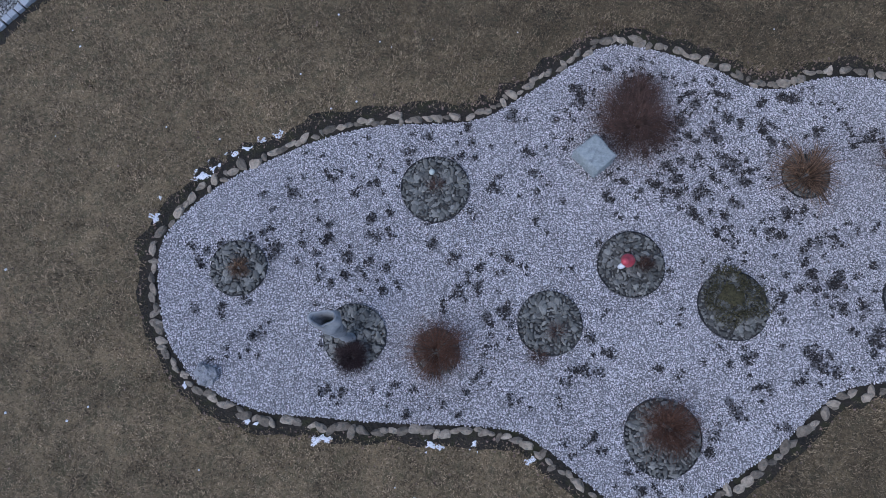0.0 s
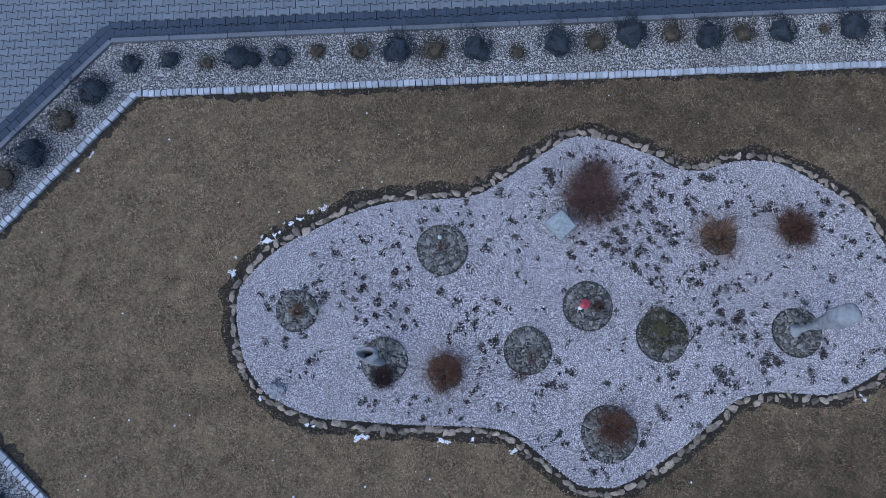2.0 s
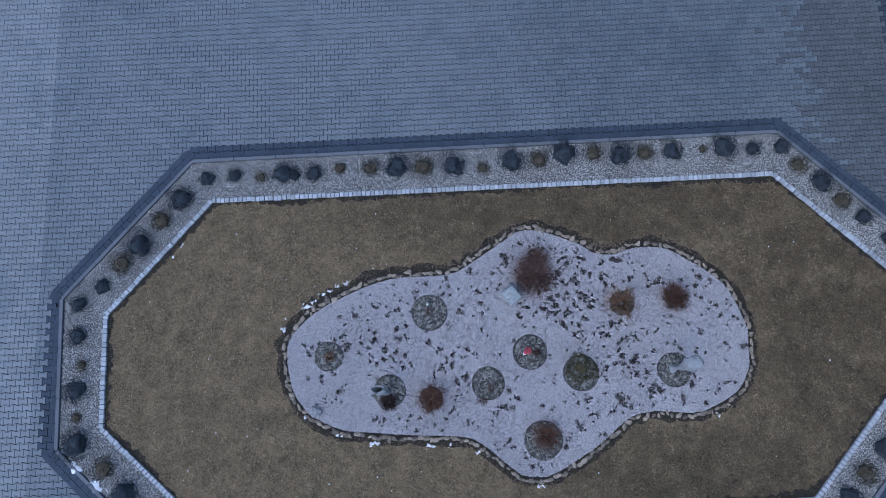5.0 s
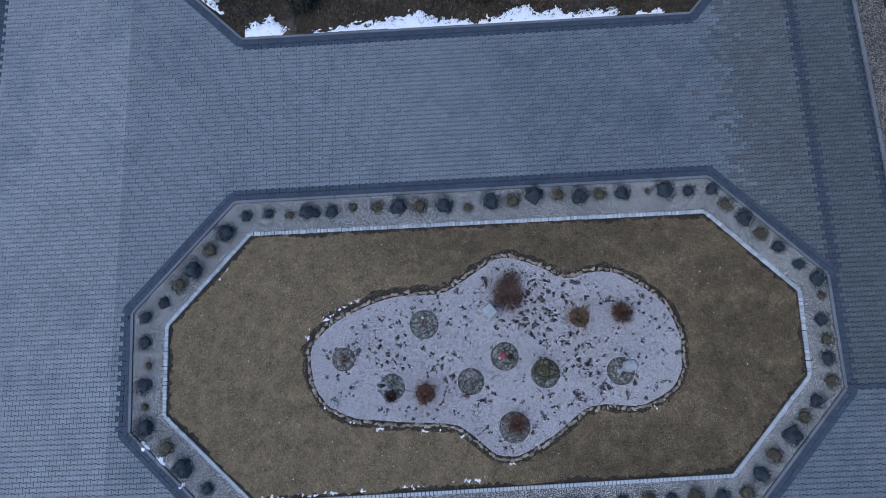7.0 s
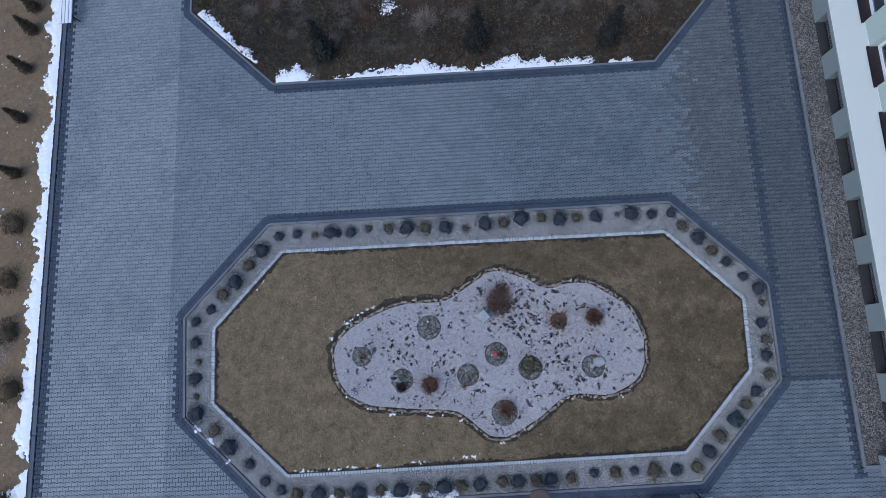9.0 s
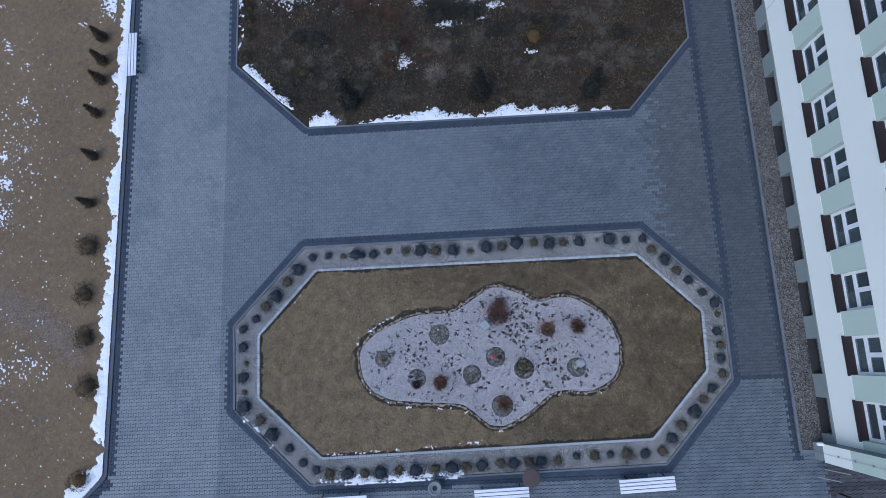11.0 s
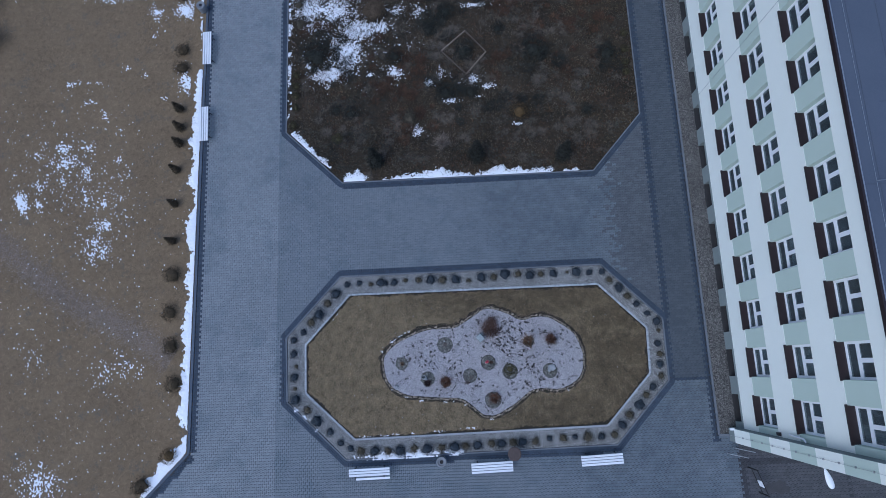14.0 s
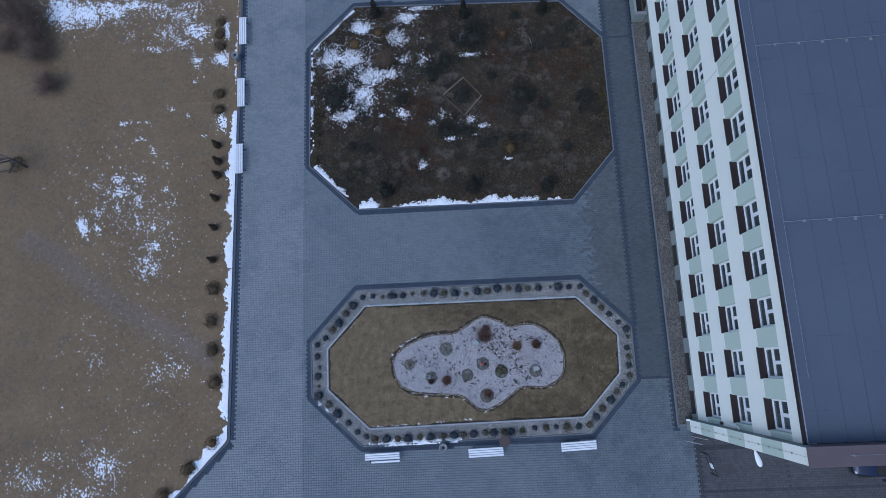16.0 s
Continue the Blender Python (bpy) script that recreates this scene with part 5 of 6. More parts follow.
clumps("dark_tussocks", 47, 85, 0.20, 0.55, 130, ((0.008, 0.009, 0.007), (0.036, 0.036, 0.026)), "dark evergreen tussocks on dark earth",
       [(-7.6, 18.4, 1.6), (-1.2, 20.6, 1.6), (4.4, 18.0, 1.5), (8.3, 17.6, 1.2), (0.8, 22.8, 1.6), (-6.6, 12.6, 1.5), (2.4, 15.4, 1.6), (-0.8, 15.8, 1.2), (6.4, 22.0, 1.6)])

# longer dry grass of the field
k = 90000
fx, fy = rng.uniform(-33, -15.4, k), rng.uniform(-8, 29, k)
ok = fx < -15.3 - np.clip(-3.4 - fy, 0, 99)
fx, fy = fx[ok], fy[ok]
k = len(fx)
me = scatter("field_tufts", blade_v, [(0, 1, 2)], np.stack([fx, fy, np.full(k, -0.016)], 1), rng.uniform(0, 6.28, k),
             np.stack([rng.uniform(0.02, 0.05, k), rng.uniform(0.4, 1.3, k), rng.uniform(0.006, 0.022, k)], 1))
tagged(finish("field_tufts", me, material("field_blades", (0.136, 0.095, 0.053), (0.247, 0.176, 0.100), 3, 0.9, 0, 0.4, island=0.3)),
       "flattened dry tufts of field grass", "grass", kind="stuff")

# trodden trail across the field
k = 17000
tt, off = rng.random(k), rng.normal(0, 0.40, k)
tx, ty = -29.5 + 13.2 * tt + off * 0.53, 10.0 - 8.8 * tt + off * 0.85 + 0.25 * np.sin(tt * 9)
me = scatter("trodden_trail", blade_v, [(0, 1, 2)], np.stack([tx, ty, np.full(k, -0.012)], 1), rng.uniform(0, 6.28, k),
             np.stack([rng.uniform(0.03, 0.07, k), rng.uniform(0.1, 0.3, k), rng.uniform(0.01, 0.03, k)], 1))
tagged(finish("trodden_trail", me, material("trodden_grass", (0.180, 0.140, 0.104), (0.315, 0.250, 0.192), 3, 0.9, 0, 0.25, island=0.3)),
       "greyish trodden grass of a trail across the field", "trail", kind="stuff")
plant("low_shrub", -30.35, 15.2, -0.01, 0.55, 0.3, GREEN[2], "low dark green shrub under the bare tree")

# timber edging round the middle shrub
TIMBER = material("weathered_timber", (0.060, 0.046, 0.034), (0.110, 0.088, 0.068), 12, 0.85, 0.4, 2.0)
PALE_TIMBER = material("pale_timber", (0.140, 0.110, 0.082), (0.260, 0.210, 0.162), 12, 0.85, 0.4, 2.0)
frame_owner = thing("timber_edging", pose(0.13, 18.30, 0.0), "low square timber edging set on its corner", "edging")
corner = [(0.15, 1.35), (1.30, -0.05), (0.10, -1.40), (-1.28, 0.15)]
for n_s in range(4):
    (xa, ya), (xb, yb) = corner[n_s], corner[(n_s + 1) % 4]
    length = math.hypot(xb - xa, yb - ya)
    ob = part("plank", box(-length / 2, -0.035, 0, length / 2, 0.035, 0.12, bevel=0.008),
              PALE_TIMBER if n_s % 2 else TIMBER, frame_owner, "pale weathered plank" if n_s % 2 else "")
    ob.matrix_basis = pose((xa + xb) / 2, (ya + yb) / 2, 0.0, 0, 0, math.degrees(math.atan2(yb - ya, xb - xa)))
bm = bmesh.new()
add_box(bm, -0.03, -0.32, 0.02, 0.03, 0.32, 0.05, bevel=0.006)
board = part("loose_board", bm, PALE_TIMBER, None)
board.matrix_world = pose(5.0, 21.95, 0.0, 0, 0, 12)
tagged(board, "loose weathered board lying on the earth", "board")

# shrubs along the field
for n_s, (x, y, r, k) in enumerate([(-16.55, 24.9, .40, 0), (-16.6, 23.95, .40, 0), (-16.53, 23.05, .42, 0), (-16.47, 19.45, .42, 0), (-16.44, 18.3, .44, 0), (-16.45, 15.7, .30, 1),
                                    (-16.35, 14.55, .30, 1), (-16.37, 13.6, .30, 1), (-16.45, 12.0, .26, 1), (-16.45, 10.0, .26, 1), (-16.48, 7.85, .26, 1),
                                    (-16.40, 5.95, .46, 0), (-16.46, 3.9, .44, 0), (-16.30, 2.08, .45, 0), (-16.05, 0.12, .45, 0), (-16.12, -3.5, .42, 2), (-17.5, -4.95, .48, 0), (-19.0, -6.4, .46, 2)]):
    if k == 1:
        conifer("hedge_conifer", x, y, r, 1.05, HEDGE_CONES[n_s % 2], "slim dark olive brown hedge conifer on brown grass", "hedge of the field")
    else:
        plant("hedge_shrub", x, y, -0.01, r, r * (1.0 if k == 0 else 1.1), HEDGE[n_s % 3] if k == 0 else GOLD[0],
              "rounded dark brown hedge shrub on brown grass" if k == 0 else "rusty brown thuja on brown grass", group="hedge of the field")


# ---------------------------------------------------------------- leafless trees of the field
def bare_tree(name, x, y, height, seed, label):
    r = np.random.default_rng(seed)
    owner = thing(name, pose(x, y, -0.02), label, "tree")
    trunk, limbs = bmesh.new(), bmesh.new()

    def grow(p, d, length, rad, level):
        q = p + d * length
        tube(trunk if level < 1 else limbs, p, q, rad, rad * 0.72, 7 if level < 2 else 3)
        if level == 5:
            return
        for _ in range(2 if level == 0 else 3):
            nd = (d + Vector(r.normal(0, 0.42 + 0.05 * level, 3)) + Vector((0, 0, 0.10))).normalized()
            grow(p.lerp(q, r.uniform(0.6, 1.0)), nd, length * r.uniform(0.58, 0.82), rad * 0.55, level + 1)
        if level == 0:
            for _ in range(3):
                a = r.uniform(0, 6.283)
                grow(p.lerp(q, r.uniform(0.55, 1)), Vector((math.cos(a), math.sin(a), 0.6)).normalized(), length * 0.7, rad * 0.5, 1)

    grow(Vector((0, 0, 0)), Vector((0.03, 0.02, 1)).normalized(), height * 0.34, height * 0.018, 0)
    part("trunk", trunk, PALE_BARK, owner, smooth=True)
    part("branches", limbs, PALE_BARK, owner)


bare_tree("bare_tree", -29.7, 14.95, 5.6, 8, "leafless tree leaning over the field")
HAZE = material("thicket_twigs", (0.100, 0.072, 0.052), (0.270, 0.196, 0.146), 6, 0.85, 0, 2.0, island=0.5)
THICKET = [twig_crown("crown", 300 + k, 240, HAZE, 0.8, 1.1, 8, 0.005) for k in range(2)]
for n_s, (x, y, r) in enumerate([(-31.9, 26.7, 1.9), (-30.5, 26.0, 1.9), (-29.8, 24.6, 1.5), (-31.6, 24.0, 1.6), (-29.4, 23.2, 1.5), (-28.5, 20.7, 1.4)]):
    plant("thicket", x, y, -0.01, r, r * 1.1, THICKET[n_s % 2], "dense leafless dark brown thicket on the field", "bush", group="thickets of the field", stem=False)


# ---------------------------------------------------------------- old snow
def snow(name, x0, x1, y0, y1, level, label, step=0.06, high=0.05, seed=1.0):
    """Snow where level(x, y) is above zero, thickest in the middle of each patch."""
    nx, ny = int((x1 - x0) / step) + 1, int((y1 - y0) / step) + 1
    a, b = np.meshgrid(x0 + np.arange(nx) * step, y0 + np.arange(ny) * step, indexing="ij")
    jx, jy = rng.uniform(-0.35, 0.35, a.shape) * step, rng.uniform(-0.35, 0.35, a.shape) * step
    v = level(a.ravel(), b.ravel()).reshape(a.shape)
    z = 0.012 + np.clip(v, 0, 1) ** 0.5 * high
    corners = np.stack([a + jx, b + jy, z], -1).reshape(-1, 3)
    cell = (v[:-1, :-1] + v[1:, :-1] + v[1:, 1:] + v[:-1, 1:]) / 4 > 0
    i, j = np.nonzero(cell)
    quad = np.stack([i * ny + j, (i + 1) * ny + j, (i + 1) * ny + j + 1, i * ny + j + 1], 1)
    used, back = np.unique(quad.ravel(), return_inverse=True)
    me = np_mesh(name, corners[used], np.full(len(quad), 4), back.astype(np.int32))
    return tagged(finish(name, me, SNOW, smooth=True), label, "snow", kind="stuff")


def specks(px, py, zones, cut, fine=5.0, seed=3.0, streak=1.0):
    base = np.full(len(px), -1.0)
    for x, y, rx, ry, k in zones:
        base = np.maximum(base, k * np.exp(-(((px - x) / rx) ** 2 + ((py - y) / ry) ** 2)) - 0.25)
    out = np.full(len(px), -1.0)
    ok = base > -0.24
    out[ok] = base[ok] + 0.75 * field(px[ok], py[ok] * streak, fine, seed) + 0.30 * field(px[ok], py[ok] * streak, fine * 0.25, seed + 5) - cut
    return out


# x, y, reach along x and y, strength
NORTH_SNOW = [(-28.2, 26.6, 1.1, 1.3, 1.05), (-26.5, 26.3, 1.2, 1.0, 1.05), (-24.6, 26.4, 1.2, .8, .95), (-23.0, 26.8, 1.2, .5, .85), (-21.1, 26.3, 1.2, .9, .6), (-19.2, 25.6, 1.2, 1.0, .6), (-20.2, 24.4, 1.1, .75, .55), (-18.3, 24.4, .9, .7, .88),
              (-19.3, 23.6, .8, .5, .6), (-21.3, 23.2, .8, .3, .6), (-23.2, 24.4, .6, .35, .5), (-18.6, 26.3, .8, .55, .6), (-18.2, 22.0, .4, .6, .72), (-18.2, 20.5, .25, .25, .6), (-16.4, 22.1, .6, .55, 1.0), (-16.1, 24.2, .35, .9, .9), (-16.1, 17.4, .5, .65, 1.0)]
MIDDLE_SNOW = [(-19.8, 18.6, .25, .2, .8), (-18.7, 18.0, .2, .2, .7), (-23.0, 17.7, .5, .2, .6), (-21.7, 17.7, .4, .15, .55), (-21.9, 16.5, .36, .18, .7), (-20.9, 15.6, .22, .4, .65), (-17.5, 16.5, .22, .18, .7), (-20.0, 14.6, .2, .36, .5),
               (-23.2, 13.7, .48, .32, .9), (-23.1, 12.8, .7, .5, .85), (-21.8, 13.6, .4, .28, .7), (-21.7, 12.1, .3, .66, .75), (-21.7, 10.8, .2, .5, .7), (-24.7, 13.3, .4, .4, .55), (-24.5, 11.5, .3, .35, .8), (-25.4, 10.6, .4, .7, 1.0), (-24.4, 10.4, .2, .5, .75)]
SOUTH_SNOW = [(-19.9, 12.8, .35, .25, .65), (-19.4, 12.0, .3, .5, .55), (-19.6, 10.6, .28, .24, .7), (-20.7, 10.2, .5, .45, .6), (-20.5, 9.0, .6, .5, .75), (-20.8, 7.6, 1.0, .8, .62), (-24.0, 2.0, .7, 1.2, .34), (-20.0, .9, .7, .9, .46), (-18.8, 1.2, .8, .7, .50),
              (-22.9, -4.6, 1.2, 1.0, .66), (-27.5, -5.3, 1.3, .8, .55), (-24.0, -6.2, 1.8, .5, .55), (-26.2, -4.0, .9, .5, .45), (-22.6, 12.0, 2.6, 2.6, .34), (-20.4, 10.0, 1.6, 2.4, .30), (-21.5, 9.5, 4.0, 6.0, .06), (-21.0, -1.0, 4.0, 5.0, .06)]
snow("field_snow", -31, -15.9, -8, 28.5, lambda a, b: specks(a + 0.25 * b, b, [(x + 0.25 * y, y, rx * 1.2, ry * 1.2, k * 0.78) for x, y, rx, ry, k in NORTH_SNOW + MIDDLE_SNOW + SOUTH_SNOW], 0.29, 13.0, 3.0, 0.7), "thin broken remains of snow on brown grass", 0.032, 0.02)
BED_SNOW = [(-8.9, 21.7, 1.0, .9, 1.0), (-7.3, 21.6, 1.0, .8, 1.0), (-6.7, 23.9, .8, .55, .95), (-8.5, 20.6, .8, .4, .7), (-6.0, 20.1, 1.15, .7, 1.1), (-4.8, 20.2, .7, .45, .9), (-6.8, 18.7, .95, 1.1, 1.15),
            (-7.7, 17.4, .95, .55, 1.1), (-7.8, 16.6, .25, .28, .6), (-4.2, 22.9, .75, .65, .85), (-3.5, 24.4, .75, .45, .9), (-2.4, 25.1, .9, .24, 1.05), (-3.7, 21.3, .5, .3, .7), (-2.4, 21.2, .5, .4, .5)]
LOW_BED_SNOW = [(-3.9, 17.3, .42, .42, .9), (-1.9, 16.5, .28, .2, .85), (-1.2, 17.0, .4, .35, .5), (.45, 16.65, .5, .32, .9), (1.45, 16.15, .38, .16, 1.0), (-.8, 15.35, .42, .16, 1.05), (.8, 15.5, .22, .12, .8),
                (-2.7, 13.6, .36, .3, 1.0), (3.0, 13.7, .25, .11, 1.0), (1.1, 21.35, .75, .15, 1.0), (.1, 22.6, .2, .25, .65), (-5.3, 17.2, .2, .1, .8), (-8.9, 18.0, .22, .2, .75), (-6.4, 20.8, 2.4, 2.6, .42)]
snow("bed_snow", -10.2, 4.2, 13.0, 25.6, lambda a, b: np.where(inside(a, b, offset(NORTH_KERB, -0.1)), specks(a, b, BED_SNOW + LOW_BED_SNOW, 0.14, 11.0, 8.0), -1), "patchy old snow among the shrubs", 0.034, 0.03)


def drift(px, py, a, b, wide, gaps, seed):
    """A ragged strip of snow on the left of the line a-b."""
    a, b = np.asarray(a, float), np.asarray(b, float)
    u = (b - a) / np.hypot(*(b - a))
    s, off = (px - a[0]) * u[0] + (py - a[1]) * u[1], -(px - a[0]) * u[1] + (py - a[1]) * u[0]
    w = np.full(len(px), -1.0)
    ok = (s > 0) & (s < np.hypot(*(b - a))) & (off > 0) & (off < wide * 2.4)
    w[ok] = wide * (1 + 0.9 * field(s[ok], s[ok] * 0, gaps, seed) + 0.45 * field(px[ok], py[ok], 4.0, seed) + 0.35 * field(px[ok], py[ok], 12.0, seed + 1)) - off[ok]
    return np.where(w > 0, np.minimum(w, off + 0.08) * 2, w)


snow("verge_snow", -16.4, -15.15, -3.5, 28, lambda a, b: drift(a, b, (-15.19, -3.4), (-15.19, 28), 0.43, 0.55, 2.0) - 0.5 * np.clip((b - 17.0) / 2.0, 0, 1), "long ragged bank of snow along the kerb", 0.045, 0.09)
snow("verge_snow_bend", -19.5, -15.1, -8.0, -3.2, lambda a, b: drift(a, b, (-19.6, -7.95), (-15.22, -3.40), 0.42, 0.5, 4.0), "ragged bank of snow along the slanting kerb", 0.045, 0.08)
snow("bed_edge_snow", -7.0, 6.9, 10.7, 11.8, lambda a, b: drift(a, b, (-6.95, 10.78), (6.6, 10.75), 0.34, 0.5, 6.0) - 0.6 * np.exp(-((a + 5.3) / 0.45) ** 4) - 0.5 * np.exp(-((a - 5.0) / 0.25) ** 2) - 0.6 * np.clip(a - 5.9, 0, 1) - 0.14 * np.clip(a - 2.5, 0, 1) + 0.16 * np.exp(-((a - 5.75) / 0.4) ** 4), "ragged strip of snow inside the kerb", 0.035, 0.07)
snow("bed_corner_snow", -10.1, -7.6, 11.5, 14.0, lambda a, b: drift(a, b, (-10.0, 13.80), (-7.6, 11.38), 0.38, 0.4, 7.0) - 0.3 * np.clip((a + 8.9), 0, 2), "strip of snow along the slanting kerb", 0.035, 0.07)
snow("bed_slant_snow", -10.1, -7.0, 22.3, 25.5, lambda a, b: drift(a, b, (-7.2, 25.33), (-10.08, 22.40), 0.16, 0.5, 3.0), "strip of snow inside the slanting kerb", 0.035, 0.05)
snow("bed_rim_snow", -10.2, -9.9, 14, 22.3, lambda a, b: drift(a, b, (-9.98, 22.3), (-9.98, 14.1), -0.02, 1.6, 9.0) * 0 + specks(a, b, [(-10.08, 17.5, .14, 2.5, .5), (-10.08, 21, .14, 1.6, .55)], 0.08, 4.0), "thin snow inside the kerb", 0.035, 0.04)
GARDEN_SNOW = [(-4.95, 1.33, .09, .10, .9), (-4.92, 1.58, .04, .04, .7), (-4.45, 1.82, .13, .07, .9), (-4.30, 1.92, .08, .06, .8), (-4.05, 2.09, .10, .05, .8), (-3.88, 2.16, .06, .05, .7), (-3.71, 2.26, .09, .05, .85),
               (-3.54, 2.31, .08, .06, .95), (-2.94, 2.51, .11, .04, .8), (-4.50, -.62, .06, .06, 1.0), (-3.79, -1.02, .07, .04, .8), (-3.66, -1.05, .08, .04, .8), (-2.96, -1.24, .14, .05, .9), (-1.76, -1.33, .10, .05, .9),
               (-1.31, -1.35, .05, .06, .8), (-.70, -1.51, .08, .05, .9), (4.62, -.98, .06, .05, .7), (.62, -2.28, .14, .05, .6)]
snow("garden_snow", -5.3, 5.0, -2.5, 2.8, lambda a, b: specks(a, b, GARDEN_SNOW, 0.15, 15.0, 2.0), "small melting patches of snow by the fieldstones", 0.018, 0.025)
EDGE_SNOW = [(-4.7, -3.97, 1.0, .13, 1.6), (-3.1, -3.93, .9, .14, 1.7), (-1.35, -3.90, .36, .13, 1.4), (-9.57, -1.46, .10, .12, .8), (-9.07, -1.92, .14, .10, .8), (-8.5, -2.5, .1, .1, .6)]
snow("border_snow", -9.9, -0.9, -4.2, -1.2, lambda a, b: np.where(inside(a, b, offset(BED_KERB, 0.06)), specks(a, b, EDGE_SNOW, 0.06, 7.0, 5.0), -1), "melting snow on the gravel border", 0.03, 0.05)
LAWN_SNOW = [(-5.9, -2.93, .35, .05, .6), (-4.9, -2.90, .3, .05, .6), (-4.2, -2.87, .4, .05, .65), (-3.5, -2.83, .3, .05, .6), (-2.1, -2.78, .5, .05, .6), (-.5, -2.68, .3, .06, .6), (-7.55, 3.15, .12, .10, .45), (-7.35, 3.38, .06, .06, .5)]
snow("lawn_snow", -8.6, 0.4, -3.1, 3.8, lambda a, b: np.where(inside(a, b, offset(BED_SETT, -0.06)), specks(a, b, LAWN_SNOW, 0.18, 11.0, 6.0), -1), "thin snow in the shade of the lawn edge", 0.03, 0.03)
k = 90
sx, sy = rng.uniform(-8.5, 8.5, k), rng.uniform(-2.8, 4.2, k)
ok = inside(sx, sy, offset(BED_SETT, -0.3)) & ~inside(sx, sy, GARDEN_SOIL)
sx, sy = sx[ok], sy[ok]
s = rng.uniform(0.008, 0.022, len(sx))
tagged(finish("snow_crumbs", scatter("snow_crumbs", pebble_v, pebble_f, np.stack([sx, sy, np.full(len(sx), 0.03)], 1), rng.uniform(0, 6, len(sx)), np.stack([s, s, s * 0.6], 1)), SNOW),
       "tiny crumbs of snow on the lawn", "snow", kind="stuff")


# ---------------------------------------------------------------- benches, bins and lids
def bench(x, y, turn, label, loose=False):
    """A backless bench: four white boards on two iron trestles."""
    owner = thing("park_bench", pose(x, y, PAVER_TOP, 0, 0, turn), label, "bench", group="park benches")
    for k in range(4):
        shift = 0.12 if loose and k == 0 else 0.0
        off = -0.195 + k * 0.13 - (0.05 if loose and k == 0 else 0.0)
        ob = part("slat", box(-1.03 + shift * 3, off - 0.052, 0.415, 1.03, off + 0.052, 0.455, bevel=0.006), WHITE_SLAT, owner)
    for sx in (-0.72, 0.72):
        bm = bmesh.new()
        add_box(bm, sx - 0.025, -0.26, 0.375, sx + 0.025, 0.26, 0.413, bevel=0.004)
        for sy in (-0.21, 0.21):
            tube(bm, (sx, sy * 1.35, 0), (sx, sy * 0.9, 0.40), 0.022, 0.022, 6)
        tube(bm, (sx, -0.26, 0.12), (sx, 0.26, 0.12), 0.012, 0.012, 5)
        part("leg", bm, IRON, owner, "black iron trestle")
    return owner


bench(-5.67, -4.64, 1.2, "white slatted park bench with one slipped board", loose=True)
bench(0.48, -4.56, 1.6, "white slatted park bench on grey pavers")
bench(5.93, -4.39, 2.2, "white slatted park bench on grey pavers")
for yy in (14.56, 19.30, 23.92, 28.6):
    bench(-14.84, yy, 91.5, "white slatted park bench beside the field kerb")


def litter_bin(x, y, label):
    owner = thing("litter_bin", pose(x, y, PAVER_TOP), label, "litter bin", group="concrete litter bins")
    bm = lathe([(0.20, 0), (0.235, 0.04), (0.26, 0.50), (0.255, 0.56), (0.235, 0.575), (0.19, 0.570), (0.175, 0.545), (0.085, 0.538)], 28)
    part("body", bm, CONCRETE, owner, "exposed concrete drum", smooth=True)
    bm = lathe([(0.09, 0.539), (0.095, 0.546), (0.085, 0.548), (0.07, 0.543)], 24)
    part("liner", bm, IRON, owner, "dark metal liner", smooth=True)


litter_bin(-2.03, -4.20, "round concrete litter bin beside the border kerb")
litter_bin(-15.30, 22.05, "round concrete litter bin beside the field kerb")
litter_bin(-2.6, 26.0, "round concrete litter bin beside the planted bed")
owner = thing("round_table", pose(1.60, -3.93, 0.03), "rust brown round metal table over the border", "table")
part("tabletop", lathe([(0.32, 0.70), (0.335, 0.71), (0.335, 0.725), (0.30, 0.735), (0.02, 0.742)], 36), RUST, owner, "rust brown disc", smooth=False)
part("post", lathe([(0.12, 0), (0.12, 0.02), (0.035, 0.04), (0.03, 0.70)], 14), IRON, owner)

# ---------------------------------------------------------------- building
FACE, SOUTH, NORTH, DEEP_X = 12.85, -3.14, 41.3, 30.0
PITCH, FIRST, WIDE, OPEN = 2.218, -2.84, 1.34, 1.80
STOREY, SILL_1, BASE_TOP, EAVE = 3.457, 2.32, 0.85, 12.0
COLUMNS = 20
house = thing("building", pose(0, 0, 0), "long white and pale green plastered building with flat dark roof", "building")
sills = [SILL_1 + k * STOREY for k in range(3)]
THICK = 0.42
# spandrels run the whole length; piers stand between the openings
edges = [(BASE_TOP, sills[0])] + [(sills[k] + OPEN, sills[k + 1] if k < 2 else EAVE) for k in range(3)]
for low, high in edges:
    part("wall", box(FACE, SOUTH, low, FACE + THICK, NORTH, high), PLASTER, house, "white rendered band")
for k in range(3):
    for c in range(COLUMNS + 1):
        y0 = SOUTH if c == 0 else FIRST + (c - 1) * PITCH + WIDE
        y1 = FIRST + c * PITCH if c < COLUMNS else NORTH
        part("pier", box(FACE + 0.012, y0, sills[k], FACE + THICK, y1, sills[k] + OPEN), MINT, house, "pale green rendered pier")
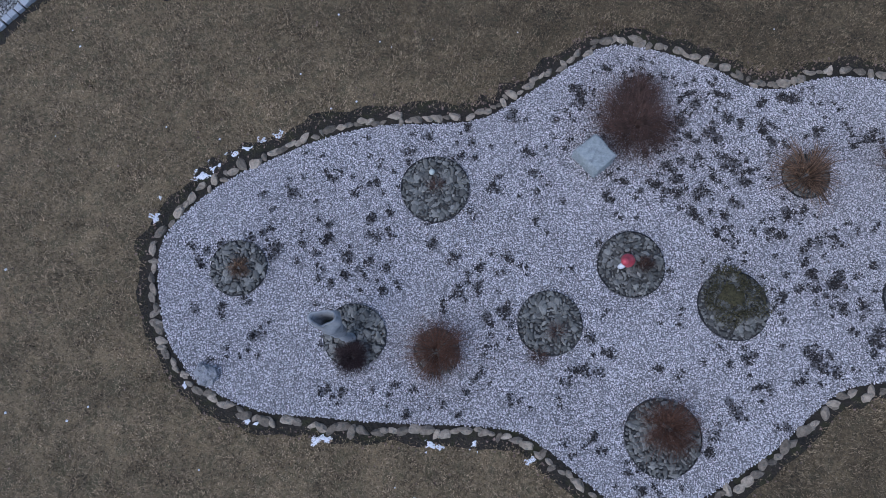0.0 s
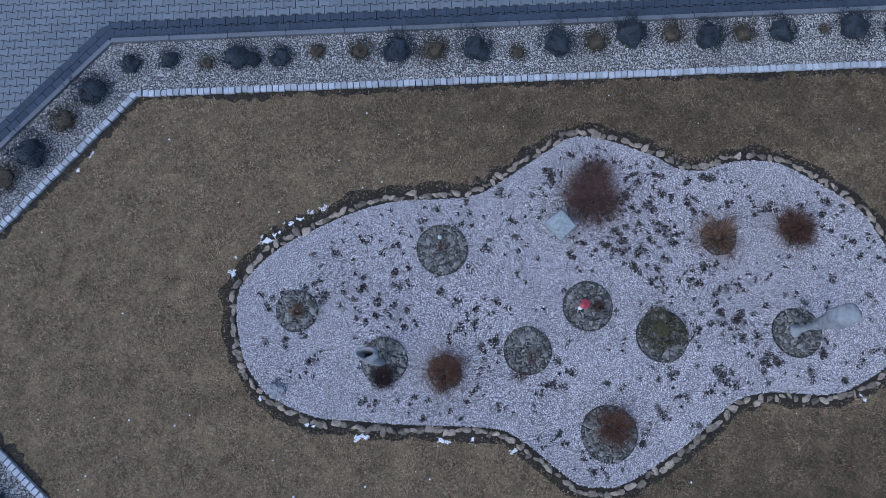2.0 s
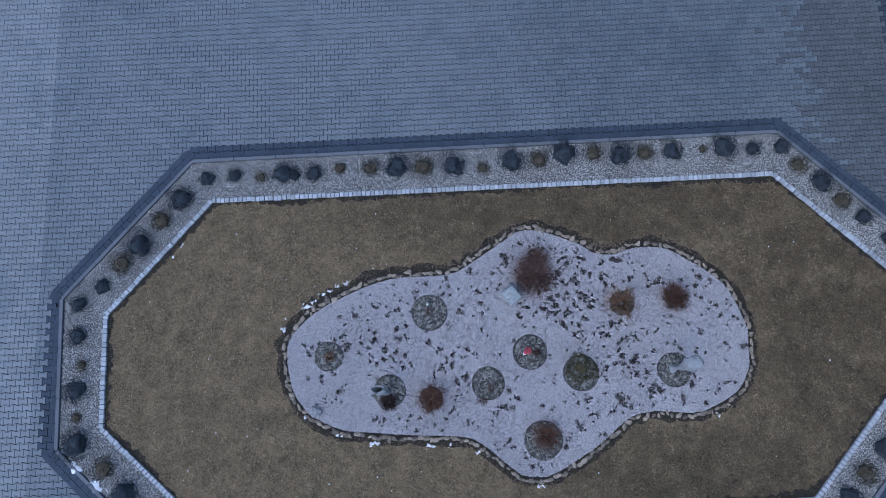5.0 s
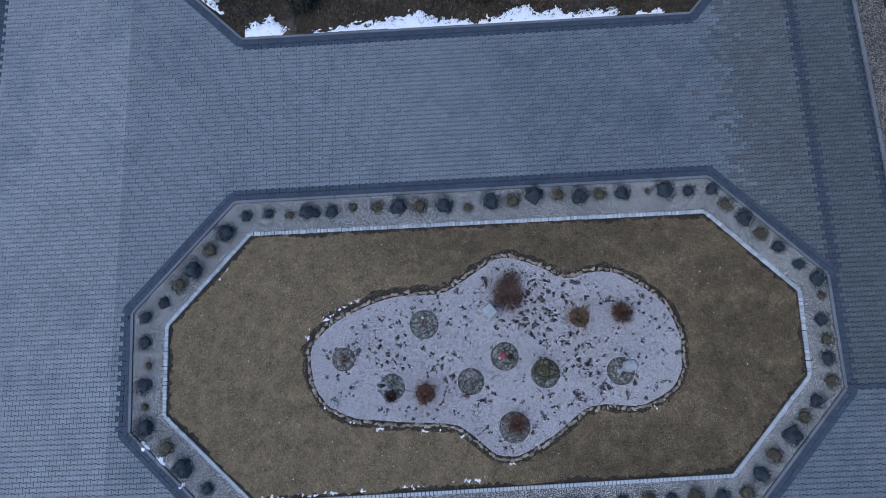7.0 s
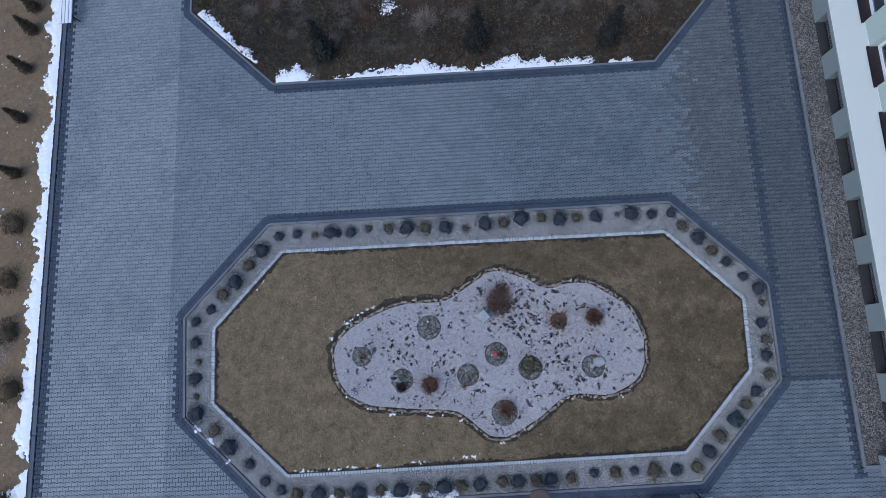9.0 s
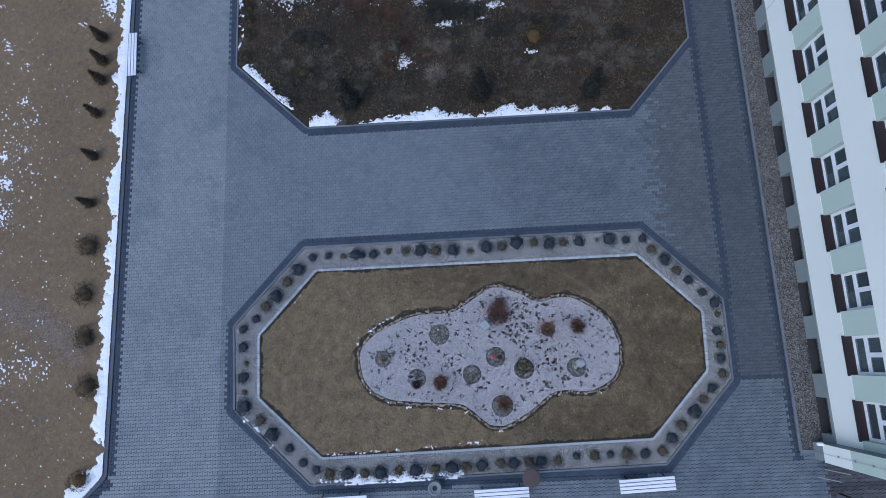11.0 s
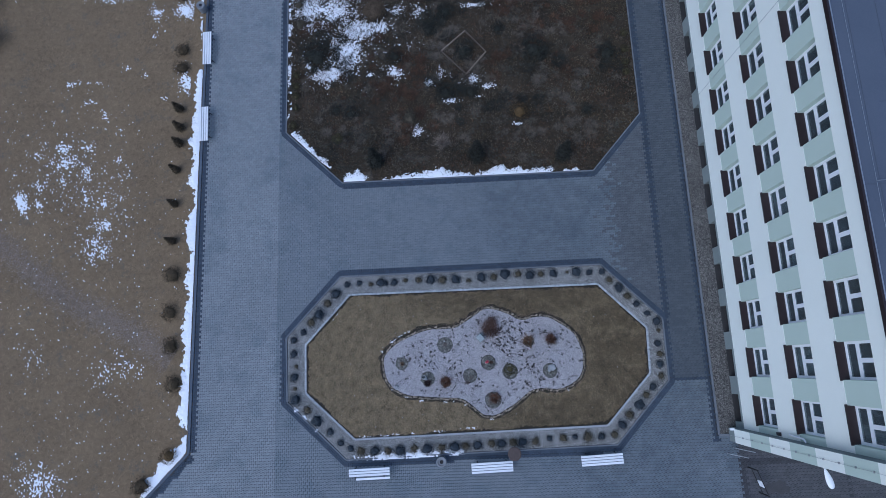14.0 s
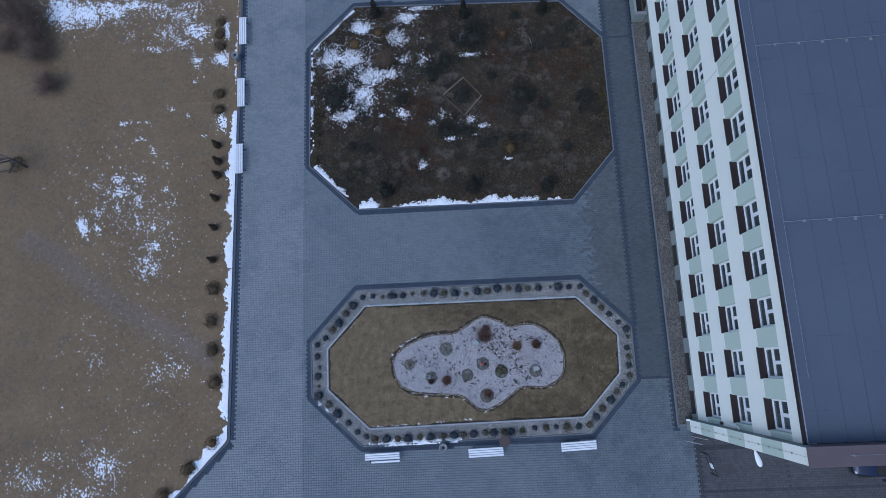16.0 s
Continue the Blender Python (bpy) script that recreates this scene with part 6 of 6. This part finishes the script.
# plinth with basement openings
# Near-black base colour paints the shade inside the basement openings.
part("plinth", box(FACE - 0.028, SOUTH, -0.1, FACE + THICK, NORTH, 0.07), material("shaded_plinth", (0.022, 0.022, 0.023), (0.048, 0.047, 0.046), 30, 0.9, 0.3, 1.0), house, "grey plinth base darkened for recess shade")
part("plinth", box(FACE - 0.03, SOUTH, 0.72, FACE + THICK, NORTH, BASE_TOP), PLINTH, house, "grey rendered plinth")
for c in range(COLUMNS + 1):
    y0 = SOUTH if c == 0 else FIRST + (c - 1) * PITCH + WIDE
    y1 = FIRST + c * PITCH if c < COLUMNS else NORTH
    part("plinth_pier", box(FACE - 0.03, y0, -0.1, FACE + THICK, y1, 0.72), PLINTH, house, "grey rendered plinth pier")


def joined_boxes(boxes, mat, bevel=0.0):
    bm = bmesh.new()
    for a in boxes:
        add_box(bm, *a, bevel=bevel)
    me = bpy.data.meshes.new("frame")
    bm.to_mesh(me)
    bm.free()
    me.materials.append(mat)
    return me


# one window, its foot at the origin, facing -x; the lower light is fixed, two casements above
W2, FX, LOW_H = WIDE / 2, 0.26, 0.60


def frame_mesh(ys, zs, holes, x0, x1, mat):
    """One piece of framing: a slab on a grid of lines with some cells left open."""
    bm = bmesh.new()
    v = {(i, j, k): bm.verts.new((x, y, z)) for i, y in enumerate(ys) for j, z in enumerate(zs) for k, x in enumerate((x0, x1))}
    solid = {(i, j) for i in range(len(ys) - 1) for j in range(len(zs) - 1)} - set(holes)
    for i, j in solid:
        bm.faces.new([v[i, j, 0], v[i, j + 1, 0], v[i + 1, j + 1, 0], v[i + 1, j, 0]])
        bm.faces.new([v[i, j, 1], v[i + 1, j, 1], v[i + 1, j + 1, 1], v[i, j + 1, 1]])
        for di, dj, a, b in ((-1, 0, (i, j), (i, j + 1)), (1, 0, (i + 1, j + 1), (i + 1, j)), (0, -1, (i + 1, j), (i, j)), (0, 1, (i, j + 1), (i + 1, j + 1))):
            if (i + di, j + dj) not in solid:
                bm.faces.new([v[(*a, 0)], v[(*a, 1)], v[(*b, 1)], v[(*b, 0)]])
    loose = [q for q in bm.verts if not q.link_faces]
    bmesh.ops.delete(bm, geom=loose, context="VERTS")
    bmesh.ops.recalc_face_normals(bm, faces=bm.faces[:])
    me = bpy.data.meshes.new("frame")
    bm.to_mesh(me)
    bm.free()
    me.materials.append(mat)
    return me


WINDOW_FRAME = frame_mesh([-W2, -W2 + 0.10, -0.08, 0.08, W2 - 0.10, W2], [0, 0.10, LOW_H, LOW_H + 0.16, OPEN - 0.07, OPEN],
                          [(1, 1), (2, 1), (3, 1), (1, 3), (3, 3)], FX, FX + 0.07, PVC)
SILL = joined_boxes([(-0.06, -W2 - 0.03, -0.03, FX, W2 + 0.03, 0.004), (-0.065, -W2 - 0.03, -0.06, -0.05, W2 + 0.03, -0.028)], BROWN_METAL)
PANES = [joined_boxes([(FX + 0.03, -W2 + 0.07, 0.07, FX + 0.04, W2 - 0.07, LOW_H + 0.005)], GLASS),
         joined_boxes([(FX + 0.03, -W2 + 0.07, LOW_H + 0.125, FX + 0.04, -0.06, OPEN - 0.065)], GLASS),
         joined_boxes([(FX + 0.03, 0.06, LOW_H + 0.125, FX + 0.04, W2 - 0.07, OPEN - 0.065)], GLASS)]


def curtain_mesh(y0, y1, z0, z1, mat, folds=9):
    """Hanging cloth with soft folds and a little thickness."""
    bm = bmesh.new()
    lines = []
    for n_f in range(folds * 4 + 1):
        y = y0 + (y1 - y0) * n_f / (folds * 4)
        x = FX + 0.17 + 0.018 * math.sin(n_f * math.pi / 2 + 0.6 * math.sin(n_f))
        lines.append([bm.verts.new(q) for q in ((x, y, z0), (x, y, z1), (x + 0.006, y, z1), (x + 0.006, y, z0))])
    for a, b in zip(lines, lines[1:]):
        for q in range(4):
            bm.faces.new((a[q], a[(q + 1) % 4], b[(q + 1) % 4], b[q]))
    bm.faces.new(lines[0])
    bm.faces.new(lines[-1][::-1])
    bmesh.ops.recalc_face_normals(bm, faces=bm.faces[:])
    me = bpy.data.meshes.new("curtain")
    bm.to_mesh(me)
    bm.free()
    me.materials.append(mat)
    return me


CURTAINS = [curtain_mesh(-W2 + 0.05, W2 - 0.05, 0.03, OPEN - 0.03, CURTAIN, 14), curtain_mesh(-W2 + 0.05, 0.0, 0.03, OPEN - 0.03, CURTAIN, 7),
            curtain_mesh(-W2 + 0.05, W2 - 0.05, LOW_H + 0.15, OPEN - 0.03, CURTAIN, 14), curtain_mesh(-W2 + 0.05, W2 - 0.05, LOW_H + 0.75, OPEN - 0.03, AMBER, 12)]
for k in range(3):
    for c in range(COLUMNS):
        win = new("window", WINDOW_FRAME)
        win.parent = house
        win["label"] = "white plastic window frame with brown sill"
        win.matrix_basis = pose(FACE, FIRST + c * PITCH + W2, sills[k])
        for nm, me in [("sill", SILL)] + [("pane", q) for q in PANES]:
            o = new(nm, me)
            o.parent = win
            if nm == "pane":
                o.visible_shadow = False
        hung = int(rng.choice([-1, 0, 1, 2, 3], p=[[.55, .15, .15, .15, 0], [.25, .30, .15, .30, 0], [.55, .05, .10, .05, .25]][k]))
        if hung >= 0:
            o = new("curtain", CURTAINS[hung])
            o.parent = win
# basement windows with white lattice guards
BASE_FRAME = frame_mesh([-W2, -W2 + 0.05, -0.025, 0.025, W2 - 0.05, W2], [0, 0.05, 0.60, 0.65], [(1, 1), (3, 1)], 0.30, 0.35, BROWN_METAL)
bm = bmesh.new()
count = 14
for i in range(-6, count):
    for sgn in (1, -1):
        ya, yb = -W2 + (i * 0.105), -W2 + (i * 0.105) + 0.36
        if sgn < 0:
            ya, yb = -ya, -yb
        za, zb = 0.14, 0.51
        lo, hi = max(-W2 + 0.03, min(ya, yb)), min(W2 - 0.03, max(ya, yb))
        if hi - lo < 0.05:
            continue
        za2 = za + (zb - za) * (lo - ya) / (yb - ya)
        zb2 = za + (zb - za) * (hi - ya) / (yb - ya)
        tube(bm, (0.25, lo, za2), (0.25, hi, zb2), 0.006, 0.006, 4)
GRILLE = bpy.data.meshes.new("grille")
bm.to_mesh(GRILLE)
bm.free()
GRILLE.materials.append(CONCRETE)
BASE_PANE = joined_boxes([(0.32, -W2 + 0.04, 0.04, 0.33, W2 - 0.04, 0.61)], GLASS)
for c in range(COLUMNS):
    win = new("basement_window", BASE_FRAME)
    win.parent = house
    win["label"] = "low basement window behind a white lattice guard"
    win.matrix_basis = pose(FACE - 0.03, FIRST + c * PITCH + W2, 0.07)
    for nm, me in (("grille", GRILLE), ("pane", BASE_PANE)):
        o = new(nm, me)
        o.parent = win
        if nm == "pane":
            o.visible_shadow = False
# closed rooms behind the glass, their dimness painted near black
part("interior", box(FACE + 1.6, SOUTH, 0, FACE + 1.7, NORTH, EAVE - 0.1), ROOM, house, "near-black wall painted as dim rooms behind the windows")
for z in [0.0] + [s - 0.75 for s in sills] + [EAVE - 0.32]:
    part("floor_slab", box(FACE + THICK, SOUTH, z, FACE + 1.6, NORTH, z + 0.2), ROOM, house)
part("back_wall", box(DEEP_X - 0.4, SOUTH, 0, DEEP_X, NORTH, EAVE), PLASTER, house, "white rendered wall")
part("north_wall", box(FACE, NORTH, 0, DEEP_X, NORTH + 0.4, EAVE + 0.15), PLASTER, house, "white rendered wall")
# south gable: stands proud of the long wall, with the storey bands painted round it
G0, G1, GX, GABLE = -3.80, SOUTH, 12.40, 12.90
part("gable_plinth", box(GX + 0.03, G0 + 0.03, -0.1, DEEP_X, G1, 0.70), PLINTH, house, "grey rendered plinth")
zs = [0.70] + [q for s in sills for q in (s, s + OPEN)] + [GABLE]
for n_s, (za, zb) in enumerate(zip(zs, zs[1:])):
    part("gable_band", box(GX, G0, za, DEEP_X, G1, zb), MINT if n_s % 2 else PLASTER, house, "pale green rendered band" if n_s % 2 else "white rendered band")
# Thin grey panel paints the shaded north face of the gable projection.
part("gable_return", box(GX + 0.004, G1, 0.70, FACE - 0.002, G1 + 0.006, GABLE - 0.01), PLINTH, house, "grey panel painting the shade on the gable return")
part("parapet_lining", box(FACE, G1, EAVE + 0.13, DEEP_X, G1 + 0.03, GABLE, bevel=0.004), COPING, house, "weathered reddish metal lining of the parapet")
part("coping", box(GX - 0.05, G0 - 0.05, GABLE, DEEP_X, G1 + 0.05, GABLE + 0.05, bevel=0.01), COPING, house, "weathered reddish metal coping")
for n_s in range(12):
    z = 1.6 + n_s * 0.92
    part("conductor_clip", box(GX - 0.05, -3.50, z, GX, -3.44, z + 0.05), STEEL, house, "lightning conductor clip")
bm = bmesh.new()
tube(bm, (GX - 0.04, -3.47, 0.3), (GX - 0.04, -3.47, GABLE), 0.006, 0.006, 5)
part("lightning_conductor", bm, STEEL, house)
bm = bmesh.new()
tube(bm, (GX + 1.5, -3.44, GABLE + 0.075), (DEEP_X - 1, -3.44, GABLE + 0.075), 0.007, 0.007, 5)
part("coping_wire", bm, STEEL, house, "thin lightning wire on the coping")
for n_s in range(7):
    part("wire_clip", box(GX + 1.6 + n_s * 2.4, -3.49, GABLE + 0.05, GX + 1.7 + n_s * 2.4, -3.39, GABLE + 0.09, bevel=0.01), CONCRETE, house, "pale wire clip")
bm = bmesh.new()
add_box(bm, GX - 0.20, -3.20, 0.66, GX + 0.02, -3.08, 0.78, bevel=0.03)
part("corner_lamp", bm, PVC, house, "small white box on the corner")
# roof
part("roof", box(FACE - 0.02, SOUTH + 0.05, EAVE, DEEP_X, NORTH, EAVE + 0.12), ROOFING, house, "dark slate blue bitumen felt roof")
bm = bmesh.new()
for n_s in range(9):
    x = FACE + 0.55 + n_s * 1.02
    add_box(bm, x - 0.009, SOUTH + 0.06, EAVE + 0.12, x + 0.009, NORTH - 0.1, EAVE + 0.130)
    for q in range(6):
        y = SOUTH + 1.3 + q * 7.6 + (n_s * 2.9) % 6.5
        add_box(bm, x - 0.51, y - 0.022, EAVE + 0.12, x + 0.51, y + 0.022, EAVE + 0.128)
part("roof_seams", bm, material("felt_seam", (0.056, 0.068, 0.092), (0.086, 0.099, 0.129), 20, 0.8, 0.2, 1.0), house, "overlapping felt seams")
part("fascia", box(FACE - 0.10, SOUTH, EAVE - 0.06, FACE - 0.02, NORTH, EAVE + 0.16, bevel=0.008), BROWN_METAL, house, "dark brown sheet metal eaves trim")
bm = bmesh.new()
add_box(bm, FACE - 0.02, SOUTH, EAVE + 0.12, FACE + 0.03, NORTH, EAVE + 0.15, bevel=0.004)
part("eaves_flashing", bm, STEEL, house, "pale metal flashing")
bm = bmesh.new()
tube(bm, (FACE + 0.42, SOUTH + 2.6, EAVE + 0.16), (FACE + 0.42, NORTH - 0.2, EAVE + 0.16), 0.005, 0.005, 5)
for yy in (5.85, 14.0, 22.2):
    tube(bm, (FACE + 0.42, yy, EAVE + 0.2), (FACE + 12, yy + 0.3, EAVE + 0.2), 0.012, 0.012, 5)
part("roof_conductor", bm, STEEL, house, "thin lightning wire")
for yy in (5.85, 14.0, 22.2):
    for q in range(8):
        part("wire_block", box(FACE + 1.2 + q * 1.05, yy - 0.06, EAVE + 0.12, FACE + 1.33 + q * 1.05, yy + 0.07, EAVE + 0.21, bevel=0.02), CONCRETE, house, "pale concrete wire support")
bm = bmesh.new()
tube(bm, (FACE - 0.03, 14.45, 0.9), (FACE - 0.03, 14.45, EAVE - 0.06), 0.007, 0.007, 5)
part("cable", bm, STEEL, house, "thin lightning wire down the wall")
# pipe and box by the gable
bm = bmesh.new()
tube(bm, (FACE - 0.02, -2.98, 5.1), (FACE - 0.14, -2.92, 5.3), 0.035, 0.035, 8)
tube(bm, (FACE - 0.14, -2.92, 5.3), (FACE - 0.14, -2.98, 6.3), 0.035, 0.035, 8)
tube(bm, (FACE - 0.14, -2.98, 6.3), (FACE - 0.14, -3.1, 6.45), 0.035, 0.035, 8)
part("pipe_elbow", bm, PVC, house, "white pipe elbow")
part("vent_box", box(FACE - 0.10, -3.08, 4.1, FACE + 0.02, -2.94, 4.35, bevel=0.01), BROWN_METAL, house, "brown vent box")

# cellar porch at the north end of the gravel strip
owner = thing("cellar_porch", pose(12.35, 23.9, 0), "low beige rendered wall of the cellar stairs", "porch")
part("wall", box(-0.42, -0.9, 0, 0.38, -0.72, 0.9, bevel=0.01), PLINTH, owner)
part("wall", box(-0.42, -0.72, 0, -0.26, 4.0, 0.9, bevel=0.01), PLINTH, owner)
# The stairwell's darkness is painted on one flat slab.
part("steps", box(-0.26, -0.72, -0.1, 0.37, 4.0, 0.08), ROOM, owner, "flat near-black slab painted as a dark cellar stairwell")
part("coping", box(-0.45, -0.93, 0.9, 0.38, -0.69, 0.95, bevel=0.008), CONCRETE, owner)

# ---------------------------------------------------------------- behind the gable: lamp, gate, car
owner = thing("wall_lamp", pose(13.45, -3.82, 6.0), "white street lamp head on a gable bracket", "lamp")
bm = bmesh.new()
tube(bm, (0, 0.0, -0.1), (0.02, -0.35, 0.02), 0.03, 0.03, 8)
part("arm", bm, STEEL, owner)
bm = bmesh.new()
bmesh.ops.create_icosphere(bm, subdivisions=3, radius=1)
for v in bm.verts:
    taper = 0.75 + 0.35 * (-v.co.y)
    v.co = Vector((v.co.x * 0.17 * taper, v.co.y * 0.42, v.co.z * 0.09 * taper))
head = part("head", bm, PVC, owner, "white teardrop lamp housing", smooth=True)
head.matrix_basis = pose(0.14, -0.72, 0.03, 0, 0, 14)
owner = thing("barrier_gate", pose(13.13, -5.05, 0.03, 0, 0, -72), "grey steel barrier with a white notice", "gate")
for q in (0.0, 1.25):
    bm = bmesh.new()
    tube(bm, (q, 0, 0), (q, 0, 1.0), 0.03, 0.03, 8)
    part("post", bm, IRON, owner)
for z in (0.35, 0.95):
    bm = bmesh.new()
    tube(bm, (0, 0, z), (1.25, 0, z), 0.022, 0.022, 8)
    part("rail", bm, IRON, owner)
part("notice", box(0.55, -0.02, 0.45, 0.85, 0.02, 0.88), PVC, owner, "blank white notice")
for n_s, (x, y) in enumerate([(12.55, -4.1), (12.2, -4.35)]):
    owner = thing("low_rail", pose(x, y, 0.03, 0, 0, -14), "low grey steel rail beside the gable", "rail", group="low rails")
    bm = bmesh.new()
    tube(bm, (0, 0, 0), (0, 0, 0.35), 0.02, 0.02, 6)
    tube(bm, (0.9, 0, 0), (0.9, 0, 0.35), 0.02, 0.02, 6)
    tube(bm, (0, 0, 0.35), (0.9, 0, 0.35), 0.02, 0.02, 6)
    part("bar", bm, STEEL, owner)


def car(x, y, turn):
    """A parked hatchback, nose to +x."""
    owner = thing("parked_car", pose(x, y, PAVER_TOP, 0, 0, turn), "dark blue parked hatchback behind the building", "car")
    sections = [(-2.05, 0.62, 0.35, 0.70), (-1.95, 0.80, 0.25, 0.90), (-1.3, 0.86, 0.22, 0.98), (0.6, 0.87, 0.22, 0.98), (1.3, 0.85, 0.22, 0.88), (1.9, 0.76, 0.25, 0.75), (2.1, 0.60, 0.35, 0.60)]
    bm = bmesh.new()
    rings = []
    for px, w, lo, hi in sections:
        rings.append([bm.verts.new(q) for q in ((px, -w, lo), (px, -w, (lo + hi) / 2), (px, -w * 0.9, hi), (px, w * 0.9, hi), (px, w, (lo + hi) / 2), (px, w, lo))])
    for a, b in zip(rings, rings[1:]):
        for i in range(6):
            bm.faces.new((a[i], a[(i + 1) % 6], b[(i + 1) % 6], b[i]))
    bm.faces.new(rings[0])
    bm.faces.new(rings[-1][::-1])
    bmesh.ops.recalc_face_normals(bm, faces=bm.faces[:])
    bmesh.ops.bevel(bm, geom=[e for e in bm.edges if e.calc_face_angle(0) > 0.35], offset=0.07, segments=3, affect="EDGES", profile=0.5)
    part("body", bm, CAR_PAINT, owner, smooth=True)
    for sy in (-1, 1):
        lamp = bmesh.new()
        bmesh.ops.create_icosphere(lamp, subdivisions=2, radius=1)
        for v in lamp.verts:
            v.co = Vector((v.co.x * 0.16 + 1.90, v.co.y * 0.13 + sy * 0.56, v.co.z * 0.07 + 0.66))
        part("headlight", lamp, STEEL, owner, "clear headlight", smooth=True)
        part("mirror", box(0.62, sy * 0.98 - 0.08, 0.93, 0.78, sy * 0.98 + 0.08, 1.05, bevel=0.03), CAR_PAINT, owner)
    part("bumper", box(2.02, -0.62, 0.28, 2.16, 0.62, 0.46, bevel=0.04), RUBBER, owner, "black plastic bumper")
    bm = bmesh.new()
    lo = [bm.verts.new(q) for q in ((-1.75, -0.74, 0.95), (0.95, -0.74, 0.95), (0.95, 0.74, 0.95), (-1.75, 0.74, 0.95))]
    hi = [bm.verts.new(q) for q in ((-1.35, -0.58, 1.42), (0.15, -0.58, 1.42), (0.15, 0.58, 1.42), (-1.35, 0.58, 1.42))]
    for i in range(4):
        bm.faces.new((lo[i], lo[(i + 1) % 4], hi[(i + 1) % 4], hi[i]))
    part("windows", bm, RUBBER, owner, "dark glazed windows")
    part("roof", box(-1.36, -0.59, 1.415, 0.16, 0.59, 1.45, bevel=0.015), CAR_PAINT, owner)
    for sx in (-1.3, 1.3):
        for sy in (-0.80, 0.80):
            w = part("wheel", lathe([(0.20, -0.09), (0.31, -0.09), (0.32, 0), (0.31, 0.09), (0.20, 0.09)], 20), RUBBER, owner)
            w.matrix_basis = pose(sx, sy, 0.32, 90, 0, 0)
            part("rim", lathe([(0.06, -0.095), (0.19, -0.092), (0.19, 0.092), (0.06, 0.095)], 14), STEEL, w)


car(23.3, -5.75, 180)
# wet stains on the car park
WET_STAIN = material("wet_stain", (0.036, 0.034, 0.036), (0.066, 0.061, 0.063), 20, 0.6, 0.2, 3.0, dist=0.004)
for n_s, (x, y, r) in enumerate([(14.05, -6.1, 0.22), (14.50, -6.0, 0.30), (14.85, -6.12, 0.14)]):
    bm = bmesh.new()
    ring = []
    for i in range(40):
        a = i * 2 * math.pi / 40
        k = r * (0.95 + 0.45 * noise.noise(Vector((1.5 * math.cos(a), 1.5 * math.sin(a), n_s * 3.1))))
        ring.append(bm.verts.new((x + 1.3 * k * math.cos(a), y + k * math.sin(a), PAVER_TOP + 0.004 + 0.003 * n_s)))
    bm.faces.new(ring)
    tagged(part("wet_stain", bm, WET_STAIN, None), "dark wet stain on the car-park pavers", "stain", kind="stuff")

# ---------------------------------------------------------------- single pavers nearest the border
PAVER_MESH = bpy.data.meshes.new("paver")
PAVER_MESH.from_pydata(paver_v, [], paver_f)
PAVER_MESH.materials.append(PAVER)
for x, y in zip(cx[pick], cy[pick]):
    ob = new("paver", PAVER_MESH)
    ob.parent = road
    ob.matrix_basis = pose(float(x), float(y), PAVER_TOP + float(rng.uniform(-0.002, 0.002)), 0, 0, float(rng.normal(0, 0.7)))
